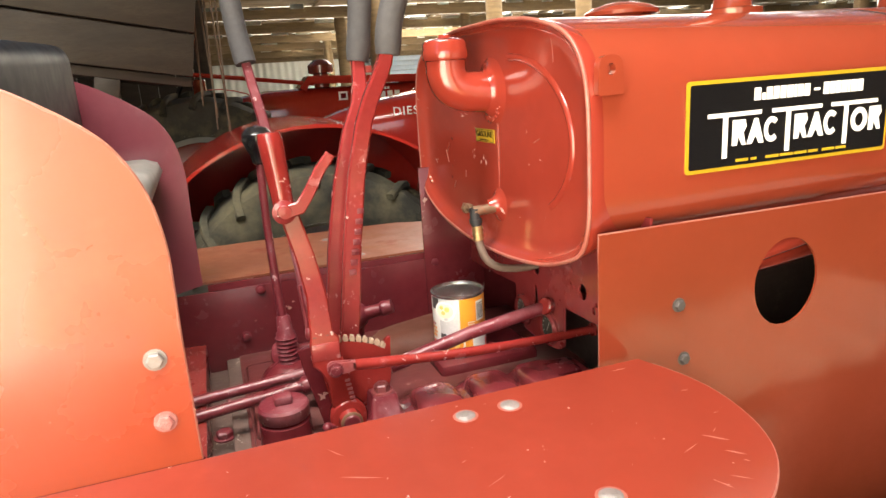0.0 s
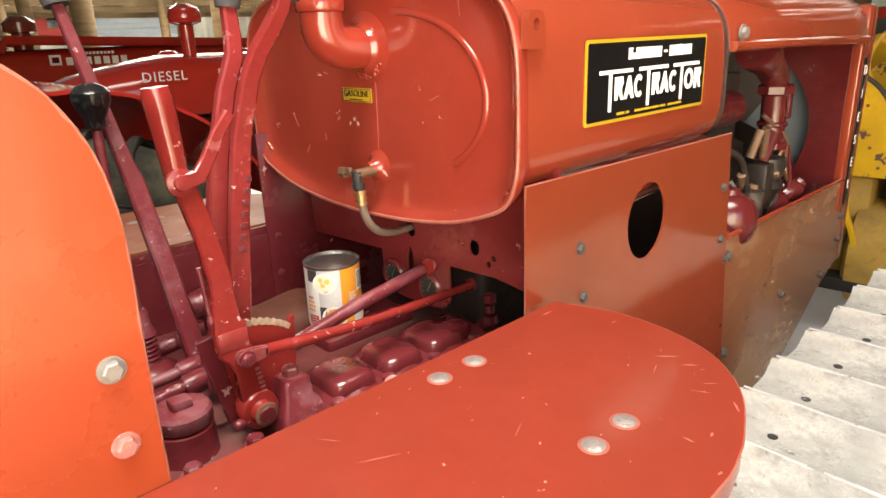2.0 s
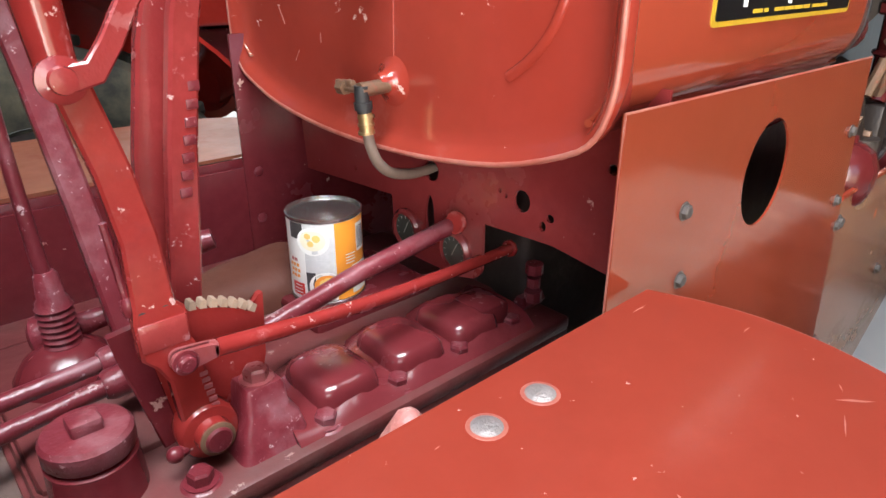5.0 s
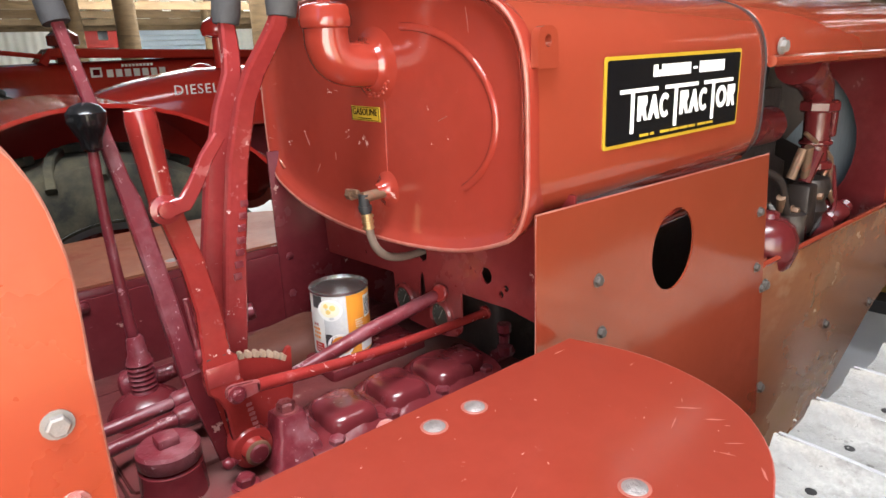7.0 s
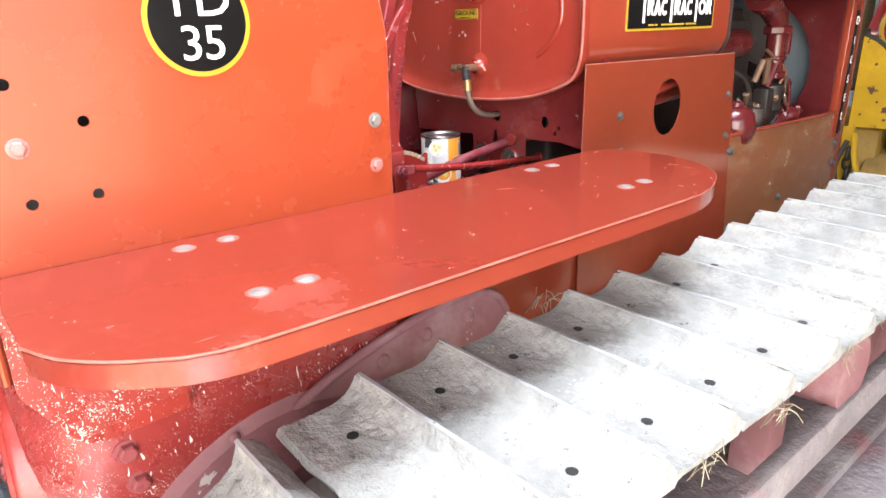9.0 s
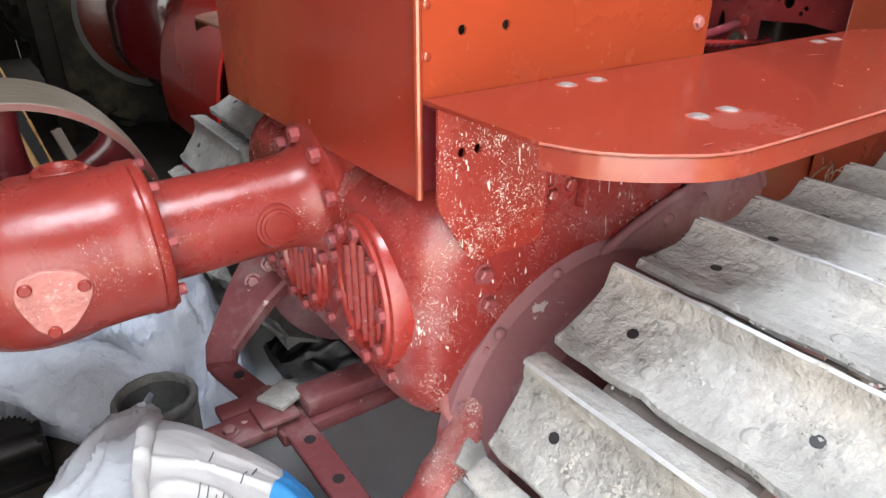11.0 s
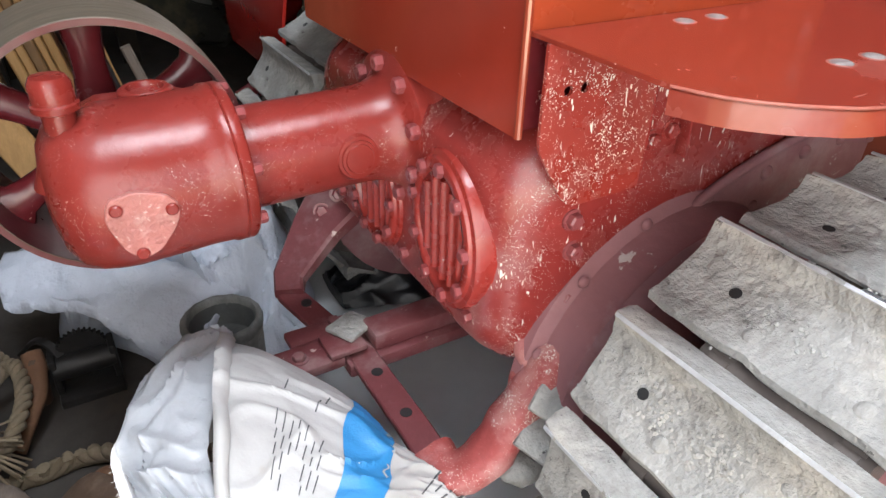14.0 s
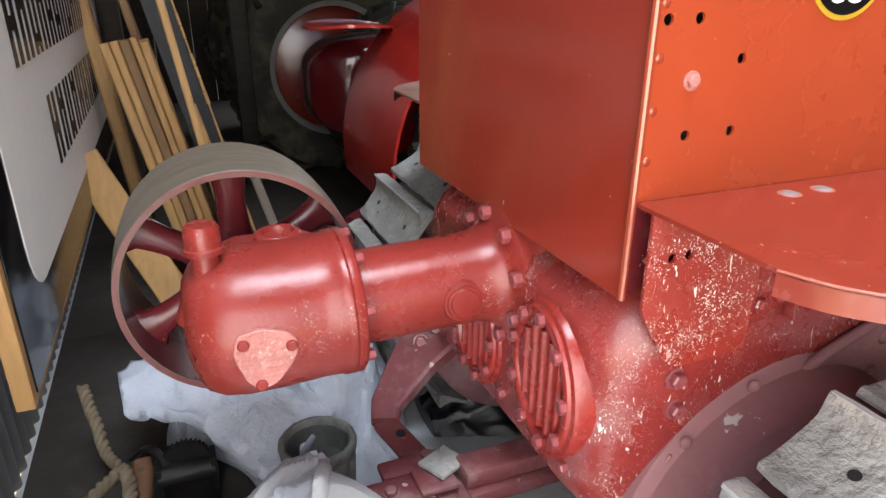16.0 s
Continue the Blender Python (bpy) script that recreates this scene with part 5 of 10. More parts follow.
def build_platforms():
    def one(name, s, label):
        f = (lambda y: y) if s < 0 else (lambda y: 2 * MID - y)
        out = [(-0.886, 0.0085), (-0.886, -0.196), (-0.868, -0.238), (-0.839, -0.272), (-0.806, -0.297), (-0.770, -0.316), (-0.70, -0.325), (-0.40, -0.327), (-0.05, -0.330), (0.03, -0.322), (0.075, -0.308), (0.128, -0.284), (0.168, -0.253), (0.198, -0.216), (0.218, -0.168), (0.228, -0.107), (0.222, -0.05), (0.203, 0.009)]
        if s > 0:
            out = [(x + (0.11 if x > 0.0 else 0.0), y) for x, y in out]
        out = [out[0]] + [(q.x, q.y) for q in smooth_path([(x, y, 0.0) for x, y in out[1:]], 3)]
        bm = B()
        plate(bm, out, lambda a, b, c: V(a, f(b), 1.12 - c), 0.005)
        edge = out[1:-1]
        ins = []
        for i, p in enumerate(edge):
            a, b = Vector((*edge[max(i - 1, 0)], 0)), Vector((*edge[min(i + 1, len(edge) - 1)], 0))
            d = (b - a).normalized()
            ins.append((p[0] - d.y * 0.004, p[1] + d.x * 0.004))
        ring_a = [[(x, f(y), z) for x, y in q] for q, z in ((edge, 1.1175), (edge, 1.092), (ins, 1.092), (ins, 1.1145))]
        loft(bm, ring_a, False, False, False)
        ob = part(name, bm, "red_scuffed" if s < 0 else "far_top_tan", crawler, label, 40)
        bm = B()
        tube(bm, [(x, f(y), 1.1185) for x, y in edge], 0.0016, 6)
        part("worn_edge", bm, "edge_wear", ob)
        for x, y in ((0.0, -0.03), (-0.055, -0.03), (0.009, -0.222), (-0.044, -0.223), (-0.685, -0.03), (-0.629, -0.03), (-0.678, -0.225), (-0.624, -0.226)):
            bm = B()
            lathe(bm, (x, f(y), 1.1195), (0, 0, 1), [(0.0118, 0), (0.0114, 0.0012), (0.0090, 0.0026), (0.0050, 0.0034), (0.0005, 0.0036)], 20)
            cb = part("carriage_bolt", bm, "bolt_worn", ob)
            bm = B()
            lathe(bm, (x, f(y), 1.1198), (0, 0, 1), [(0.0148, 0), (0.0142, 0.0005), (0.0112, 0.0007)], 20)
            part("rubbed_ring", bm, "scratch", cb)
        if s < 0:
            # scratches and rubbed flakes, most of them along the rims
            random.seed(44)
            bm = B()
            for k in range(22):
                if k < 12:
                    i = random.randrange(8, len(edge) - 1)
                    q = Vector((edge[i][0], edge[i][1], 0)).lerp(Vector((-0.1, -0.1, 0)), random.uniform(0.01, 0.16))
                else:
                    q = Vector((random.uniform(-0.6, 0.18), random.uniform(-0.30, 0.0), 0))
                a = random.uniform(0.0, 3.14)
                L, w_ = random.uniform(0.002, 0.014) * (1.6 if random.random() < 0.15 else 1), random.uniform(0.0004, 0.0016)
                d = Vector((math.cos(a), math.sin(a), 0))
                n_ = Vector((-d.y, d.x, 0))
                pts = [q - d * L, q - d * L * 0.3 + n_ * w_, q + d * L * 0.4 + n_ * w_ * 0.6, q + d * L, q + d * L * 0.2 - n_ * w_]
                bm.faces.new([bm.verts.new((p.x, p.y, 1.1204)) for p in pts])
            tagged(part("scratches", bm, "scratch", ob, "pale scratches in the paint"), kind="stuff")
        return ob

    one("platform", -1, "red scuffed step platform over the track with rounded corners")
    far = one("far_platform", 1, "dusty red far step platform over the track with painted tan reflections")
    bm = B()
    box(bm, (-0.33, 0.713, 0.96), (0.342, 0.7205, 1.1145), 0.001)
    part("inner_ledge", bm, "maroon", far)
    # side sheet under the platform
    bm = B()
    plate(bm, [(-0.36, 0.62), (-0.36, 1.085), (0.80, 1.085), (0.80, 0.62)], lambda a, b, c: V(a, 0.026 + c, b), 0.004)
    part("frame_side", bm, "panel_red", crawler)
    arch = [(q.x, q.z) for q in smooth_path([(-0.76, 0, 0.665), (-0.70, 0, 0.735), (-0.616, 0, 0.790), (-0.515, 0, 0.843), (-0.418, 0, 0.877), (-0.324, 0, 0.898), (-0.235, 0, 0.911), (-0.172, 0, 0.907), (-0.125, 0, 0.886), (-0.100, 0, 0.850)], 4)]
    bm = B()
    plate(bm, arch + [(-0.100, 0.60), (-0.76, 0.60)], lambda a, b, c: V(a, -0.004 - c, b), 0.010)
    da = part("drive_cover", bm, "dusty_red", crawler, "long arched drive cover dulled by dust", 30)
    bm = B()
    tube(bm, [(x, -0.012, z) for x, z in arch], 0.009, 8)
    part("rim", bm, "dusty_red", da, smooth=60)
    for x, z in ((-0.60, 0.745), (-0.484, 0.800), (-0.391, 0.848), (-0.299, 0.866), (-0.20, 0.872)):
        bm = B()
        domehead(bm, (x, -0.014, z), (0, -1, 0), 0.013, 0.009)
        part("bolt", bm, "dusty_red", da)
    bm = B()
    box(bm, (-0.59, -0.03, 1.02), (-0.18, 0.012, 1.028), 0.002)
    box(bm, (-0.59, -0.032, 0.985), (-0.18, -0.026, 1.028), 0.002)
    part("frame_rail", bm, "red_scuffed", crawler)


build_platforms()


def build_cab():
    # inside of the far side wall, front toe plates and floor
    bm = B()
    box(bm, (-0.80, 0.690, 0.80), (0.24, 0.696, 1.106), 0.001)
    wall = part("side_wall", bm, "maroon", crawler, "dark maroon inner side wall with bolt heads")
    for x, z in ((0.153, 1.097), (0.150, 1.018), (-0.228, 1.095), (-0.27, 1.0)):
        bm = B()
        hexbolt(bm, (x, 0.69, z), (0, -1, 0), 0.0085, 0.005)
        part("bolt", bm, "lever", wall)
    bm = B()
    box(bm, (-0.82, 0.02, 0.925), (-0.285, 0.69, 0.935), 0.002)
    box(bm, (-0.315, 0.20, 0.935), (-0.287, 0.69, 0.957), 0.003)
    fl = part("floor_plate", bm, "dirtyfloor", crawler, "chipped cream and brown floor plate")
    for x, y in ((-0.33, 0.30), (-0.33, 0.40), (-0.31, 0.52), (-0.40, 0.35)):
        bm = B()
        hexbolt(bm, (x, y, 0.935), (0, 0, 1), 0.014)
        part("bolt", bm, "lever", fl)
    # gearbox cover with flange and rounded humps
    bm = B()
    box(bm, (-0.290, 0.185, 0.80), (0.33, 0.70, 0.960), 0.004)
    box(bm, (-0.284, 0.183, 0.950), (0.33, 0.60, 0.972), 0.006)
    box(bm, (-0.28, 0.29, 0.965), (0.33, 0.59, 0.980), 0.012)
    gb = part("gearbox_cover", bm, "oily", crawler, "maroon cast gearbox cover with oily dust", 40)
    # low ridge that joins the humps, and three soft bulges on it
    bm = B()
    secs = []
    for x in [-0.075 + 0.0165 * i for i in range(22)]:
        wave = 0.006 * math.cos(2 * math.pi * (x - 0.002) / 0.095)
        secs.append([(x, 0.245 + a, z + wave * (1 if z > 0.98 else 0)) for a, z in ((-0.052, 0.970), (-0.044, 0.978), (-0.032, 0.985), (-0.012, 0.990), (0.015, 0.992), (0.045, 0.990), (0.075, 0.984), (0.095, 0.970))])
    loft(bm, secs)
    part("ridge", bm, "bay_sheen", gb, smooth=70)
    for x in (0.002, 0.098, 0.190):
        bm = B()
        secs = []
        for z, g in ((0.966, 1.22), (0.970, 1.10), (0.976, 1.03), (0.986, 0.99), (0.9945, 0.95), (1.0005, 0.88), (1.0045, 0.76), (1.0065, 0.58), (1.0072, 0.30)):
            secs.append([(x + 0.041 * g * math.copysign(abs(math.cos(t_)) ** 0.55, math.cos(t_)), 0.250 + (0.060 if math.sin(t_) > 0 else 0.040) * g * math.copysign(abs(math.sin(t_)) ** 0.55, math.sin(t_)), z) for t_ in (2 * math.pi * i / 40 for i in range(40))])
        loft(bm, secs)
        part("hump", bm, "bay_sheen", gb, smooth=80)
    for x, y in ((-0.037, 0.2, ), (0.059, 0.203), (0.154, 0.204), (0.250, 0.208), (-0.166, 0.206), (-0.251, 0.205), (-0.120, 0.35)):
        bm = B()
        lathe(bm, (x, y + 0.010, 0.970), (0, 0, 1), [(0.021, 0), (0.018, 0.003), (0.013, 0.004)], 16)
        hexbolt(bm, (x, y + 0.010, 0.973), (0, 0, 1), 0.0118, 0.012)
        part("bolt", bm, "lever", gb)
    # pedestal with a nut
    bm = B()
    secs = []
    for z, g in ((0.968, 1.25), (0.980, 1.0), (1.000, 0.86), (1.006, 0.66), (1.032, 0.58), (1.036, 0.52)):
        secs.append([(-0.090 + px * g, 0.243 + py * g, z) for px, py in rounded([(-0.034, -0.034), (0.034, -0.034), (0.034, 0.036), (-0.034, 0.036)], 0.01)])
    loft(bm, secs)
    ped = part("pedestal", bm, "lever", gb, smooth=50)
    bm = B()
    hexbolt(bm, (-0.090, 0.243, 1.035), (0, 0, 1), 0.0125, 0.012)
    part("nut", bm, "worn_pink", ped)
    # oil filler with cap
    bm = B()
    lathe(bm, (-0.236, 0.267, 0.965), (0, 0, 1), [(0.043, 0), (0.040, 0.006), (0.038, 0.048), (0.034, 0.050), (0.034, 0.054)], 26)
    oil = part("oil_filler", bm, "maroon", gb)
    bm = B()
    lathe(bm, (-0.236, 0.267, 1.018), (0, 0, 1), [(0.036, 0), (0.038, 0.003), (0.038, 0.018), (0.035, 0.022), (0.0, 0.0225)], 26)
    box(bm, (-0.249, 0.256, 1.038), (-0.223, 0.280, 1.052), 0.003)
    part("oil_cap", bm, "lever", oil, "worn maroon oil cap with a square lug")
    # gear lever with boot and knob
    bm = B()
    lathe(bm, (-0.205, 0.472, 0.985), (0, 0, 1), [(0.060, -0.03), (0.057, 0.0), (0.045, 0.018), (0.03, 0.03), (0.021, 0.034)], 24)
    gl = part("gear_lever", bm, "maroon", crawler, "slim gear lever with a black knob")
    bm = B()
    prof = []
    for i in range(7):
        prof += [(0.0175, 0.0 + 0.0075 * i), (0.0195, 0.003 + 0.0075 * i), (0.0175, 0.006 + 0.0075 * i)]
    prof += [(0.017, 0.055), (0.014, 0.06), (0.012, 0.085), (0.009, 0.09)]
    lathe(bm, (-0.205, 0.472, 1.017), (-0.01, 0, 1), prof, 18)
    part("boot_spring", bm, "lever", gl)
    bm = B()
    tube(bm, smooth_path([(-0.206, 0.472, 1.08), (-0.209, 0.475, 1.15), (-0.211, 0.484, 1.28), (-0.208, 0.490, 1.395)], 6), [0.0088, 0.0088, 0.0085, 0.008, 0.008, 0.0078, 0.0076, 0.0075, 0.0074, 0.0073, 0.0072, 0.0071, 0.007, 0.007, 0.007, 0.007, 0.007, 0.007, 0.007], 12)
    part("rod", bm, "lever", gl)
    bm = B()
    lathe(bm, (-0.208, 0.490, 1.372), (0, 0, 1), [(0.009, 0), (0.013, 0.004), (0.0145, 0.016), (0.020, 0.027), (0.0255, 0.040), (0.025, 0.051), (0.018, 0.060), (0.008, 0.064), (0.001, 0.065)], 26)
    part("knob", bm, "knob", gl, "shiny black knob")
    # clutch lever in front, with its small locking handle
    bm = B()
    bar(bm, [(-0.145, 0.241, 0.998), (-0.151, 0.240, 1.040), (-0.155, 0.239, 1.075), (-0.162, 0.239, 1.098), (-0.168, 0.240, 1.104), (-0.1685, 0.240, 1.138), (-0.171, 0.241, 1.146), (-0.172, 0.242, 1.205), (-0.1805, 0.244, 1.262), (-0.194, 0.247, 1.320), (-0.200, 0.248, 1.340)], [0.036, 0.034, 0.032, 0.038, 0.043, 0.043, 0.034, 0.029, 0.027, 0.026, 0.025], [0.014, 0.014, 0.014, 0.014, 0.015, 0.015, 0.014, 0.014, 0.014, 0.014, 0.014])
    cl = part("clutch_lever", bm, "lever_red", crawler, "red hand clutch lever with a locking handle", 40)
    bm = B()
    tube(bm, smooth_path([(-0.1995, 0.248, 1.325), (-0.202, 0.249, 1.36), (-0.205, 0.25, 1.40), (-0.208, 0.250, 1.437)], 3), [0.0135, 0.014, 0.0145, 0.015, 0.0155, 0.016, 0.0165, 0.017, 0.0172, 0.015], 14)
    part("handle", bm, "lever_red", cl)
    # folded collar where the upper bar joins the arm
    bm = B()
    box(bm, (-0.1885, 0.2312, 1.108), (-0.1485, 0.2335, 1.134), 0.0014)
    part("collar", bm, "rub_red", cl, "rubbed pale pink collar")
    for x, z in ((-0.182, 1.141), (-0.163, 1.1415)):
        bm = B()
        cyl(bm, (x, 0.2358, z), (x, 0.2336, z), 0.0042, n=12)
        part("rivet_hole", bm, "black", cl)
    bm = B()
    lathe(bm, (-0.145, 0.240, 1.009), (0, -1, 0), [(0.027, -0.016), (0.0285, -0.008), (0.0285, 0.006), (0.026, 0.010), (0.0175, 0.012), (0.017, 0.022), (0.0165, 0.0225)], 26)
    hub = part("hub", bm, "lever_red", cl)
    bm = B()
    lathe(bm, (-0.1445, 0.219, 1.009), (0, -1, 0), [(0.0165, 0.0), (0.0165, 0.003), (0.0135, 0.0045)], 22)
    part("washer", bm, "rust", hub)
    bm = B()
    cyl(bm, (-0.1445, 0.222, 1.009), (-0.1445, 0.212, 1.009), 0.0128, n=22, bev=0.002)
    part("shaft_end", bm, "lever", hub)
    bm = B()
    tube(bm, [(-0.166, 0.236, 1.000), (-0.177, 0.230, 1.002)], 0.0058, 10)
    bmesh.ops.create_icosphere(bm, subdivisions=2, radius=0.0078, matrix=Matrix.Translation((-0.180, 0.2285, 1.0035)))
    part("grease_nipple", bm, "lever", cl)
    bm = B()
    lathe(bm, (-0.2015, 0.240, 1.3305), (0, -1, 0), [(0.0165, 0), (0.0165, 0.006), (0.010, 0.008), (0.009, 0.012), (0.001, 0.013)], 20)
    bar(bm, [(-0.2015, 0.236, 1.330), (-0.180, 0.236, 1.334), (-0.166, 0.237, 1.352), (-0.149, 0.238, 1.380), (-0.131, 0.239, 1.402)], [0.02, 0.018, 0.016, 0.015, 0.014], [0.009, 0.009, 0.009, 0.009, 0.011])
    part("lock_handle", bm, "lever_worn", cl)
    # thin latch rod beside the lever
    bm = B()
    tube(bm, [(-0.1935, 0.246, 1.222), (-0.1905, 0.246, 1.18), (-0.1885, 0.245, 1.148)], 0.0032, 8)
    lathe(bm, (-0.1885, 0.245, 1.146), (0.05, 0, 1), [(0.0035, -0.006), (0.0055, 0.0), (0.0055, 0.008), (0.003, 0.012)], 10)
    part("latch_rod", bm, "lever", cl)
    # fork with its pin
    bm = B()
    for y0, y1 in ((0.2205, 0.2245), (0.2285, 0.2315)):
        plate(bm, rounded([(-0.170, 1.084), (-0.142, 1.087), (-0.130, 1.089), (-0.130, 1.101), (-0.142, 1.103), (-0.170, 1.106)], [0.0105, 0.004, 0.003, 0.003, 0.004, 0.0105]), lambda a, b, c, y0=y0, y1=y1: V(a, y0 + c * (y1 - y0), b), 1.0)
    box(bm, (-0.136, 0.2205, 1.088), (-0.124, 0.2315, 1.102), 0.003)
    fork = part("clevis", bm, "worn_pink", cl)
    bm = B()
    lathe(bm, (-0.159, 0.2215, 1.0945), (0, -1, 0), [(0.0115, 0), (0.0115, 0.0018), (0.008, 0.002), (0.0078, 0.006), (0.006, 0.0075)], 18)
    part("pin", bm, "lever", fork)
    # cast figures down the arm
    bm = B()
    for i in range(7):
        box(bm, (-0.146 + 0.0012 * i, 0.2315, 1.068 - 0.0072 * i), (-0.1385 + 0.0012 * i, 0.2335, 1.0725 - 0.0072 * i), 0.0008)
    tagged(part("cast_mark", bm, "worn_pink", cl), kind="stuff")
    # long rods to the engine
    bm = B()
    tube(bm, smooth_path([(-0.130, 0.226, 1.095), (-0.06, 0.229, 1.086), (0.02, 0.235, 1.076), (0.10, 0.243, 1.068), (0.20, 0.256, 1.059), (0.305, 0.268, 1.052)], 5), [0.0085] * 6 + [0.0078] * 20, 12)
    cyl(bm, (0.295, 0.267, 1.053), (0.32, 0.270, 1.051), 0.012, n=8)
    part("control_rod", bm, "lever_red", crawler, "thin red control rod")
    bm = B()
    tube(bm, [(-0.06, 0.302, 1.045), (0.08, 0.30, 1.077), (0.243, 0.298, 1.101), (0.30, 0.297, 1.103)], 0.011, 12)
    pedrod = part("pedal_rod", bm, "lever", crawler, "thicker maroon rod with a round pad")
    bm = B()
    cyl(bm, (0.222, 0.291, 1.102), (0.214, 0.289, 1.105), 0.015, n=20, bev=0.002)
    part("pad", bm, "lever_red", pedrod)
    # toothed quadrant beside the clutch lever
    bm = B()
    o = [(-0.150, 1.0), (-0.078, 1.02), (-0.070, 1.05), (-0.066, 1.115), (-0.070, 1.114), (-0.078, 1.103)]
    c0 = (-0.15, 1.0)
    for i in range(11):
        a = radians(55 + 4.6 * i)
        for rr, da in ((0.121, -1.2), (0.129, -0.9), (0.129, 0.9), (0.121, 1.2)):
            o.append((c0[0] + rr * math.cos(a + radians(da)), c0[1] + rr * math.sin(a + radians(da))))
    o += [(-0.175, 1.11), (-0.175, 1.02)]
    plate(bm, o, lambda a, b, c: V(a, 0.258 + c, b), 0.008)
    quad = part("quadrant", bm, "lever_red", crawler, "toothed red lever quadrant with worn teeth", 30)
    bm = B()
    for i in range(11):
        a = radians(55 + 4.6 * i)
        d_, n_ = V(math.cos(a), 0, math.sin(a)), V(-math.sin(a), 0, math.cos(a))
        c_ = V(c0[0], 0.2615, c0[1]) + d_ * 0.1285
        loft(bm, [[c_ + d_ * e + n_ * (w * sx) + V(0, 0.0052 * sy, 0) for sx, sy in ((-1, -1), (1, -1), (1, 1), (-1, 1))] for e, w in ((-0.0065, 0.0033), (0.0004, 0.0026), (0.0014, 0.0018))])
    part("worn_teeth", bm, "tooth_cream", quad, "teeth worn to bare cream metal")
    # second clutch arm behind it
    bm = B()
    bar(bm, [(-0.148, 0.405, 1.0), (-0.152, 0.420, 1.045), (-0.162, 0.458, 1.18), (-0.171, 0.495, 1.295), (-0.176, 0.506, 1.325), (-0.190, 0.545, 1.44), (-0.205, 0.578, 1.548)], [0.030, 0.030, 0.028, 0.027, 0.022, 0.018, 0.016], [0.020, 0.020, 0.019, 0.018, 0.015, 0.014, 0.013])
    tl = part("throttle_lever", bm, "lever", crawler, "worn maroon lever with a grey rubber grip", 40)
    bm = B()
    tube(bm, smooth_path([(-0.204, 0.576, 1.540), (-0.209, 0.584, 1.575), (-0.214, 0.590, 1.62), (-0.219, 0.596, 1.70)], 3), [0.0185, 0.019, 0.0185, 0.0185, 0.018, 0.018, 0.018, 0.018, 0.0175, 0.017], 14)
    part("grip", bm, "grip", tl, "grey rubber grip")
    bm = B()
    bar(bm, [(-0.1925, 0.262, 1.121), (-0.189, 0.262, 1.095), (-0.181, 0.261, 1.05), (-0.171, 0.260, 0.995)], [0.028, 0.026, 0.022, 0.018], 0.008)
    part("lever_web", bm, "maroon", cl)
    # two steering levers
    for k, (y, pts, lab) in enumerate(((0.352, [(-0.142, 1.04), (-0.130, 1.14), (-0.118, 1.24), (-0.100, 1.34), (-0.078, 1.42), (-0.060, 1.463), (-0.054, 1.49), (-0.052, 1.515), (-0.051, 1.538)], "worn red steering lever with a grey grip"), (0.322, [(-0.128, 1.03), (-0.113, 1.13), (-0.098, 1.25), (-0.081, 1.36), (-0.066, 1.435), (-0.056, 1.470), (-0.046, 1.500), (-0.040, 1.520), (-0.037, 1.540)], "worn red steering lever leaning forward with a grey grip"))):
        bm = B()
        drift = [0, 0, 0, -0.004, -0.018, -0.034, -0.058, -0.072, -0.080] if k else [0.0] * 6 + [0.008, 0.014, 0.018]
        bar(bm, [(x, y + dy, z) for (x, z), dy in zip(pts, drift)], [0.030, 0.030, 0.028, 0.026, 0.024, 0.023, 0.022, 0.020, 0.018], [0.016] * 9)
        sl = part("steering_lever", bm, "lever_worn", crawler, lab, 40)
        x, z = pts[-1]
        y0, y = y, y + drift[-1]
        bm = B()
        tube(bm, smooth_path([(x, y, z - 0.012), (x + 0.006, y, z + 0.03), (x + 0.012 + 0.01 * k, y, z + 0.08), (x + 0.014 + 0.016 * k, y, z + 0.14)], 3), [0.0165, 0.0185, 0.0185, 0.018, 0.018, 0.018, 0.018, 0.0175, 0.017, 0.016], 14)
        part("grip", bm, "grip", sl, "grey rubber grip")
        y = y0
        if k:
            bm = B()
            for i in range(7):
                t = i / 6
                px, pz = -0.103 + 0.021 * t, 1.205 + 0.095 * t
                box(bm, (px - 0.005, y - 0.0105, pz), (px + 0.006, y - 0.0075, pz + 0.009), 0.001)
            tagged(part("cast_mark", bm, "lever", sl), kind="stuff")
        bm = B()
        lathe(bm, (pts[0][0], y + 0.01, pts[0][1] - 0.02), (0, -1, 0), [(0.03, 0), (0.03, 0.03), (0.02, 0.034)], 18)
        part("hub", bm, "lever", sl)
    # rods running back under the seat
    for a, b, r in (((-0.50, 0.402, 1.0), (-0.155, 0.392, 1.026), 0.0092), ((-0.50, 0.335, 1.0), (-0.165, 0.352, 1.023), 0.0092)):
        bm = B()
        tube(bm, [a, b], r, 12)
        lathe(bm, (b[0] - 0.035, b[1], b[2] - 0.003), (1, 0, 0.08), [(0.013, 0), (0.016, 0.006), (0.016, 0.03), (0.012, 0.036)], 14)
        part("brake_rod", bm, "lever", crawler, "maroon brake rod")
    # pedals on the far side
    for x, y, z in ((-0.05, 0.60, 1.035), (-0.20, 0.50, 1.02)):
        bm = B()
        lathe(bm, (x, y, z), (1, -0.4, 0.25), [(0.018, -0.03), (0.026, -0.024), (0.028, 0.0), (0.022, 0.014), (0.014, 0.02), (0.012, 0.05), (0.016, 0.055), (0.014, 0.075)], 16)
        cyl(bm, (x, y, z - 0.09), (x, y, z), 0.012, n=10)
        part("pedal_boss", bm, "lever", crawler)
    # rusty hump behind the can
    bm = B()
    secs = []
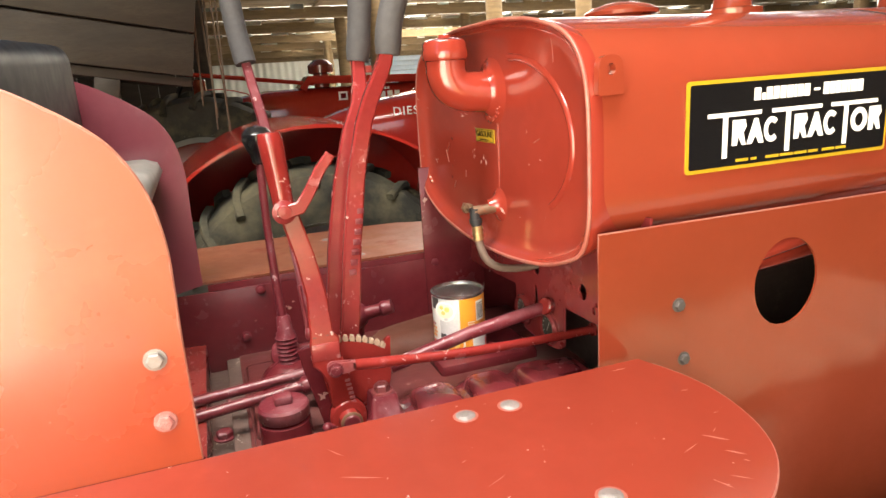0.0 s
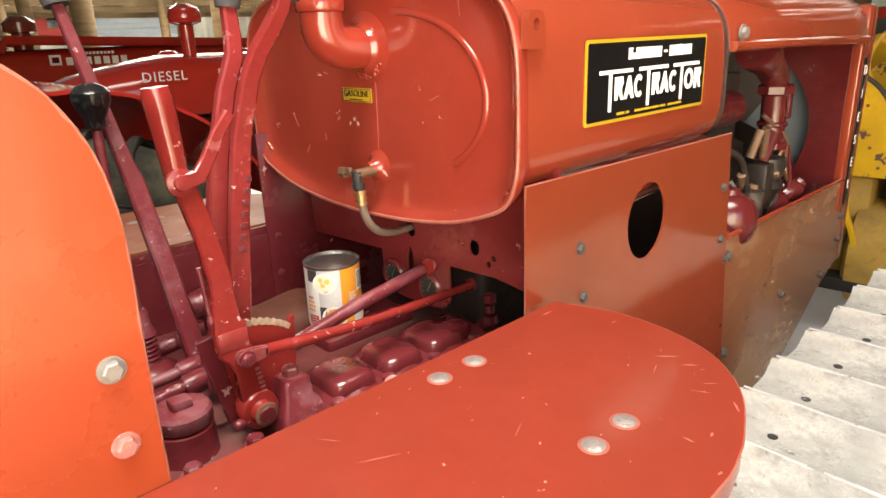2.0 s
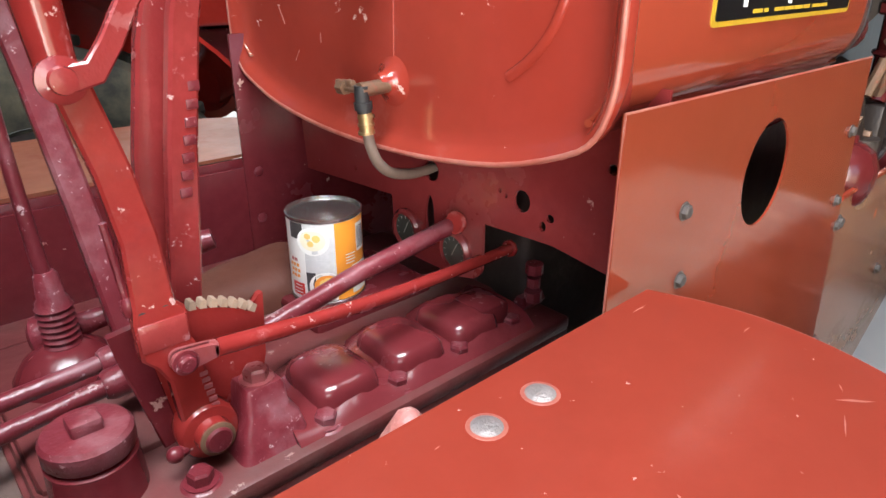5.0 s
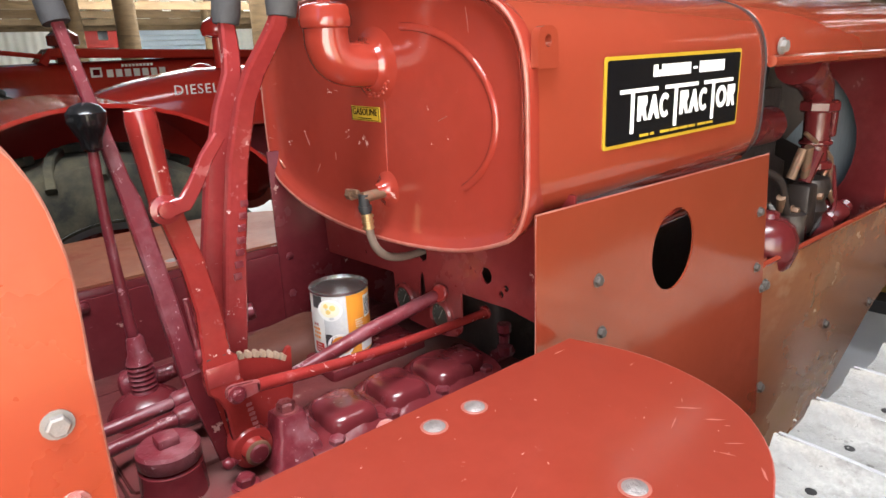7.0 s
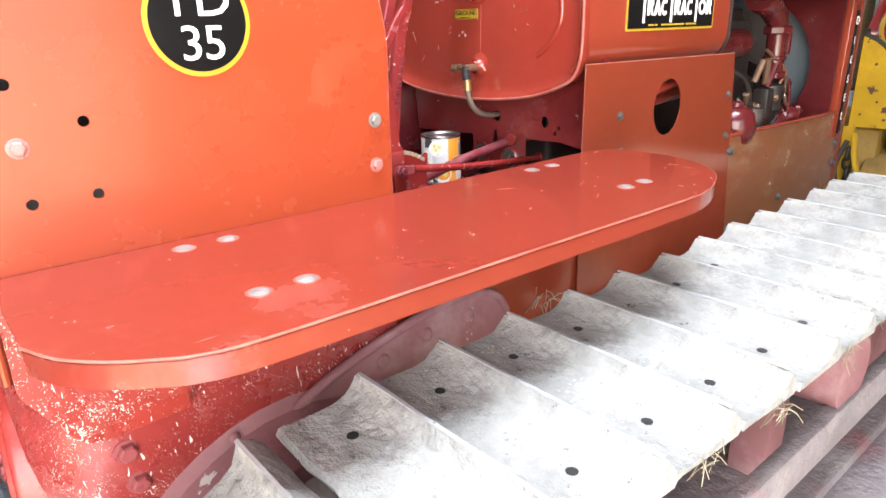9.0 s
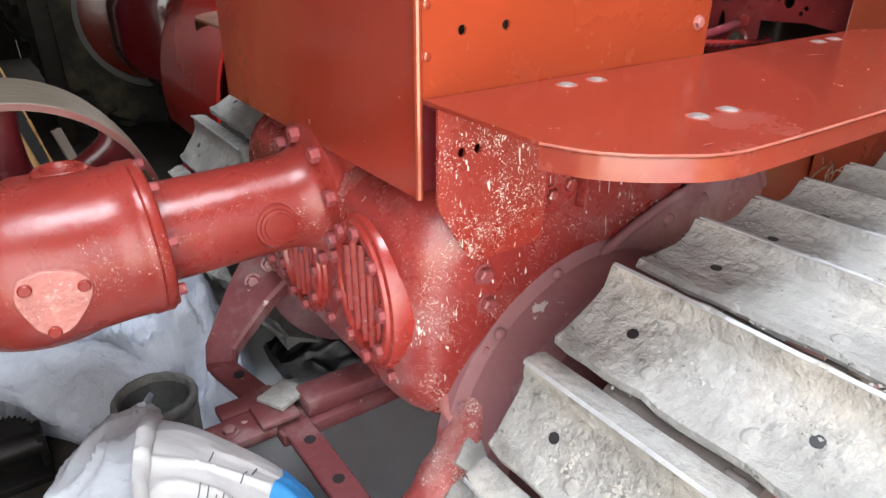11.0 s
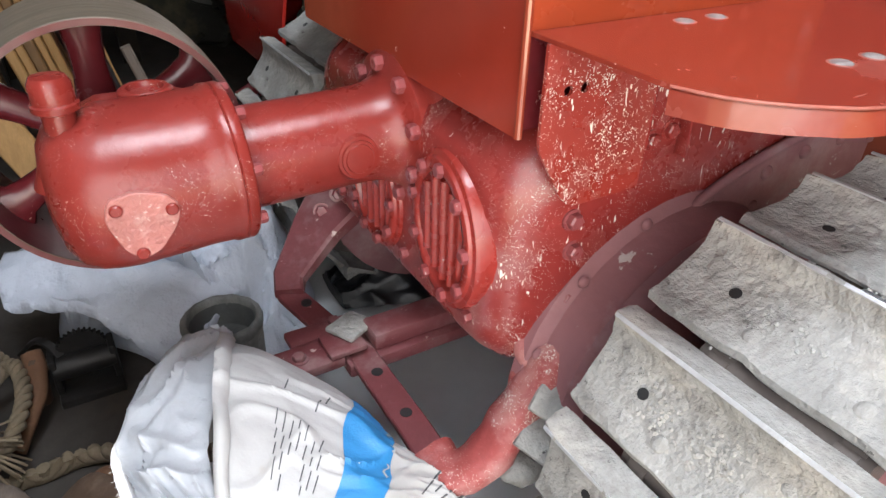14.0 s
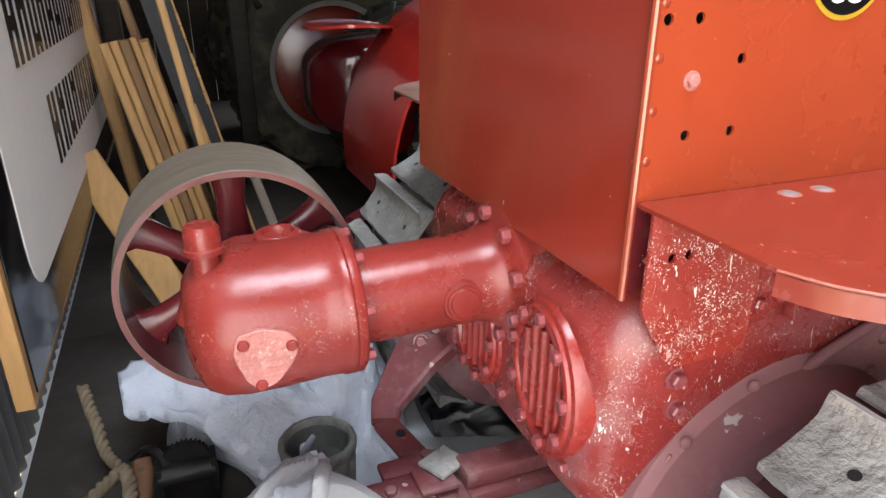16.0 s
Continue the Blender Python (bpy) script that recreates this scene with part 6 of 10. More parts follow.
    for z, g in ((0.972, 1.0), (0.995, 0.97), (1.012, 0.9), (1.022, 0.72), (1.026, 0.4), (1.027, 0.1)):
        secs.append([(0.035 + px * g, 0.505 + py * g, z + 0.10 * px * g) for px, py in rounded([(-0.10, -0.05), (0.11, -0.075), (0.11, 0.07), (-0.085, 0.06)], 0.045)])
    loft(bm, secs)
    part("clutch_hump", bm, "seat_brown", crawler, "brown rusty housing hump", 60)
    bm = B()
    box(bm, (0.045, 0.355, 0.972), (0.235, 0.50, 0.9993), 0.008)
    box(bm, (0.20, 0.22, 0.972), (0.25, 0.28, 1.01), 0.008)
    part("cross_plate", bm, "maroon", crawler)
    bm = B()
    for z in (0.99, 1.01, 1.03):
        cyl(bm, (0.30, 0.225, z), (0.30, 0.225, z + 0.014), 0.012 if z != 1.01 else 0.009, n=8)
    cyl(bm, (0.285, 0.235, 0.985), (0.325, 0.235, 0.985), 0.011, n=6)
    part("banjo_fitting", bm, "lever", crawler)
    # head of a pin near the platform
    bm = B()
    lathe(bm, (-0.068, 0.036, 1.093), (0.2, -0.3, 0.6), [(0.011, -0.03), (0.012, 0.0), (0.009, 0.006), (0.004, 0.009), (0.001, 0.0095)], 10)
    cyl(bm, (-0.068, 0.040, 0.95), (-0.068, 0.040, 1.08), 0.010, n=8)
    part("pin_head", bm, "plate_cast", crawler, "chalky corroded pin head")
    # seat
    bm = B()
    box(bm, (-0.86, 0.05, 1.10), (-0.44, 0.67, 1.235), 0.02)
    seat = part("seat", bm, "greyvinyl", crawler, "worn grey vinyl seat cushion")
    bm = B()
    secs = []
    for y_, g in ((0.060, 0.55), (0.066, 0.82), (0.080, 0.97), (0.12, 1.0), (0.36, 1.02), (0.60, 1.0), (0.645, 0.97), (0.659, 0.82), (0.665, 0.55)):
        top_ = 1.562 + 0.030 * (y_ - 0.06) / 0.605
        secs.append([(-0.543 + px * g, y_, 1.505 + pz * (0.88 + 0.12 * g)) for px, pz in rounded([(-0.057, -0.065), (0.057, -0.065), (0.057, top_ - 1.505), (-0.057, top_ - 1.505)], [0.01, 0.01, 0.034, 0.034], 6)])
    loft(bm, secs)
    back_ = bm
    bm = B()
    box(bm, (-0.88, 0.05, 1.2355), (-0.61, 0.67, 1.439), 0.006)
    part("seat_frame", bm, "black", seat)
    bm = back_
    part("backrest", bm, "vinyl", seat, "padded black vinyl backrest", 60)
    bm = B()
    secs = []
    for z_, g, x1 in ((1.20, 0.0, -0.455), (1.36, 0.0, -0.374), (1.376, 0.004, -0.376), (1.384, 0.014, -0.385)):
        secs.append([(px, py, z_) for px, py in rounded([(-0.54 + g, 0.46 + g), (x1 - g, 0.46 + g), (x1 - g, 0.69 - g), (-0.54 + g, 0.69 - g)], 0.014, 4)])
    loft(bm, secs)
    part("arm_pad", bm, "greyvinyl", seat, "worn grey vinyl arm pad", 50)


build_cab()


# steel tracks: shoes with one tall grouser, hung round a sprocket and an idler
SPR, IDL, RAD = V(-0.560, 0.0, 0.544), V(1.146, 0.0, 0.544), 0.345


def track_point(s):
    """Point and outward direction on the track's loop at length s, from the rear of the top run forwards."""
    straight, bend = (IDL - SPR).x, math.pi * RAD
    s %= 2 * (straight + bend)
    if s < straight:
        sag = 0.004 * math.sin(math.pi * s / straight) ** 2
        return V(SPR.x + s, 0, SPR.z + RAD - sag), V(0, 0, 1), V(1, 0, 0)
    s -= straight
    if s < bend:
        a = math.pi / 2 - s / RAD
        o = V(math.cos(a), 0, math.sin(a))
        return IDL + o * RAD, o, V(o.z, 0, -o.x)
    s -= bend
    if s < straight:
        return V(IDL.x - s, 0, IDL.z - RAD - 0.040 * min(1.0, s / 0.15, (straight - s) / 0.15)), V(0, 0, -1), V(-1, 0, 0)
    s -= straight
    a = math.pi / 2 + min(bend, 1.06 * (bend - s)) / RAD
    o = V(math.cos(a), 0, math.sin(a))
    return SPR + o * RAD, o, V(o.z, 0, -o.x)


def shoe_mesh(seed):
    """One pressed shoe: a plate with a rounded grouser along its front edge and a lip at its rear one. x forward, z out, y across."""
    random.seed(seed)
    prof = [(-0.072, 0.014), (-0.067, 0.0215), (-0.060, 0.0215), (-0.048, 0.0180), (-0.02, 0.018), (0.012, 0.018), (0.032, 0.0215), (0.042, 0.031), (0.049, 0.043), (0.0535, 0.0495), (0.0585, 0.0495), (0.064, 0.042), (0.070, 0.028), (0.076, 0.012), (0.070, 0.006), (0.0, 0.008), (-0.056, 0.010), (-0.071, 0.009)]
    bm = B()
    ys = [-0.192 + 0.384 * i / 14 for i in range(15)]
    notch = [0.001, 0.0, 0.001, 0.0, 0.002, 0.003, 0.001, 0.0, 0.001, 0.003, 0.002, 0.0, 0.001, 0.0, 0.002]
    secs = []
    for i, y in enumerate(ys):
        jit = random.uniform(-0.0012, 0.0012)
        end = 0.004 if i in (0, 14) else 0.0
        worn = random.uniform(-0.002, 0.001)
        cut = notch[i] + random.uniform(0, 0.002)
        secs.append([((x + cut if x < -0.05 else x) * (1 - end) + jit, y + random.uniform(-0.001, 0.001), z + (worn if z > 0.035 else random.uniform(-0.0006, 0.0006)) - (0.006 if end and z > 0.035 else 0)) for x, z in prof])
    loft(bm, secs)
    return bm


def build_track(name, yc, label):
    tr = new(name)
    tr["label"] = label
    tr.parent = crawler
    meshes = []
    for k in range(4):
        meshes.append(mesh_of("shoe", shoe_mesh(20 + k), M["shoe"], 40))
    hole = B()
    lathe(hole, (0, 0, 0.0180), (0, 0, 1), [(0.0075, 0), (0.0075, 0.0010)], 12)
    hole = mesh_of("bolt_hole", hole, M["black"], 0)
    head = B()
    domehead(head, (0, 0, 0.0175), (0, 0, 1), 0.0115, 0.0035)
    head = mesh_of("bolt_head", head, M["shoe"], 40)
    edge = B()
    bar(edge, [(0.0555, -0.186 + 0.0372 * i, 0.0488 + 0.0005 * math.sin(i * 1.7)) for i in range(11)], 0.0055, 0.003, (0, 0, 1))
    edge = mesh_of("worn_edge", edge, M["worn_steel"], 40)
    link = B()
    for y in (-0.075, 0.075):
        plate(link, rounded([(-0.085, -0.05), (0.06, -0.05), (0.085, -0.035), (0.085, 0.006), (-0.06, 0.008), (-0.085, -0.01)], 0.015), lambda a, b, c: V(a, y - 0.012 + c, b), 0.024)
    cyl(link, (0.074, -0.10, -0.022), (0.074, 0.10, -0.022), 0.024, n=14)
    link = mesh_of("track_link", link, M["link"], 40)
    total = 2 * ((IDL - SPR).x + math.pi * RAD)
    count = 39
    random.seed(8)
    for i in range(count):
        p, o, d = track_point(0.1228 + total * i / count)
        y = V(0, 1, 0)
        m = Matrix((d, y, o)).transposed().to_4x4()
        if d.cross(y).dot(o) < 0:
            m = Matrix((d, -y, o)).transposed().to_4x4()
        m.translation = p + V(random.uniform(-0.002, 0.002), yc + random.uniform(-0.004, 0.004), 0)
        m = m @ pose(0, 0, 0, random.uniform(-0.6, 0.6), random.uniform(-0.8, 0.8), random.uniform(-0.5, 0.5))
        sh = new("shoe", meshes[i % 4])
        sh.parent, sh.matrix_basis = tr, m
        c = new("track_link", link)
        c.parent, c.matrix_basis = tr, m
        c = new("worn_edge", edge)
        c.parent = sh
        for nm, me, x, y in (("bolt_hole", hole, -0.004, 0.115), ("bolt_hole", hole, -0.004, -0.112), ("bolt_head", head, -0.036, 0.066), ("bolt_head", head, 0.020, 0.070), ("bolt_head", head, -0.036, -0.062), ("bolt_head", head, 0.020, -0.062)):
            c = new(nm, me)
            c.parent, c.matrix_basis = sh, pose(x, y, 0)
    return tr


right_track = build_track("track", -0.342, "dusty grey steel crawler track with tall grousers")
left_track = build_track("track", 2 * MID + 0.342, "dusty grey steel crawler track with tall grousers")


def build_undercarriage():
    for s, yc in ((-1, -0.342), (1, 2 * MID + 0.342)):
        for c, nm, r in ((SPR, "sprocket", 0.29), (IDL, "idler", 0.29)):
            bm = B()
            if nm == "sprocket":
                o = []
                for i in range(26):
                    a = 2 * math.pi * i / 26
                    for rr, da in ((0.235, -0.085), (0.29, -0.03), (0.29, 0.03), (0.235, 0.085)):
                        o.append((c.x + rr * math.cos(a + da), c.z + rr * math.sin(a + da)))
                plate(bm, o, lambda a, b, k: V(a, yc - 0.025 + k, b), 0.05)
            else:
                lathe(bm, (c.x, yc - 0.07, c.z), (0, 1, 0), [(0.08, 0), (0.2, 0.03), (0.29, 0.03), (0.29, 0.11), (0.2, 0.11), (0.08, 0.14)], 32)
            part(nm, bm, "dusty_red", crawler)
        bm = B()
        lathe(bm, (SPR.x, yc + s * -0.30 if s > 0 else 0.02, SPR.z), (0, s, 0), [(0.30, 0), (0.30, 0.02), (0.285, 0.035), (0.28, 0.10), (0.255, 0.125), (0.10, 0.15), (0.08, 0.16)], 40)
        fd = part("final_drive", bm, "dusty_red", crawler, "round dusty red final drive case")
        for i in range(14):
            a = 2 * math.pi * i / 14 + 0.1
            bm = B()
            y0 = (yc - 0.30 + 0.035) if s > 0 else 0.02 - 0.035
            domehead(bm, (SPR.x + 0.292 * math.cos(a), y0 - 0.001 * s, SPR.z + 0.292 * math.sin(a)), (0, s, 0), 0.010, 0.007)
            part("bolt", bm, "dusty_red", fd)
        bm = B()
        box(bm, (-0.45, yc - 0.13, 0.30), (1.15, yc + 0.13, 0.46), 0.015)
        for i in range(5):
            cyl(bm, (-0.2 + 0.28 * i, yc - 0.12, 0.27), (-0.2 + 0.28 * i, yc + 0.12, 0.27), 0.09, n=20)
        part("roller_frame", bm, "dust_iron", crawler)
        bm = B()
        cyl(bm, (0.32, yc - 0.15, 0.75), (0.32, yc + 0.15, 0.75), 0.075, n=22)
        box(bm, (0.28, yc - 0.04, 0.46), (0.36, yc + 0.04, 0.75), 0.01)
        part("carrier_roller", bm, "dusty_red", crawler)
    # outer guide rail below the shoes
    bm = B()
    box(bm, (-0.30, -0.50, 0.62), (1.0, -0.47, 0.70), 0.006)
    box(bm, (-0.30, -0.56, 0.40), (1.05, -0.46, 0.44), 0.008)
    part("guide_rail", bm, "dust_iron", crawler)


build_undercarriage()


def build_rear():
    # rear case: a rounded box, lofted from the front back to its face
    bm = B()
    secs = []
    for x, y0, y1, z0, z1, r in ((-0.35, 0.0, 0.73, 0.54, 1.00, 0.05), (-0.70, 0.0, 0.73, 0.55, 1.01, 0.06), (-0.77, 0.001, 0.729, 0.556, 1.005, 0.09), (-0.80, 0.005, 0.725, 0.566, 0.998, 0.11), (-0.83, 0.013, 0.717, 0.578, 0.986, 0.12), (-0.855, 0.024, 0.706, 0.592, 0.972, 0.12), (-0.873, 0.037, 0.693, 0.606, 0.957, 0.11), (-0.885, 0.051, 0.679, 0.620, 0.942, 0.10), (-0.891, 0.064, 0.666, 0.632, 0.932, 0.095), (-0.893, 0.076, 0.654, 0.643, 0.925, 0.09)):
        secs.append([(x, y, z) for y, z in rounded([(y0, z0), (y1, z0), (y1, z1), (y0, z1)], [r * 0.6, r * 0.6, r, r], 6)])
    loft(bm, secs)
    case = part("rear_case", bm, "case_red", crawler, "big red cast rear case speckled with cream paint", 60)
    for k in range(9):
        bm = B()
        hexbolt(bm, (-0.893, 0.09 + 0.07 * k, 0.668), (-1, 0, 0), 0.0105, 0.012, False)
        part("bolt", bm, "worn_pink", case)
    # two ribbed oval covers
    for yc, zc, ry, rz in ((0.166, 0.785, 0.104, 0.117), (0.410, 0.745, 0.088, 0.100)):
        bm = B()
        tilt = Matrix.Translation((-0.893, yc, zc)) @ Matrix.Rotation(radians(-6 if yc < 0.3 else 0), 4, "Z") @ Matrix.Rotation(radians(0), 4, "Y")
        ro = lambda g: [(ry * g * math.cos(2 * math.pi * i / 28), rz * g * math.sin(2 * math.pi * i / 28)) for i in range(28)]
        secs = []
        for x, g in ((0.03, 1.15), (0.000, 1.14), (-0.006, 1.11), (-0.007, 1.05), (-0.008, 1.03), (-0.013, 1.01), (-0.0145, 0.98), (-0.0145, 0.87), (-0.012, 0.84), (0.006, 0.80)):
            secs.append([tilt @ V(x, a, b) for a, b in ro(g)])
        loft(bm, secs, True, True)
        cov = part("ribbed_cover", bm, "cover_red", case, "ribbed oval cast cover ringed with bolts", 40)
        for i in range(5):
            yy = -ry * 0.58 + ry * 1.16 * i / 4
            h = rz * 0.74 * math.sqrt(max(0.05, 1 - (yy / (ry * 0.82)) ** 2))
            bm = B()
            loft(bm, [[tilt @ V(x_, yy + w_ * sgn, z_) for x_, w_, sgn in ((0.010, 0.0120, -1), (-0.008, 0.0110, -1), (-0.0130, 0.0075, -1), (-0.0135, 0.0030, -1), (-0.0040, 0.0095, 1), (0.010, 0.0110, 1))] for z_ in (-h + 2 * h * q_ / 8 for q_ in range(9))])
            part("rib", bm, "cover_red", cov)
        for i in range(9):
            a = 2 * math.pi * (i + 0.35) / 9
            bm = B()
            p = tilt @ V(-0.0140, ry * 0.93 * math.cos(a), rz * 0.91 * math.sin(a))
            hexbolt(bm, p, tilt.to_3x3() @ V(-1, 0, 0), 0.0115, 0.010, False)
            part("bolt", bm, "worn_pink", cov)
    # round flange and tube of the belt drive
    ax = V(-1.0, 0.0, -0.02).normalized()
    o = V(-0.86, MID, 0.882)
    bm = B()
    lathe(bm, o, ax, [(0.160, -0.06), (0.152, 0.0), (0.142, 0.010), (0.130, 0.014), (0.128, 0.030), (0.124, 0.033), (0.098, 0.036), (0.090, 0.046), (0.083, 0.062), (0.0795, 0.085), (0.0785, 0.12), (0.0785, 0.295)], 36)
    drive = part("belt_drive_tube", bm, "casting", crawler, "thick red drive tube bolted to the rear case", 45)
    u, v = basis(ax)
    for i in range(9):
        a = 2 * math.pi * i / 9 + 0.3
        bm = B()
        hexbolt(bm, o + ax * 0.033 + (u * math.cos(a) + v * math.sin(a)) * 0.110, ax, 0.0135, 0.016, False)
        part("bolt", bm, "worn_pink", drive)
    bm = B()
    lathe(bm, (-0.982, MID - 0.074, 0.876), (0, -1, 0.05), [(0.042, -0.010), (0.036, 0.002), (0.034, 0.006), (0.0295, 0.0065), (0.0285, 0.010), (0.024, 0.0105), (0.0225, 0.013), (0.015, 0.0135)], 24)
    plug = part("pipe_plug", bm, "casting", drive)
    bm = B()
    box(bm, (-0.989, MID - 0.0870, 0.868), (-0.973, MID - 0.0855, 0.884), 0.001)
    part("square_hole", bm, "dusty_red", plug)
    # gear housing
    e = o + ax * 0.295
    bm = B()
    lathe(bm, e, ax, [(0.085, -0.006), (0.116, -0.004), (0.1195, 0.0), (0.1195, 0.011), (0.117, 0.013), (0.1195, 0.015), (0.1195, 0.026), (0.1165, 0.029), (0.1155, 0.06), (0.117, 0.12), (0.1165, 0.175), (0.111, 0.208), (0.098, 0.232), (0.075, 0.246), (0.04, 0.253), (0.001, 0.254)], 44)
    box(bm, tuple(e + V(-0.20, 0.0, -0.10)), tuple(e + V(-0.02, 0.13, 0.10)), 0.04)
    house = part("gear_housing", bm, "casting", crawler, "rounded red gear housing of the belt pulley", 50)
    for i in range(8):
        a = 2 * math.pi * i / 8 + 0.25
        bm = B()
        q = e + (u * math.cos(a) + v * math.sin(a)) * 0.108
        hexbolt(bm, q - ax * 0.004, -ax, 0.0095, 0.012, False)
        part("bolt", bm, "worn_pink", house)
    # three-cornered cover plate on its raised pad
    tri = rounded([(-0.046, 0.010), (-0.038, 0.040), (-0.004, 0.046), (0.034, 0.034), (0.048, 0.014), (0.040, -0.012), (0.012, -0.046), (-0.012, -0.052), (-0.030, -0.036)], 0.011, 4)
    bm = B()
    loft(bm, [[(-1.303 + a * g, y, 0.866 + b * g) for a, b in tri] for y, g in ((0.2545, 1.0), (0.256, 1.05), (0.262, 1.09), (0.275, 1.14), (0.30, 1.28), (0.34, 1.5))], True, False)
    part("cover_pad", bm, "casting", house, smooth=60)
    bm = B()
    loft(bm, [[(-1.303 + a * g, y, 0.866 + b * g) for a, b in tri] for y, g in ((0.2545, 1.0), (0.247, 1.0), (0.2455, 0.97))])
    cov = part("cover_plate", bm, "plate_cast", house, "pale rough three-cornered cover plate")
    for a, b in ((-0.030, 0.026), (0.036, 0.013), (-0.011, -0.042)):
        bm = B()
        cyl(bm, (-1.303 + a, 0.247, 0.866 + b), (-1.303 + a, 0.2405, 0.866 + b), 0.0085, n=16, bev=0.002)
        part("screw", bm, "casting", cov)
    # breather, top boss
    bm = B()
    lathe(bm, (-1.365, 0.345, 0.955), (0, 0, 1), [(0.052, -0.055), (0.038, -0.02), (0.031, 0.0), (0.0205, 0.010), (0.0195, 0.040), (0.0285, 0.044), (0.0290, 0.052), (0.0255, 0.054), (0.0255, 0.078), (0.021, 0.086), (0.001, 0.088)], 26)
    part("breather", bm, "casting", house)
    bm = B()
    lathe(bm, (-1.25, 0.42, 0.985), (0, 0, 1), [(0.04, -0.02), (0.038, 0.0), (0.033, 0.004), (0.026, 0.004), (0.024, -0.004), (0.001, -0.004)], 24)
    part("boss", bm, "casting", house)
    # belt pulley on a cross shaft
    c = V(-1.305, 0.0, 0.862)
    pul = new("belt_pulley")
    pul["label"] = "wide flat-faced belt pulley with red spokes"
    pul.parent = crawler
    bm = B()
    n = 64
    lathe(bm, (c.x, 0.505, c.z), (0, 1, 0), [(0.198, 0.0), (0.206, 0.0), (0.2095, 0.003), (0.212, 0.06), (0.213, 0.11), (0.212, 0.16), (0.2095, 0.217), (0.206, 0.22), (0.198, 0.22), (0.199, 0.11)], n, False, False)
    part("rim", bm, "pulley_face", pul, "grey worn rim")
    # Thin dark maroon sleeve over the rim's inner face.
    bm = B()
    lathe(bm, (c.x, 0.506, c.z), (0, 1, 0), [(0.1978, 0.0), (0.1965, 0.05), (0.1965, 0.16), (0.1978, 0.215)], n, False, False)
    part("rim_inside", bm, "rim_dark", pul)
    bm = B()
    lathe(bm, (c.x, 0.5035, c.z), (0, 1, 0), [(0.199, 0), (0.2085, 0), (0.2085, 0.003), (0.199, 0.003)], n, False, False)
    part("rim_edge", bm, "oily", pul)
    for i in range(6):
        a = 2 * math.pi * i / 6 + math.pi / 2
        d = V(math.cos(a), 0, math.sin(a))
        p0, p1 = V(c.x, 0.60, c.z) + d * 0.05, V(c.x, 0.60, c.z) + d * 0.201
        bm = B()
        t = d.cross(V(0, 1, 0))
        secs = []
        for k in range(7):
            q = p0.lerp(p1, k / 6)
            w = 0.026 + 0.012 * (abs(k - 3) / 3) ** 2 + (0.02 if k == 6 else 0)
            secs.append([tuple(q + t * (w * math.cos(s_)) + V(0, 1, 0) * (0.02 * math.sin(s_))) for s_ in (2 * math.pi * j / 12 for j in range(12))])
        loft(bm, secs)
        part("spoke", bm, "maroon", pul, smooth=60)
    bm = B()
    lathe(bm, (c.x, 0.49, c.z), (0, 1, 0), [(0.04, -0.08), (0.045, 0.0), (0.06, 0.05), (0.062, 0.16), (0.05, 0.17)], 24)
    part("hub", bm, "lever", pul)
    # swinging drawbar frame under the case
    bm = B()
    bar(bm, [(-0.985, 0.015, 0.452), (-0.984, 0.10, 0.455), (-0.985, 0.30, 0.455), (-1.012, 0.42, 0.457), (-1.038, 0.53, 0.462), (-1.043, 0.555, 0.464)], 0.055, 0.016, (0, 0, 1))
    frame_ = part("drawbar_strap", bm, "lever_dusty", crawler, "flat maroon drawbar strap drilled with holes", 30)
    for y in (0.132, 0.247, 0.50):
        bm = B()
        cyl(bm, (-0.983 if y < 0.4 else -1.025, y, 0.455), (-0.983 if y < 0.4 else -1.025, y, 0.4638 if y < 0.4 else 0.4725), 0.011, n=14)
        part("pin_hole", bm, "black", frame_)
    bm = B()
    tube(bm, smooth_path([(-0.990, 0.040, 0.456), (-0.985, 0.005, 0.450), (-0.955, -0.018, 0.458), (-0.910, -0.024, 0.492), (-0.870, -0.020, 0.542), (-0.832, -0.020, 0.595), (-0.80, -0.012, 0.635), (-0.74, 0.02, 0.65)], 4), 0.043, 14, 0.72)
    for v in bm.verts:
        v.co += noisy(v.co, 26.0, 0.006, 4.0)
    part("drawbar_arm", bm, "caked", crawler, "cranked red drawbar arm splashed with paint", 60)
    bm = B()
    bar(bm, [(-1.046, 0.545, 0.472), (-1.03, 0.585, 0.485), (-0.94, 0.645, 0.55), (-0.84, 0.69, 0.61)], [0.06, 0.07, 0.12, 0.18], [0.03, 0.035, 0.04, 0.05], (0, 0, 1))
    far = part("far_drawbar_arm", bm, "lever_dusty", crawler)
    for x, y, z in ((-0.92, 0.66, 0.585), (-0.88, 0.655, 0.62), (-0.93, 0.665, 0.555), (-0.87, 0.665, 0.58)):
        bm = B()
        hexbolt(bm, (x, y, z), (-0.3, -1, 0.3), 0.014)
        part("bolt", bm, "lever", far)
    bm = B()
    box(bm, (-1.02, 0.285, 0.430), (-0.60, 0.38, 0.46), 0.006)
    dbar = part("drawbar", bm, "lever_dusty", crawler, "heavy maroon drawbar below the rear case", 40)
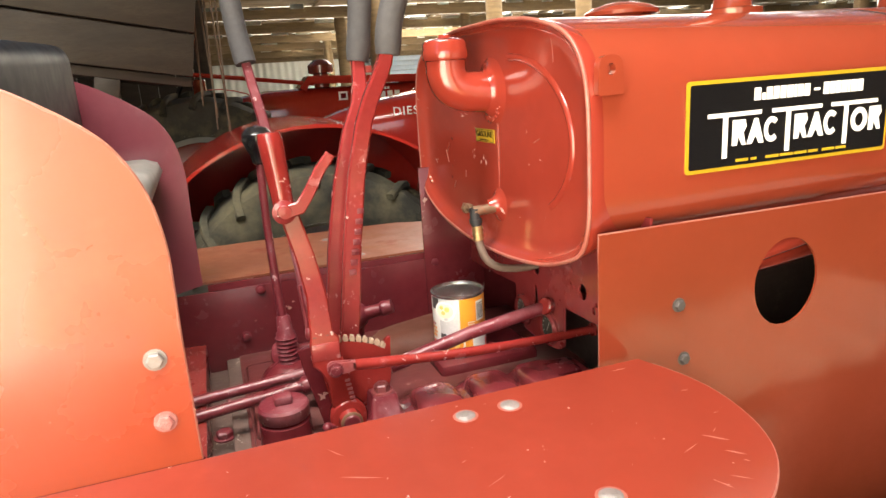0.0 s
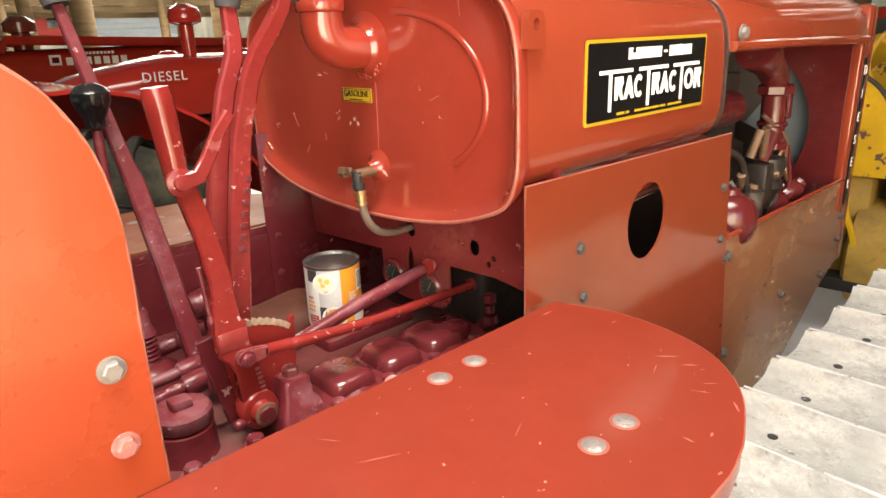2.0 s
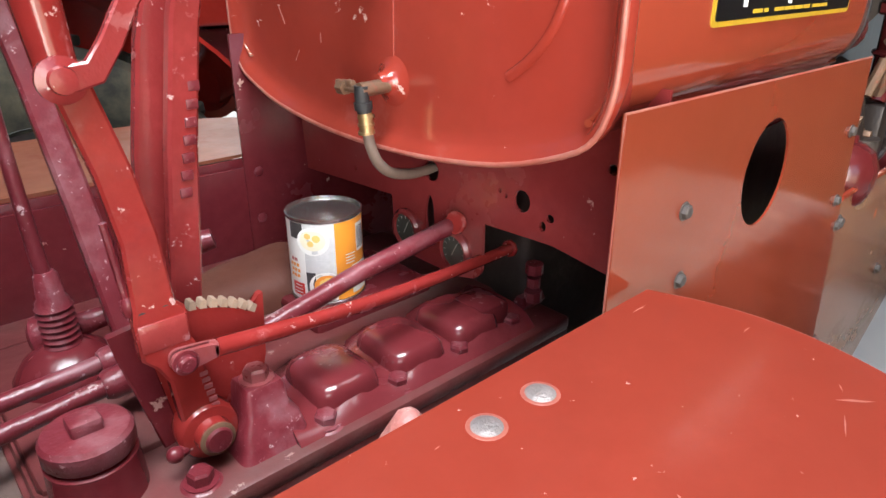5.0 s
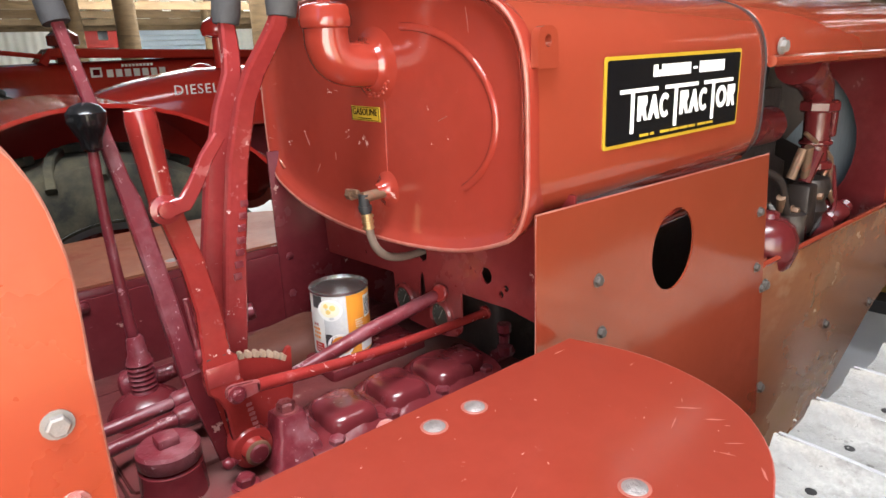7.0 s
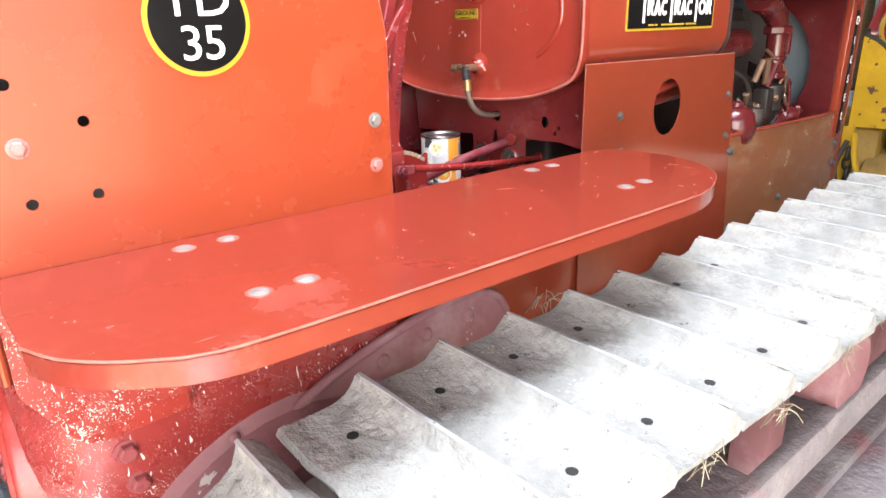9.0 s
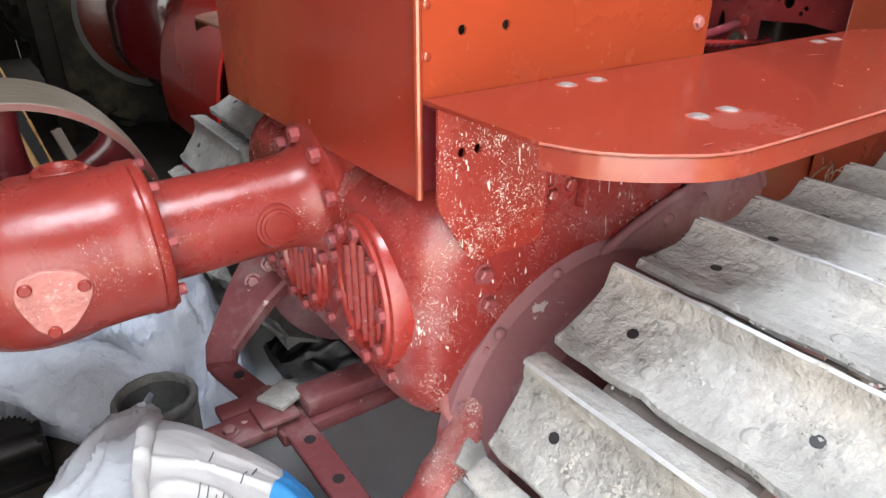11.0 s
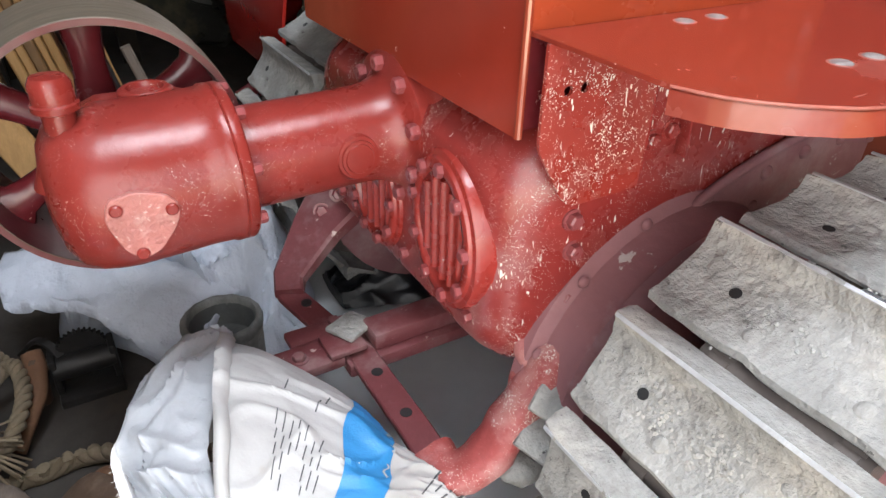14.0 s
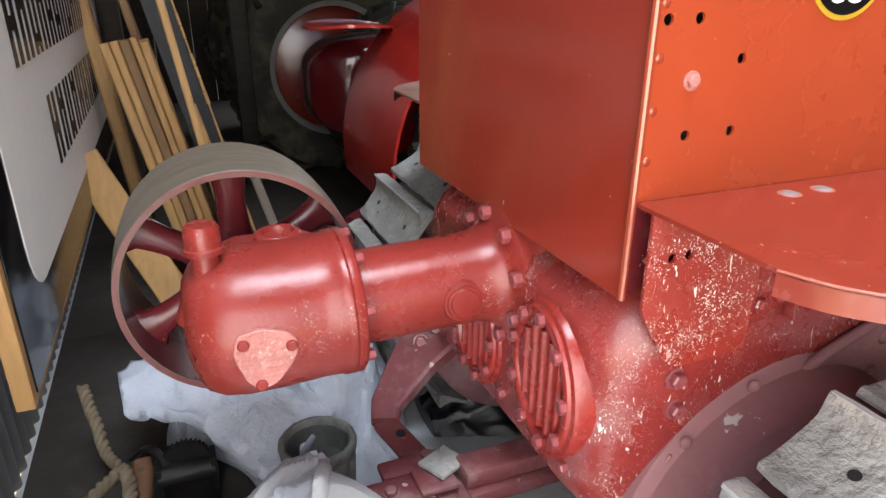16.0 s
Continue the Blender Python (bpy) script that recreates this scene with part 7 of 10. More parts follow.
    for nm, lo, hi, bv in (("tongue", (-1.20, 0.30, 0.4505), (-1.021, 0.375, 0.474), 0.006), ("upper_bar", (-0.96, 0.30, 0.461), (-0.60, 0.365, 0.500), 0.008), ("side_lug", (-1.10, 0.381, 0.452), (-0.95, 0.43, 0.47), 0.005), ("clamp", (-1.05, 0.30, 0.4745), (-0.975, 0.372, 0.486), 0.004)):
        bm = B()
        box(bm, lo, hi, bv)
        part(nm, bm, "lever_dusty", dbar, smooth=40)
    for x, y, z in ((-1.10, 0.335, 0.474), (-1.0, 0.41, 0.47), (-1.16, 0.335, 0.474)):
        bm = B()
        hexbolt(bm, (x, y, z), (0, 0, 1), 0.013)
        part("bolt", bm, "lever_dusty", dbar)
    # bracket and hinge by the track
    bm = B()
    lathe(bm, (-0.795, -0.005, 0.640), (-0.45, -0.75, 0.5), [(0.062, -0.07), (0.062, 0.004), (0.056, 0.012), (0.044, 0.014), (0.040, 0.008), (0.030, 0.007), (0.001, 0.007)], 26)
    for v in bm.verts:
        v.co += noisy(v.co, 30.0, 0.005, 2.0)
    bk = part("hinge_bracket", bm, "caked", crawler, "round cast hinge boss caked with dust and paint", 60)
    bm = B()
    box(bm, (-0.865, -0.045, 0.475), (-0.76, 0.035, 0.60), 0.022)
    for v in bm.verts:
        v.co += noisy(v.co, 22.0, 0.010, 6.0)
    part("lug", bm, "caked", bk, smooth=60)
    bm = B()
    bmesh.ops.create_icosphere(bm, subdivisions=3, radius=1.0)
    for v in bm.verts:
        v.co = V(-0.868 + 0.050 * v.co.x, -0.055 + 0.034 * v.co.y, 0.462 + 0.026 * v.co.z) + noisy(v.co, 3.0, 0.008, 1.0)
    part("mud_lump", bm, "pot", bk, "dried mud lump under the hinge", 70)
    for x, z in ((-0.842, 0.570), (-0.80, 0.53)):
        bm = B()
        hexbolt(bm, (x, -0.046, z), (-0.2, -1, 0.1), 0.014)
        part("bolt", bm, "caked", bk)
    # grey rag-like scraper plates beside the sprocket
    bm = B()
    box(bm, (-0.034, -0.03, -0.006), (0.034, 0.03, 0.006), 0.003, pose(-0.838, -0.068, 0.598, 34, -30, 24))
    part("scraper", bm, "shoe", crawler)
    bm = B()
    box(bm, (-0.032, -0.03, -0.006), (0.032, 0.03, 0.006), 0.003, pose(-0.862, -0.072, 0.535, 34, -26, 24))
    part("scraper", bm, "shoe", crawler)
    for x, z in ((-0.788, 0.856), (-0.780, 0.804), (-0.779, 0.722)):
        bm = B()
        hexbolt(bm, (x, 0.004, z), (0, -1, 0), 0.0125, 0.012)
        part("bolt", bm, "worn_pink", case)


M["rim_dark"] = mk("dark_maroon_rim_paint", (0.05, 0.010, 0.012), 0.3, 0, 0.3, 6.0, 0.15, 40)
M["pulley_face"] = mk("worn_brown_pulley_face", (0.135, 0.108, 0.078), 0.5, 0.2, 0.35, 5.0, 0.15, 40, ((0.27, 0.225, 0.165), 0.4, 4.0, "stain"), stretch=(1, 8, 1))
M["lever_dusty"] = mk("dusty_maroon_paint", (0.140, 0.034, 0.038), 0.5, 0, 0.25, 8.0, 0.4, 60, ((0.27, 0.18, 0.175), 0.56, 7.0, "stain"), ((0.44, 0.34, 0.31), 0.62, 30.0, "chip"))
M["caked"] = mk("red_paint_caked_with_dust", (0.27, 0.05, 0.045), 0.55, 0, 0.25, 8.0, 0.6, 60, ((0.42, 0.24, 0.22), 0.62, 9.0, "stain"), (CREAM, 0.34, 110.0, "splash"), ((0.50, 0.42, 0.38), 0.68, 26.0, "chip"))
build_rear()


# ---- things on and round the crawler ----
def build_can():
    c, r, z0, h = V(0.106, 0.420, 0.0), 0.0495, 0.9995, 0.1175
    can = thing("food_can", "opened-label tin can of fruit standing on the gearbox cover", "can")
    bm = B()
    lathe(bm, (c.x, c.y, z0), (0, 0, 1), [(r - 0.004, 0), (r, 0.001), (r, 0.004), (r - 0.0018, 0.005), (r - 0.0018, h - 0.005), (r, h - 0.004), (r, h - 0.0005), (r - 0.0015, h), (r - 0.003, h - 0.003), (r - 0.004, h - 0.0045), (r - 0.009, h - 0.004), (r - 0.012, h - 0.0048), (0.001, h - 0.0045)], 48)
    part("tin", bm, "tin", can)

    def wrap(name, a0, a1, z_0, z_1, mat, off, fn=None, k=24):
        """A piece of the paper label between two angles and heights."""
        bm = B()
        rr = r - 0.0018 + off
        if fn:
            pts = fn
            secs = [[V(c.x + (rr + e) * math.cos(radians(a)), c.y + (rr + e) * math.sin(radians(a)), z0 + z) for a, z in pts] for e in (0, 0.0002)]
            loft(bm, secs)
        else:
            secs = []
            for z in (z_0, z_1):
                secs.append([V(c.x + rr * math.cos(radians(a0 + (a1 - a0) * i / k)), c.y + rr * math.sin(radians(a0 + (a1 - a0) * i / k)), z0 + z) for i in range(k + 1)])
            loft(bm, secs, False, False, False)
        return part(name, bm, mat, can)

    up = lambda a, z, ra, rz, n_=28: [(a + ra * math.cos(2 * math.pi * i / n_), z + rz * math.sin(2 * math.pi * i / n_)) for i in range(n_)]
    wrap("label", -180, 180, 0.006, h - 0.006, "label_white", 0.0004, k=60)
    # white strip, photo panel with two bowls, orange panel
    wrap("grey_panel", -155, -108, 0.064, h - 0.006, "label_grey", 0.0006)
    wrap("dark_corner", -182, -156, 0.090, h - 0.006, "label_dark", 0.0008)
    wrap("dark_panel", -155, -108, 0.040, 0.064, "label_grey", 0.0007)
    wrap("dark_panel", -155, -140, 0.006, 0.046, "label_dark", 0.0008)
    wrap("orange_panel", -108, -28, 0.006, h - 0.006, "label_orange", 0.0007)
    wrap("white_panel", -82, -28, 0.010, 0.050, "label_white", 0.0010)
    wrap("white_edge", 0, 0, 0, 0, "label_white", 0.0009, [(-82, 0.034), (-60, 0.050), (-28, 0.058), (-28, 0.048), (-82, 0.030)])
    wrap("bar_code", -70, -46, 0.066, 0.104, "label_white", 0.0011)
    wrap("bowl_picture", 0, 0, 0, 0, "label_white", 0.0012, up(-141, 0.0885, 25, 0.0185))
    wrap("bowl_inside", 0, 0, 0, 0, "label_cream", 0.0014, up(-141, 0.0900, 20, 0.0135))
    for a, z, ra, rz in ((-148, 0.096, 5, 0.004), (-135, 0.093, 6, 0.005), (-144, 0.086, 5, 0.004)):
        wrap("fruit_picture", 0, 0, 0, 0, "label_straw", 0.0016, up(a, z, ra, rz, 12))
    wrap("bowl_picture", 0, 0, 0, 0, "label_white", 0.0012, up(-125, 0.0265, 26, 0.0205))
    wrap("fruit_picture", 0, 0, 0, 0, "label_orange", 0.0014, up(-123, 0.0275, 20, 0.0155))
    for a, z, ra, rz in ((-129, 0.031, 6, 0.006), (-118, 0.026, 7, 0.006), (-122, 0.036, 6, 0.004)):
        wrap("fruit_slice", 0, 0, 0, 0, "label_straw", 0.0016, up(a, z, ra, rz, 12))
    wrap("red_mark", -186, -160, 0.011, 0.029, "label_red", 0.0010)
    wrap("red_mark", -43, -33, 0.012, 0.026, "label_red", 0.0014)
    for i in range(3):
        wrap("white_line", -183 + 2 * i, -164, 0.0145 + 0.005 * i, 0.0158 + 0.005 * i, "label_white", 0.0013, k=4)
    for i in range(9):
        wrap("code_bar", -68.5 + 2.4 * i, -67.3 + 2.4 * i, 0.070, 0.100, "ink_grey", 0.0014, k=2)
    for i, (a0, a1) in enumerate(((-188, -162), (-186, -166), (-188, -162), (-184, -170))):
        for k in range(3):
            wrap("print_word", a0 + 7.4 * k, min(a1, a0 + 7.4 * k + 5.6), 0.036 + 0.0075 * i, 0.0405 + 0.0075 * i, "label_orange" if i < 3 else "feedred", 0.0012, k=3)
    for i in range(4):
        wrap("print_line", -92, -76 + 2 * (i % 2), 0.054 + 0.004 * i, 0.0555 + 0.004 * i, "label_white", 0.0011, k=4)


build_can()


class Drape:
    """A limp bag lying between two edge lines. at(u, v) gives its upper skin: u along the edges, v from the first to the second."""

    def __init__(self, first, second, bulge, under, fold=0.010, seed=1.0, along=2.0, across=9.0):
        self.a, self.b = smooth_path(first, 8), smooth_path(second, 8)
        self.bulge, self.under, self.fold, self.seed, self.along, self.across = bulge, under, fold, seed, along, across

    @staticmethod
    def pick(seq, u):
        f = min(max(u, 0.0), 0.9999) * (len(seq) - 1)
        return seq[int(f)] * (1 - f + int(f)) + seq[int(f) + 1] * (f - int(f))

    def at(self, u, v, off=0.0, side=1):
        p, q = self.pick(self.a, u), self.pick(self.b, u)
        d = self.pick(self.a, u + 0.04) + self.pick(self.b, u + 0.04) - self.pick(self.a, u - 0.04) - self.pick(self.b, u - 0.04)
        n_ = (q - p).cross(d)
        n_ = n_.normalized() if n_.length > 1e-9 else V(0, 0, 1)
        if n_.z < 0:
            n_ = -n_
        arch = max(0.0, math.sin(math.pi * min(max(v, 0.0), 1.0))) ** 0.75
        c = p.lerp(q, v)
        if side < 0:
            return c - V(0, 0, 1) * (self.pick(self.under, u) * arch) + noisy(c, 20.0, 0.002, self.seed)
        w = 0.16 * noise.noise(V(u * 3, v * 3, self.seed))
        long = abs(noise.noise(V((u + w) * self.along, (v + w) * self.across, self.seed)))
        skew = abs(noise.noise(V((u + v) * 5.0 + w * 4, (v - u) * 2.2, self.seed + 7)))
        fine = noise.noise(V(u * 9 + w * 6, v * 22, self.seed + 3))
        h = self.fold * (1.7 * max(0.0, 0.30 - long) / 0.30 + 1.3 * max(0.0, 0.22 - skew) / 0.22 + 0.16 * fine)
        return c + n_ * (arch * (self.pick(self.bulge, u) + h) + 0.25 * h + off) + noisy(c, 9.0, self.fold * 0.5, self.seed)

    def mesh(self, nu=90, nv=60):
        bm = B()
        loft(bm, [[self.at(i / nu, j / nv) for j in range(nv + 1)] + [self.at(i / nu, 1 - j / nv, 0, -1) for j in range(2, nv - 1, 2)] for i in range(nu + 1)])
        return bm

    def patch(self, u0, u1, v0, v1, off=0.002, nu=14, nv=14, wob=0.0, turn=0.0):
        """A thin printed piece on the upper skin, turned by an angle in the skin's own plane."""
        bm = B()
        uc, vc = (u0 + u1) / 2, (v0 + v1) / 2
        co, si = math.cos(turn), math.sin(turn)
        secs = []
        for i in range(nu + 1):
            row = []
            for j in range(nv + 1):
                du, dv = (u1 - u0) * (i / nu - 0.5) + wob * math.sin(3.0 * j / nv * math.pi), (v1 - v0) * (j / nv - 0.5)
                row.append(self.at(uc + du * co - dv * si, vc + du * si + dv * co, off))
            secs.append(row)
        loft(bm, secs, False, False, False)
        return bm

    def words(self, name, text, size, u, v, turn, material, parent, aspect=1.0, off=0.0035):
        """Words printed on the skin; size in units of u, aspect = units of v for one of u."""
        ob = letters(name, text, size, Matrix.Identity(4), material, parent, 0.0)
        co, si = math.cos(turn), math.sin(turn)
        for w in ob.data.vertices:
            x, y = w.co.x, w.co.y
            w.co = self.at(u + x * co - y * si, v + (x * si + y * co) * aspect, off)
        return ob


def build_sacks():
    # white woven sack lying with its open mouth to one side and its neck twisted
    sk = Drape([(-1.212, 0.438, 0.490), (-1.158, 0.362, 0.496), (-1.104, 0.262, 0.496), (-1.056, 0.157, 0.484), (-1.038, 0.087, 0.460), (-0.990, 0.015, 0.425), (-0.962, -0.066, 0.388), (-0.957, -0.096, 0.37)],
               [(-1.318, 0.020, 0.553), (-1.274, -0.008, 0.553), (-1.231, -0.038, 0.550), (-1.188, -0.068, 0.545), (-1.126, -0.066, 0.52), (-1.061, -0.045, 0.47), (-1.020, -0.078, 0.41), (-0.996, -0.128, 0.37)],
               [0.060, 0.052, 0.042, 0.036, 0.030, 0.024, 0.018, 0.012], [0.03, 0.03, 0.03, 0.03, 0.03, 0.02, 0.02, 0.01], 0.0046, 3.0, 2.4, 2.6)
    ob = thing("white_sack", "empty white woven plastic sack with blue print lying on clutter", "sack")
    part("body", sk.mesh(130, 80), "bag", ob, smooth=75)
    random.seed(6)
    cuff = B()
    loft(cuff, [[sk.at(du + 0.010 * noise.noise(V(j * 0.10, 3, 1)), j / 70, off + 0.004 * noise.noise(V(j * 0.16, 0, 0))) for j in range(71)] for du, off in ((0.055, 0.004), (0.050, 0.011), (0.025, 0.016), (0.0, 0.012), (-0.004, 0.002), (0.004, -0.012))], False, False, False)
    part("folded_cuff", cuff, "bag", ob, smooth=75)
    liner = Drape([(-1.215, 0.440, 0.49), (-1.296, 0.452, 0.462), (-1.372, 0.388, 0.44), (-1.422, 0.282, 0.44), (-1.430, 0.150, 0.47), (-1.408, 0.030, 0.537)],
                  [(-1.190, 0.435, 0.498), (-1.235, 0.335, 0.523), (-1.272, 0.226, 0.543), (-1.300, 0.136, 0.553), (-1.306, 0.076, 0.553), (-1.306, 0.030, 0.552)],
                  [0.01, 0.03, 0.04, 0.04, 0.035, 0.01], [0.01, 0.03, 0.03, 0.03, 0.02, 0.0], 0.0080, 5.0, 3.4, 3.0)
    part("liner", liner.mesh(70, 50), "bag_inner", ob, "wrinkled translucent inner liner", 75)
    fray = B()
    for j in range(120):
        p = liner.at(random.uniform(0.1, 0.9), random.uniform(-0.01, 0.02), 0.001)
        q = p + V(random.uniform(-0.011, 0.0), random.uniform(-0.005, 0.007), random.uniform(-0.006, 0.006))
        tube(fray, [p, q], 0.0004, 3)
    tagged(part("frayed_threads", fray, "bag", ob), kind="stuff")
    part("blue_band", sk.patch(0.395, 0.555, 0.05, 0.92, 0.0030, 24, 40, 0.010), "bag_blue", ob, "bright blue printed band", 75)
    random.seed(12)
    for i in range(7):
        v_ = 0.60 + 0.012 * i + random.uniform(-0.03, 0.03)
        for w_ in range(random.randint(2, 4)):
            dv = random.uniform(0.035, 0.085)
            if v_ + dv < 0.95:
                part("print_word", sk.patch(0.195 + 0.023 * i, 0.1988 + 0.023 * i, v_, v_ + dv, 0.0022, 2, 8, 0.0, 0.10), "ink_grey", ob)
            v_ += dv + 0.014
    for i, v_ in ((1, 0.36), (5, 0.38), (6, 0.30)):
        part("print_word", sk.patch(0.195 + 0.023 * i, 0.1988 + 0.023 * i, v_, v_ + 0.12, 0.0022, 2, 8, 0.0, 0.10), "ink_grey", ob)
    for v0 in (0.16, 0.40, 0.62):
        part("pale_print", sk.patch(0.535, 0.543, v0, v0 + 0.15, 0.0042, 2, 8, 0.010), "bag", ob)
    for i in range(9):
        v_ = 0.12 + 0.05 * (i % 3)
        for w_ in range(3):
            dv = random.uniform(0.12, 0.24)
            part("print_word", sk.patch(0.700 + 0.026 * i, 0.7055 + 0.026 * i, v_, min(0.95, v_ + dv), 0.0022, 2, 8), "ink_grey", ob)
            v_ += dv + 0.04
    # second white sack underneath, with a blue curve
    s2 = Drape([(-1.180, 0.055, 0.40), (-1.190, 0.0, 0.39), (-1.200, -0.05, 0.37), (-1.199, -0.106, 0.34), (-1.196, -0.150, 0.32)],
               [(-1.030, -0.005, 0.42), (-1.000, -0.075, 0.38), (-0.988, -0.116, 0.335), (-1.08, -0.133, 0.325), (-1.186, -0.157, 0.32)],
               [0.03, 0.045, 0.055, 0.035, 0.006], [0.22, 0.22, 0.20, 0.15, 0.10], 0.006, 9.0, 3.0, 4.0)
    o2 = thing("white_sack", "crumpled white woven sack with a blue printed curve", "sack")
    part("body", s2.mesh(60, 56), "bag", o2, smooth=75)
    arc = B()
    loft(arc, [[s2.at(0.06 + 0.42 * (1 - math.cos(t_)) + dw * 0.6, 0.62 - 0.42 * math.sin(t_) + dw * 0.9, 0.003) for dw in (0.0, 0.03, 0.06, 0.09)] for t_ in (1.5 * k / 22 for k in range(23))], False, False, False)
    part("blue_curve", arc, "bag_blue", o2, "blue printed curve", 75)
    part("blue_corner", s2.patch(0.0, 0.42, 0.0, 0.10, 0.003, 14, 6), "bag_blue", o2, "blue printed edge", 75)
    for i in range(3):
        part("print_line", s2.patch(0.845 + 0.035 * i, 0.853 + 0.035 * i, 0.45, 0.75, 0.0025, 2, 8), "ink_grey", o2)
    # cream paper feed sack standing beside the track
    s3 = Drape([(-0.961, -0.080, 0.335), (-1.061, -0.126, 0.33), (-1.153, -0.134, 0.31), (-1.197, -0.150, 0.29), (-1.228, -0.193, 0.27), (-1.266, -0.252, 0.24), (-1.29, -0.33, 0.20)],
               [(-0.880, -0.085, 0.30), (-0.882, -0.158, 0.28), (-0.921, -0.220, 0.25), (-0.930, -0.278, 0.23), (-0.953, -0.325, 0.20), (-1.001, -0.393, 0.16), (-1.07, -0.43, 0.13)],
               [0.010, 0.018, 0.026, 0.030, 0.034, 0.030, 0.02], [0.03, 0.12, 0.16, 0.15, 0.125, 0.09, 0.05], 0.0055, 15.0, 2.5, 2.5)
    o3 = thing("feed_sack", "crumpled cream paper dog food sack with faded red print", "sack")
    part("body", s3.mesh(70, 60), "feedbag", o3, smooth=75)
    for u0, u1, v0, v1, tn in ((0.085, 0.125, 0.08, 0.20, 0.5), (0.075, 0.11, 0.24, 0.36, -0.4), (0.055, 0.10, 0.40, 0.52, 0.4), (0.03, 0.06, 0.52, 0.62, -0.3), (0.03, 0.155, 0.62, 0.92, 0.0), (0.385, 0.50, 0.66, 0.82, 0.1), (0.375, 0.47, 0.82, 0.97, 0.1)):
        part("red_print", s3.patch(u0, u1, v0, v1, 0.003, 8, 8, 0.0, tn), "feedred", o3, smooth=75)
    for u0, u1, v0, v1 in ((0.055, 0.095, 0.73, 0.76), (0.085, 0.095, 0.73, 0.83), (0.41, 0.475, 0.695, 0.715), (0.41, 0.42, 0.715, 0.75), (0.465, 0.475, 0.715, 0.75), (0.425, 0.46, 0.75, 0.765), (0.40, 0.45, 0.86, 0.88)):
        part("pale_print", s3.patch(u0, u1, v0, v1, 0.0042, 4, 4), "feedbag", o3, smooth=75)
    s3.words("dog_food_print", "DOG FOOD", 0.040, 0.205, 0.80, 1.36, "ink_grey", o3, 3.0)
    s3.words("high_print", "High", 0.045, 0.262, 0.87, 1.36, "feedred", o3, 3.0)
    s3.words("recom_print", "RECOM", 0.036, 0.535, 0.84, 1.30, "ink_grey", o3, 2.4)
    s3.words("ingr_print", "INGR", 0.032, 0.62, 0.87, 1.30, "ink_grey", o3, 2.4)
    seam = B()
    tube(seam, [s3.at(0.34 + 0.035 * k, 0.10 + 0.052 * k, 0.001) for k in range(9)], 0.0009, 5)
    part("seam_line", seam, "ink_grey", o3)
    # white plastic sheet heaped under the pulley
    bm = B()
    nu, nv = 150, 110
    grid = []
    for i in range(nu + 1):
        row = []
        for j in range(nv + 1):
            a, b = i / nu, j / nv
            back = V(-1.46, 1.70, 0).lerp(V(-0.80, 1.50, 0), a)
            front = V(-1.53, 1.12, 0).lerp(V(-1.42, 1.02, 0), a / 0.35) if a < 0.35 else (V(-1.42, 1.02, 0).lerp(V(-1.30, 0.80, 0), (a - 0.35) / 0.15) if a < 0.5 else V(-1.30, 0.80, 0).lerp(V(-0.885, 0.70, 0), (a - 0.5) / 0.5))
            p = back.lerp(front, b)
            e = min(1.0, 7 * min(a, 1 - a)) * min(1.0, 6 * (1 - b)) * min(1.0, 5 * b + 0.4)
            wa, wb = a + 0.10 * noise.noise(V(a * 4, b * 4, 9)), b + 0.10 * noise.noise(V(a * 4, b * 4, 5))
            p += Vector((noise.noise(V(a * 6, b * 6, 2)), noise.noise(V(a * 6, b * 6, 7)), 0)) * 0.04
            n1 = noise.noise(V(wa * 3.4 + wb * 3.0, wb * 1.2 - wa, 4.0))
            n2 = noise.noise(V(wa * 7.0 - wb * 5.0, wb * 3.0 + wa * 2.0, 8.0))
            n3 = noise.noise(V(wa * 4.0 - wb * 1.0, wb * 9.0, 1.5))
            fold = 0.11 * max(0.0, 1 - abs(n1) / 0.26) + 0.075 * max(0.0, 1 - abs(n2) / 0.16) + 0.050 * max(0.0, 1 - abs(n3) / 0.13) + 0.026 * max(0.0, 1 - abs(noise.noise(V(wa * 15.0 + wb * 6.0, wb * 13.0 - wa * 4.0, 3.0))) / 0.14)
            z = FLOOR + 0.012 + e * (0.12 + 0.10 * math.sin(math.pi * min(1.0, 1.25 * (1 - b))) + 0.06 * noise.noise(V(a * 2.5, b * 2.5, 1)) + fold)
            row.append(bm.verts.new((p.x, p.y, z)))
        grid.append(row)
    for i in range(nu):
        for j in range(nv):
            bm.faces.new((grid[i][j], grid[i + 1][j], grid[i + 1][j + 1], grid[i][j + 1]))
    ob = solo("plastic_sheet", bm, "tarp", "white plastic sheet heaped on the floor under the pulley", "plastic sheet", smooth=70)
    ob.modifiers.new("thick", "SOLIDIFY").thickness = 0.002


build_sacks()


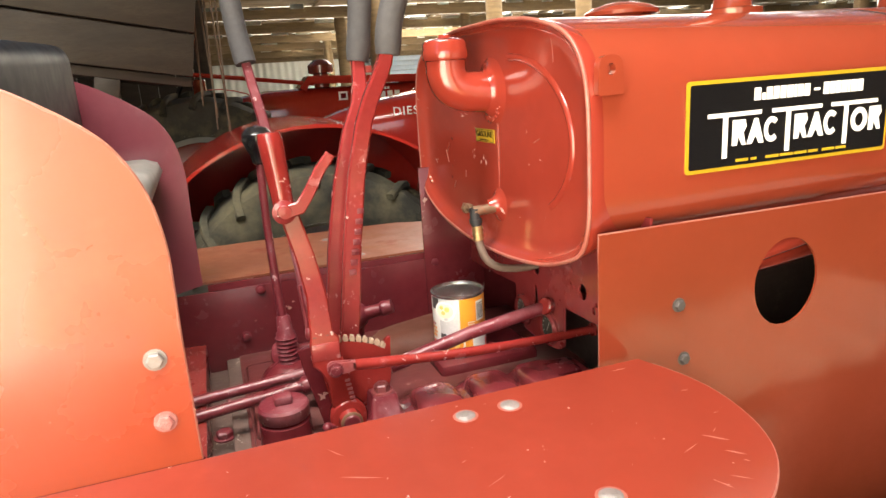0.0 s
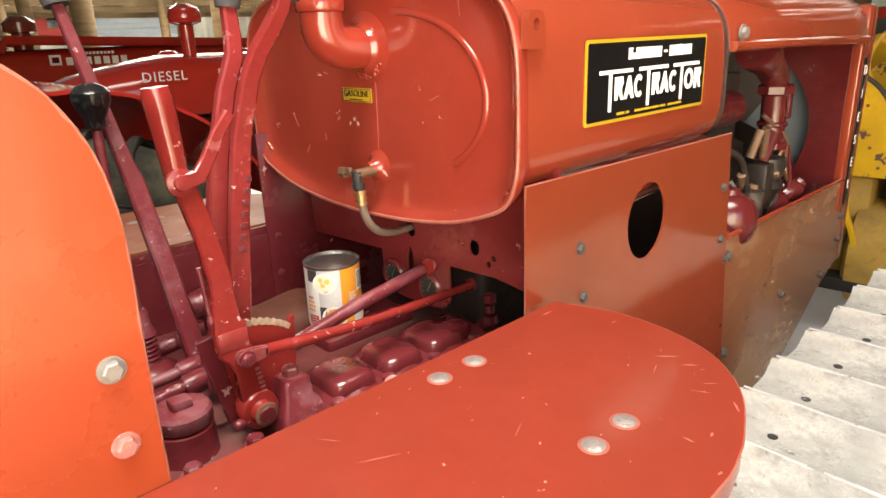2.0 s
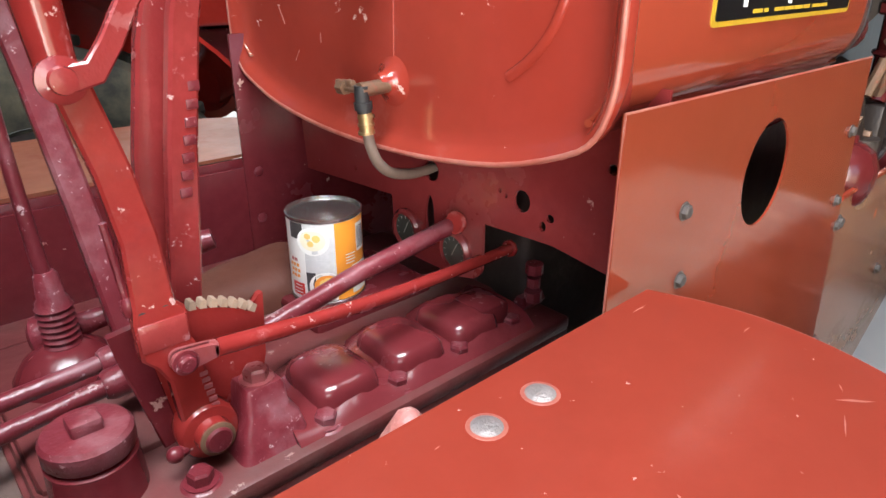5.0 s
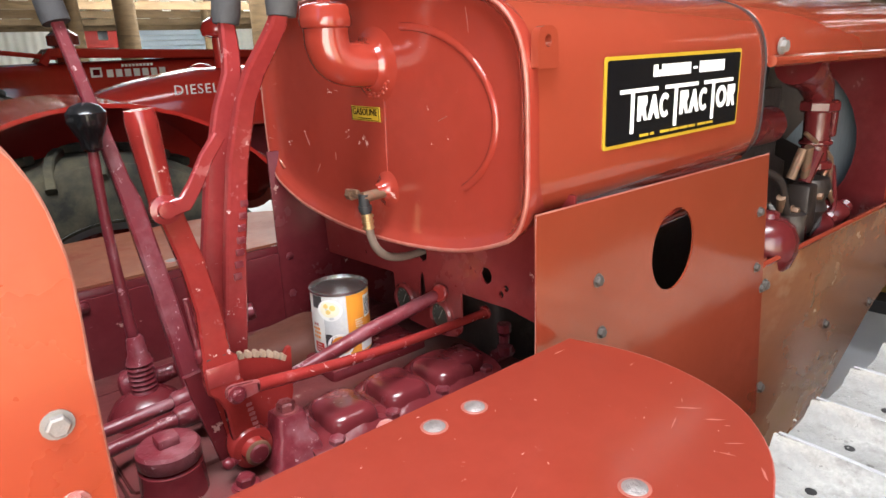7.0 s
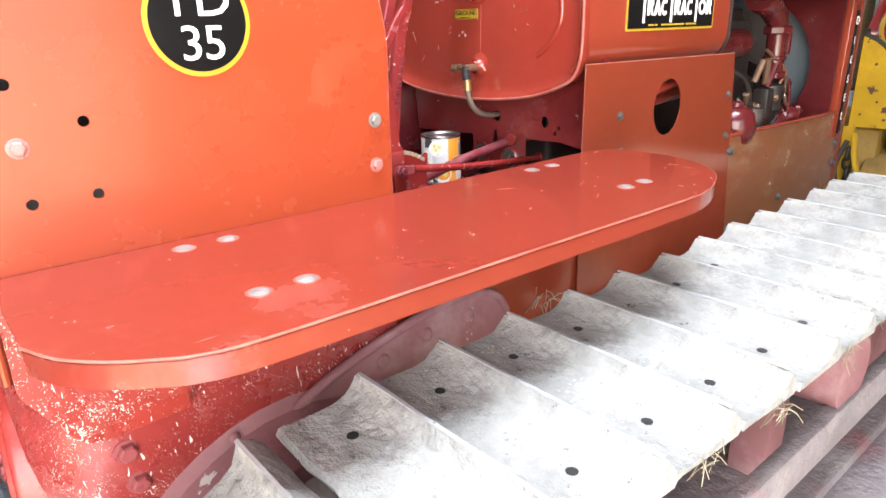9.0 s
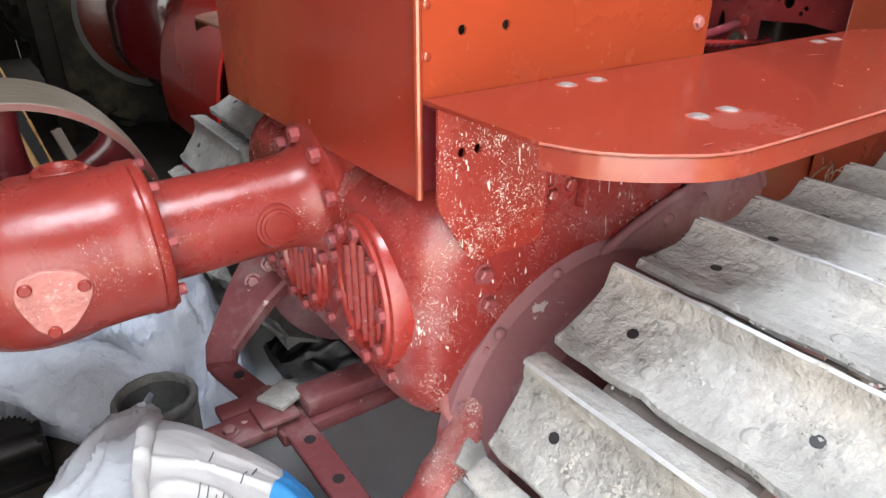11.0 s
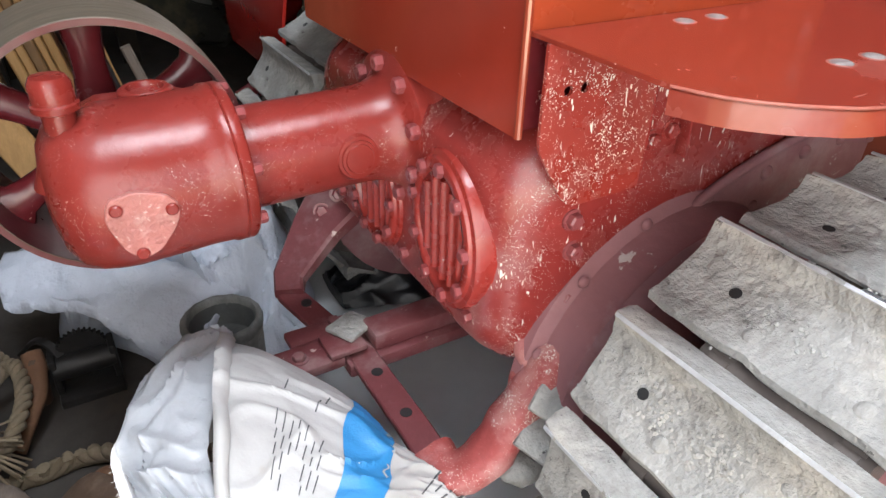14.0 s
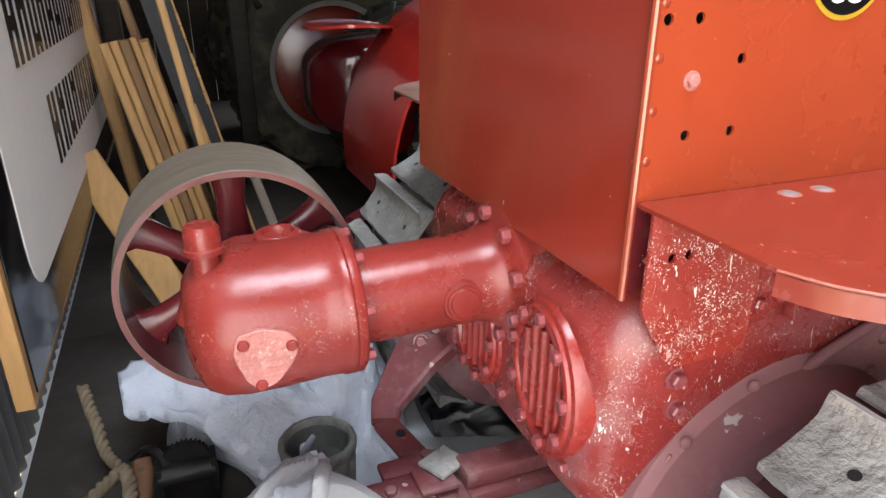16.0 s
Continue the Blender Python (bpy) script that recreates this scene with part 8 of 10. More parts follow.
def build_board():
    """Wooden box whose top carries coiled cables, a wire brush and a disc."""
    a, b = V(0.974, -0.225, 0).normalized(), V(-0.205, -0.979, 0).normalized()
    o = V(-1.509, 0.051, 0)
    fr = Matrix((a, b, V(0, 0, 1))).transposed().to_4x4()
    fr.translation = o
    box_t = thing("wooden_box", "weathered brown wooden box with a drilled lid", "box")
    bm = B()
    box(bm, (0.0, 0.0, 0.508), (0.292, 0.45, 0.530), 0.003, fr)
    part("lid_board", bm, "crate", box_t)
    for lo, hi in (((0.005, 0.005, FLOOR), (0.287, 0.02, 0.507)), ((0.005, 0.43, FLOOR), (0.287, 0.445, 0.507)), ((0.005, 0.021, FLOOR), (0.02, 0.429, 0.507)), ((0.272, 0.021, FLOOR), (0.287, 0.429, 0.507))):
        bm = B()
        box(bm, lo, hi, 0.002, fr)
        part("side_board", bm, "crate", box_t)
    bm = B()
    cyl(bm, (-1.297, -0.075, 0.5302), (-1.297, -0.075, 0.5308), 0.0062, n=14)
    part("drilled_hole", bm, "black", box_t)
    bm = B()
    tube(bm, smooth_path([V(-1.280, 0.006, 0.50), V(-1.283, 0.000, 0.540), V(-1.292, -0.008, 0.542), V(-1.300, -0.05, 0.535), V(-1.312, -0.12, 0.534)], 5), 0.004, 8)
    part("wire_handle", bm, "blade", box_t)
    # coiled black cable, loop by loop
    coil = thing("cable_coil", "coil of stiff dusty black cable on the wooden box", "cable")
    random.seed(31)
    for k in range(9):
        rx, ry, ph = random.uniform(0.066, 0.098), random.uniform(0.074, 0.104), random.uniform(0, 6.28)
        cx, cy, zz = -1.420 + random.uniform(-0.012, 0.012), -0.148 + random.uniform(-0.014, 0.014), 0.5372 + 0.0020 * k
        bm = B()
        tube(bm, [V(cx + rx * math.cos(t) + 0.004 * math.sin(3 * t + ph), cy + ry * math.sin(t) + 0.004 * math.cos(2 * t + ph), max(0.5368, zz + 0.004 * math.sin(t + ph))) for t in (ph + 6.0 * i / 46 for i in range(47))], random.uniform(0.0050, 0.0064), 8)
        part("loop", bm, "cable_black", coil, smooth=60)
    bm = B()
    tube(bm, smooth_path([(-1.530, -0.150, 0.545), (-1.532, -0.100, 0.556), (-1.506, -0.053, 0.560), (-1.471, -0.029, 0.563), (-1.404, -0.035, 0.566), (-1.346, -0.085, 0.566), (-1.323, -0.129, 0.564), (-1.335, -0.195, 0.563), (-1.343, -0.271, 0.558), (-1.345, -0.33, 0.545)], 7), 0.0024, 8)
    solo("red_wire", bm, "cable_red", "thin red wire across the cable coil", "wire", smooth=60)
    bm = B()
    tube(bm, smooth_path([(-1.530, -0.058, 0.548), (-1.50, -0.078, 0.566), (-1.44, -0.104, 0.572), (-1.39, -0.115, 0.570), (-1.34, -0.125, 0.562)], 7), 0.0026, 8)
    solo("thin_cable", bm, "cable_black", "thin black cable over the coil", "cable", smooth=60)
    tape = B()
    box(tape, (-0.014, -0.009, -0.004), (0.014, 0.009, 0.006), 0.003, pose(-1.327, -0.135, 0.564, 0, 0, -30))
    solo("tape_tag", tape, "feedbag", "scrap of dirty masking tape round the red wire", "tape")
    br = thing("comb", "black plastic comb with wide teeth lying on the cable", "comb")
    d = V(0.888, -0.460, 0.0).normalized()
    s = V(0.460, 0.888, 0.0).normalized()
    m = Matrix((d, s, V(0, 0, 1))).transposed().to_4x4()
    m.translation = V(-1.497, -0.080, 0.577)
    bm = B()
    prof = [(0.0, -0.010, 0.006), (0.03, -0.010, 0.008), (0.085, -0.011, 0.010), (0.10, -0.008, 0.011), (0.125, 0.001, 0.013), (0.16, 0.000, 0.013), (0.182, -0.005, 0.012), (0.190, -0.002, 0.008)]
    loft(bm, [[m @ V(x, y0, -0.003), m @ V(x, y1, -0.003), m @ V(x, y1 - 0.001, 0.003), m @ V(x, y0 + 0.001, 0.003)] for x, y0, y1 in prof])
    part("handle", bm, "comb_black", br)
    tooth = B()
    loft(tooth, [[(-w, y, -0.002), (w, y, -0.002), (w, y, 0.002), (-w, y, 0.002)] for y, w in ((0.0, 0.0022), (-0.022, 0.0018), (-0.032, 0.0009))])
    tooth = mesh_of("tooth", tooth, M["comb_black"], 40)
    for i in range(17):
        t_ = new("tooth", tooth)
        t_.parent, t_.matrix_basis = br, m @ pose(0.003 + 0.0054 * i, -0.0095, 0, 0, 0, 2.0 * math.sin(i * 2.3))
    bm = B()
    box(bm, (0.047, -0.0005, 0.0031), (0.068, 0.0025, 0.0035), 0.0, m)
    part("print_bar", bm, "label_white", br)
    dd = thing("metal_disc", "worn rusty disc with a shiny centre on the cable coil", "disc")
    bm = B()
    lathe(bm, (-1.399, -0.182, 0.567), (0, 0, 1), [(0.024, 0), (0.034, 0.002), (0.0355, 0.006), (0.032, 0.010), (0.024, 0.0135), (0.0185, 0.014), (0.0170, 0.012), (0.001, 0.012)], 34)
    part("rim", bm, "disc_rust", dd, smooth=50)
    bm = B()
    lathe(bm, (-1.399, -0.182, 0.5785), (0, 0, 1), [(0.0165, 0), (0.0165, 0.002), (0.009, 0.0035), (0.001, 0.0036)], 24)
    part("centre", bm, "steel", dd, smooth=50)
    cap = thing("drilled_disc", "round white drilled plastic disc beside the rusty one", "disc")
    bm = B()
    lathe(bm, (-1.450, -0.176, 0.564), (0, 0, 1), [(0.0165, 0), (0.0175, 0.002), (0.017, 0.007), (0.015, 0.008), (0.001, 0.008)], 26)
    part("body", bm, "label_white", cap)
    for x, y in ((-0.007, 0.004), (0.004, 0.009), (-0.008, -0.003), (0.000, 0.003)):
        bm = B()
        cyl(bm, (-1.450 + x, -0.176 + y, 0.5718), (-1.450 + x, -0.176 + y, 0.5724), 0.0022, n=8)
        part("hole", bm, "black", cap)
    # pointed dark blade standing against the box
    bm = B()
    secs = []
    for k in range(9):
        t = k / 8
        p = V(-1.176, -0.013, 0.502).lerp(V(-1.262, -0.34, 0.455), t)
        w = 0.002 + 0.026 * math.sin(min(1, t * 1.8) * math.pi / 2)
        secs.append([p + V(w, 0.012 * w / 0.03, 0.0), p + V(0, 0, 0.010 * w / 0.03), p + V(-w, -0.012 * w / 0.03, 0.0), p + V(0, 0, -0.006)])
    loft(bm, secs)
    solo("pointed_blade", bm, "blade", "long dark pointed plough blade leaning by the box", "blade")
    bm = B()
    cyl(bm, (-1.196, 0.055, FLOOR), (-1.196, 0.055, 0.40), 0.032, n=14, bev=0.006)
    solo("grey_drum", bm, "pot", "rough grey cylinder standing under the sacks", "drum")


build_board()


def build_floor_clutter():
    M["pot_crust"] = mk("pale_mortar_crust", (0.20, 0.20, 0.185), 0.9, 0, 0.4, 30.0, 1.0, 160, ((0.05, 0.05, 0.045), 0.4, 60.0, "chip"))
    M["pot_dark"] = mk("dark_pot_inside", (0.085, 0.088, 0.085), 0.6, 0, 0.3, 20.0, 0.4, 60, ((0.2, 0.2, 0.19), 0.25, 30.0, "chip"))
    # mortar pot
    pot = thing("mortar_pot", "rough grey mortar-crusted pot on the floor", "pot")
    for nm, prof, mt, am in (("body", [(0.078, 0), (0.084, 0.01), (0.090, 0.20), (0.082, 0.205)], "pot", 0.004), ("crust", [(0.088, 0.190), (0.093, 0.196), (0.095, 0.208), (0.093, 0.218), (0.088, 0.223), (0.081, 0.222), (0.077, 0.213), (0.076, 0.19)], "pot_crust", 0.0032), ("inside", [(0.0755, 0.205), (0.071, 0.165), (0.064, 0.150), (0.001, 0.148)], "pot_dark", 0.002)):
        bm = B()
        lathe(bm, (-1.165, 0.725, FLOOR), (0, 0, 1), prof, 90, nm == "body", False)
        for v in bm.verts:
            v.co += noisy(v.co, 55.0, am, 2.0)
        part(nm, bm, mt, pot, smooth=60)
    # small tile on the drawbar
    bm = B()
    box(bm, (-0.038, -0.032, 0), (0.038, 0.032, 0.009), 0.0015, Matrix.Translation((-0.985, 0.36, 0.4875)) @ Matrix.Rotation(radians(28), 4, "Z") @ Matrix.Rotation(radians(4), 4, "Y"))
    solo("tile_offcut", bm, "shoe", "pale square tile offcut lying on the drawbar", "tile")
    # crumpled black plastic on the floor under the case
    dark = Drape([(-0.80, 1.05, 0.130), (-0.63, 1.09, 0.135), (-0.45, 1.08, 0.135), (-0.32, 1.04, 0.130)], [(-0.80, 0.86, 0.130), (-0.66, 0.80, 0.135), (-0.50, 0.76, 0.135), (-0.36, 0.78, 0.130)], [0.02, 0.06, 0.07, 0.02], [0.02, 0.02, 0.02, 0.02], 0.016, 23.0, 4.0, 4.0)
    solo("black_plastic", dark.mesh(40, 40), "black_sheet", "crumpled black plastic sheet on the floor under the tractor", "plastic sheet", smooth=60)
    # iron winch
    w = thing("hand_winch", "black oily iron hand winch with a toothed wheel", "winch")
    bm = B()
    o = []
    for i in range(30):
        t = 2 * math.pi * i / 30
        for rr, da in ((0.052, -0.07), (0.058, -0.03), (0.058, 0.03), (0.052, 0.07)):
            o.append((rr * math.cos(t + da), rr * math.sin(t + da)))
    plate(bm, o, lambda a, b, c: V(-1.47 + a, 0.90 + c, 0.225 + b), 0.012)
    part("toothed_wheel", bm, "iron", w)
    bm = B()
    box(bm, (-1.545, 0.83, FLOOR), (-1.40, 0.93, FLOOR + 0.03), 0.006)
    box(bm, (-1.545, 0.86, FLOOR + 0.03), (-1.53, 0.92, 0.24), 0.004)
    box(bm, (-1.415, 0.86, FLOOR + 0.03), (-1.40, 0.92, 0.24), 0.004)
    part("stand", bm, "iron", w)
    for x0 in (-1.515,):
        bm = B()
        bar(bm, smooth_path([(x0, 0.89, 0.22), (x0 - 0.02, 0.92, 0.25), (x0 - 0.05, 0.96, 0.245), (x0 - 0.09, 0.99, 0.20)], 4), 0.02, 0.01, (0, 0, 1))
        part("arm", bm, "iron", w)
    bm = B()
    cyl(bm, (-1.54, 0.885, 0.20), (-1.405, 0.885, 0.20), 0.03, n=16)
    part("drum", bm, "iron", w)
    bm = B()
    lathe(bm, (-1.575, 0.86, FLOOR + 0.02), (0.05, 0.1, 1), [(0.010, 0), (0.017, 0.01), (0.019, 0.06), (0.016, 0.12), (0.010, 0.13)], 16)
    part("crank_handle", bm, "leather", w, "brown wooden crank handle")
    # folded flap of the sheet over the winch
    bm = B()
    low = smooth_path([(-1.60, 0.985, 0.325), (-1.52, 0.945, 0.320), (-1.44, 0.895, 0.310), (-1.37, 0.815, 0.275), (-1.30, 0.735, 0.225), (-1.25, 0.720, 0.19)], 8)
    top = smooth_path([(-1.62, 1.16, 0.365), (-1.52, 1.18, 0.385), (-1.40, 1.08, 0.40), (-1.27, 0.98, 0.375), (-1.16, 0.90, 0.35), (-1.08, 0.86, 0.30)], 8)
    rows = []
    for k in range(13):
        b_ = k / 12
        rows.append([bm.verts.new(q0.lerp(q1, b_) + V(0, 0, 0.022 * math.sin(math.pi * b_) + 0.016 * max(0.0, 1 - abs(noise.noise(V(i_ * 0.16 + b_ * 1.5, b_ * 2.0, 3.0))) / 0.22) + (0.012 if k == 1 else 0.0))) for i_, (q0, q1) in enumerate(zip(low, top))])
    for k in range(12):
        for i_ in range(len(low) - 1):
            bm.faces.new((rows[k][i_], rows[k][i_ + 1], rows[k + 1][i_ + 1], rows[k + 1][i_]))
    flap = solo("plastic_sheet", bm, "tarp", "folded edge of a white plastic sheet hanging over the winch", "plastic sheet", smooth=50)
    flap.modifiers.new("thick", "SOLIDIFY").thickness = 0.003
    # rusty lumps and ropes at the wall
    random.seed(41)
    for name, lab, cat, mat, pts, r in (
        ("hemp_rope", "frayed hemp rope in a heap by the iron wall", "rope", "rope", [(-1.78, 0.75, 0.15), (-1.70, 0.85, 0.20), (-1.62, 0.90, 0.24), (-1.60, 0.78, 0.22), (-1.66, 0.66, 0.18), (-1.74, 0.62, 0.16), (-1.70, 0.52, 0.15), (-1.60, 0.50, 0.15)], 0.017),
        ("hemp_rope", "thick dirty rope hanging against the iron wall", "rope", "rope", [(-1.71, 1.16, 0.34), (-1.69, 1.10, 0.27), (-1.66, 1.02, 0.20), (-1.60, 0.98, 0.16), (-1.54, 1.0, 0.14)], 0.015),
        ("hemp_rope", "thick twisted rope lying beside the winch", "rope", "rope", [(-1.80, 0.60, 0.135), (-1.66, 0.62, 0.14), (-1.52, 0.63, 0.145), (-1.38, 0.58, 0.145), (-1.26, 0.50, 0.14)], 0.024),
        ("leather_strap", "twisted brown leather strap on the floor", "strap", "leather", [(-1.72, 0.30, 0.16), (-1.62, 0.38, 0.20), (-1.52, 0.42, 0.24), (-1.45, 0.36, 0.27), (-1.40, 0.28, 0.24), (-1.36, 0.22, 0.18)], 0.035),
        ("rusty_pipe", "short rusty bent pipe on the floor", "pipe", "rust", [(-1.64, 0.72, 0.14), (-1.58, 0.80, 0.20), (-1.57, 0.90, 0.26)], 0.02),
    ):
        p = smooth_path(pts, 7)
        if name == "hemp_rope":
            rp = thing(name, lab, cat)
            long = smooth_path(pts, 22)
            for k in range(3):
                bm = B()
                tube(bm, [q + noisy(q, 12, 0.006) + V(0.55 * r * math.cos(0.55 * i_ + 2.094 * k), 0.2 * r * math.sin(0.3 * i_), 0.55 * r * math.sin(0.55 * i_ + 2.094 * k)) for i_, q in enumerate(long)], [r * 0.56 * (1 + 0.15 * noise.noise(q * 40)) for q in long], 8)
                part("strand", bm, mat, rp, smooth=60)
            continue
        bm = B()
        tube(bm, [q + noisy(q, 12, 0.010) for q in p], [r * (1 + 0.3 * noise.noise(q * 20)) for q in p], 12, 0.45 if cat == "strap" else 0.9)
        solo(name, bm, mat, lab, cat, smooth=60)
    for i in range(9):
        bm = B()
        bmesh.ops.create_icosphere(bm, subdivisions=3, radius=random.uniform(0.035, 0.075))
        c = V(random.uniform(-1.74, -1.42), random.uniform(0.12, 0.60), FLOOR + 0.04)
        for v in bm.verts:
            v.co = Vector((v.co.x * 1.3, v.co.y, v.co.z * 0.7)) + noisy(v.co, 14, 0.02, i) + c
            v.co.z = max(v.co.z, FLOOR + 0.001)
        solo("scrap_lump", bm, random.choice(("rust", "iron", "darkwood")), "rusty lump of scrap iron on the floor", "scrap", "scrap by the wall", smooth=60)
    # frayed rope end
    bm = B()
    for i in range(60):
        a = random.uniform(0, 6.28)
        p = V(-1.70, 0.66, 0.19)
        q = p + V(0.09 * math.cos(a), 0.09 * math.sin(a), random.uniform(-0.05, 0.05))
        tube(bm, smooth_path([p, (p + q) / 2 + V(0, 0, 0.03), q], 3), 0.003, 4)
    solo("rope_fray", bm, "rope", "frayed yellow fibres of a rope end", "rope fibres", kind="stuff")
    # blue drum and orange-red container on the floor
    bm = B()
    lathe(bm, (-1.695, 0.03, FLOOR), (0, 0, 1), [(0.12, 0), (0.125, 0.02), (0.125, 0.30), (0.11, 0.33), (0.04, 0.34), (0.035, 0.37), (0.001, 0.372)], 28)
    solo("blue_drum", bm, "bluedrum", "blue plastic drum beside the wooden box", "drum")
    bm = B()
    box(bm, (-0.565, -0.84, FLOOR), (-0.37, -0.565, FLOOR + 0.26), 0.035)
    cyl(bm, (-0.46, -0.78, FLOOR + 0.26), (-0.46, -0.78, FLOOR + 0.30), 0.03)
    solo("fuel_container", bm, "redplastic", "orange-red plastic fuel container on the floor", "container")
    # timber blocks under the track side
    for x, y in ((-0.30, -0.55), (-0.14, -0.52)):
        bm = B()
        box(bm, (x, y - 0.05, FLOOR), (x + 0.14, y + 0.02, FLOOR + 0.09), 0.006)
        solo("timber_block", bm, "darkwood", "short weathered timber block against the track", "block", "blocks by the track")
    # straw caught in the shoes
    random.seed(77)
    bm = B()
    for x, y, z in ((-0.14, -0.145, 0.93), (0.23, -0.525, 0.90), (-0.30, -0.535, 0.90), (-0.12, -0.535, 0.89), (-0.62, -0.52, 0.80), (-0.80, -0.45, 0.60), (0.10, -0.53, 0.90)):
        for i in range(16):
            p = V(x, y, z) + V(random.uniform(-0.02, 0.02), random.uniform(-0.01, 0.01), random.uniform(-0.01, 0.01))
            q = p + V(random.uniform(-0.028, 0.028), random.uniform(-0.022, 0.022), random.uniform(-0.035, 0.012))
            tube(bm, [p, (p + q) / 2 + V(0, 0, 0.006), q], 0.0007, 3)
    solo("straw", bm, "straw", "wisps of dry straw caught in the track", "straw", kind="stuff")
    # dried mud crumbs on the shoes
    bm = B()
    ico = bmesh.new()
    bmesh.ops.create_icosphere(ico, subdivisions=1, radius=1.0)
    iv, fi = [v.co.copy() for v in ico.verts], [[v.index for v in f.verts] for f in ico.faces]
    ico.free()
    pitch = 2 * ((IDL - SPR).x + math.pi * RAD) / 39
    verts, faces = [], []
    for i in range(230):
        k, off, yo = random.randint(-3, 10), random.uniform(-0.055, 0.035), random.uniform(-0.17, 0.17)
        for j in range(random.randint(6, 30)):
            h = random.uniform(0.0006, 0.0024)
            pt, out, fwd = track_point(0.1228 + pitch * k + off + random.gauss(0, 0.010))
            c = pt + out * 0.0185 + V(0, -0.342 + yo + random.gauss(0, 0.014), 0)
            n0 = len(verts)
            for q in iv:
                g = h * random.uniform(0.7, 1.3)
                verts.append(c + fwd * (q.x * g * 1.6) + V(0, q.y * g * 1.5, 0) + out * (q.z * g * 0.6))
            faces += [[n0 + t_ for t_ in f] for f in fi]
    crumbs = bpy.data.meshes.new("crumbs")
    crumbs.from_pydata([tuple(v) for v in verts], [], faces)
    bm = B()
    bm.from_mesh(crumbs)
    solo("mud_crumbs", bm, "shoe", "dried grey mud crumbs on the track shoes", "mud", kind="stuff")


build_floor_clutter()


# ---- sign and timber at the iron wall ----
def build_wall_things():
    a, b = V(-1.655, 0.50, 0), V(-1.645, 3.55, 0)
    d = (b - a).normalized()
    n_ = V(d.y, -d.x, 0)
    fr = Matrix((d, V(0, 0, 1), n_)).transposed().to_4x4()
    fr.translation = a + V(0, 0, 0.70)
    L, H = (b - a).length, 1.10
    sg = thing("sign_board", "long white sign with black border and black shapes against the wall", "sign")
    bm = B()
    box(bm, (0, 0, -0.03), (L, H, 0.0), 0.003, fr)
    part("frame", bm, "plank", sg, "pale wooden frame edge")
    bm = B()
    box(bm, (0.02, 0.02, 0.0005), (L - 0.04, H - 0.02, 0.004), 0.001, fr)
    part("border", bm, "black_ink", sg)
    bm = B()
    plate(bm, rounded([(0.16, 0.13), (L - 0.18, 0.13), (L - 0.18, H - 0.13), (0.16, H - 0.13)], 0.10), lambda p, q, c: fr @ V(p, q, 0.0045 + c), 0.002)
    part("field", bm, "label_white", sg)
    # the maker's name as plain black uprights
    for z0, z1, x0, n, st in ((0.50, 0.66, 0.42, 13, 0.128), (0.25, 0.41, 0.67, 9, 0.138)):
        for i in range(n):
            for k in range(2):
                bm = B()
                box(bm, (x0 + st * i + 0.062 * k, z0, 0.007), (x0 + st * i + 0.062 * k + 0.028, z1, 0.009), 0.0, fr)
                part("black_shape", bm, "black_ink", sg)
            bm = B()
            zz = (z0 + z1) / 2 + 0.05 * math.sin(i * 2.4)
            box(bm, (x0 + st * i + 0.028, zz - 0.014, 0.007), (x0 + st * i + 0.062, zz + 0.014, 0.009), 0.0, fr)
            part("black_shape", bm, "black_ink", sg)
    random.seed(5)
    # bundle of sawn boards leaning in the corner
    for i in range(5):
        bm = B()
        x = 0.032 * i
        top = 1.15 + random.uniform(-0.03, 0.03)
        wid = (0.031, 0.026, 0.033, 0.022, 0.030)[i]
        bar(bm, [(-1.345 + x * 0.9, 1.90 + 0.02 * i, FLOOR), (-1.565 + x * 0.95, 1.98, top)], wid, 0.14, (0, 1, 0))
        solo("pine_board", bm, ("plank", "plank", "plank_dark", "plank", "plank")[i], "pale sawn pine board leaning against the wall", "board", "leaning boards")
    for p, q, w, h, mat, lab in (
        ((-1.20, 1.65, FLOOR), (-1.42, 1.75, 1.62), 0.024, 0.05, "plank", "tall thin pine batten leaning against the wall"),
        ((-1.27, 2.12, FLOOR), (-1.50, 2.22, 1.30), 0.03, 0.10, "plank_dark", "brown pine board leaning behind the bundle"),
        ((-1.20, 2.15, FLOOR), (-1.44, 2.25, 1.05), 0.03, 0.06, "plank_dark", "brown pine batten leaning behind the bundle"),
        ((-1.12, 1.75, FLOOR), (-1.32, 1.9, 0.95), 0.03, 0.08, "plank", "short pine board leaning in the bundle"),
        ((-1.50, 2.1, FLOOR), (-1.66, 2.3, 1.45), 0.05, 0.10, "plank", "thick pine post leaning behind the sign"),
        ((-1.40, 1.45, 0.30), (-1.66, 1.62, 0.86), 0.10, 0.03, "plank", "orange pine plank propped askew"),
        ((-0.99, 1.55, FLOOR), (-1.16, 1.60, 0.75), 0.03, 0.03, "darkwood", "grey weathered stick leaning"),
    ):
        bm = B()
        bar(bm, [p, q], w, h, (0, 1, 0))
        solo("pine_board", bm, mat, lab, "board", "leaning boards")
    pb = thing("painted_board", "black painted board with a ragged golden edge leaning against the wall", "board")
    bm = B()
    bar(bm, [(-1.13, 1.95, FLOOR), (-1.39, 2.05, 1.30)], 0.10, 0.02, (0, 1, 0))
    part("face", bm, "black", pb)
    bm = B()
    random.seed(21)
    n_ = 26
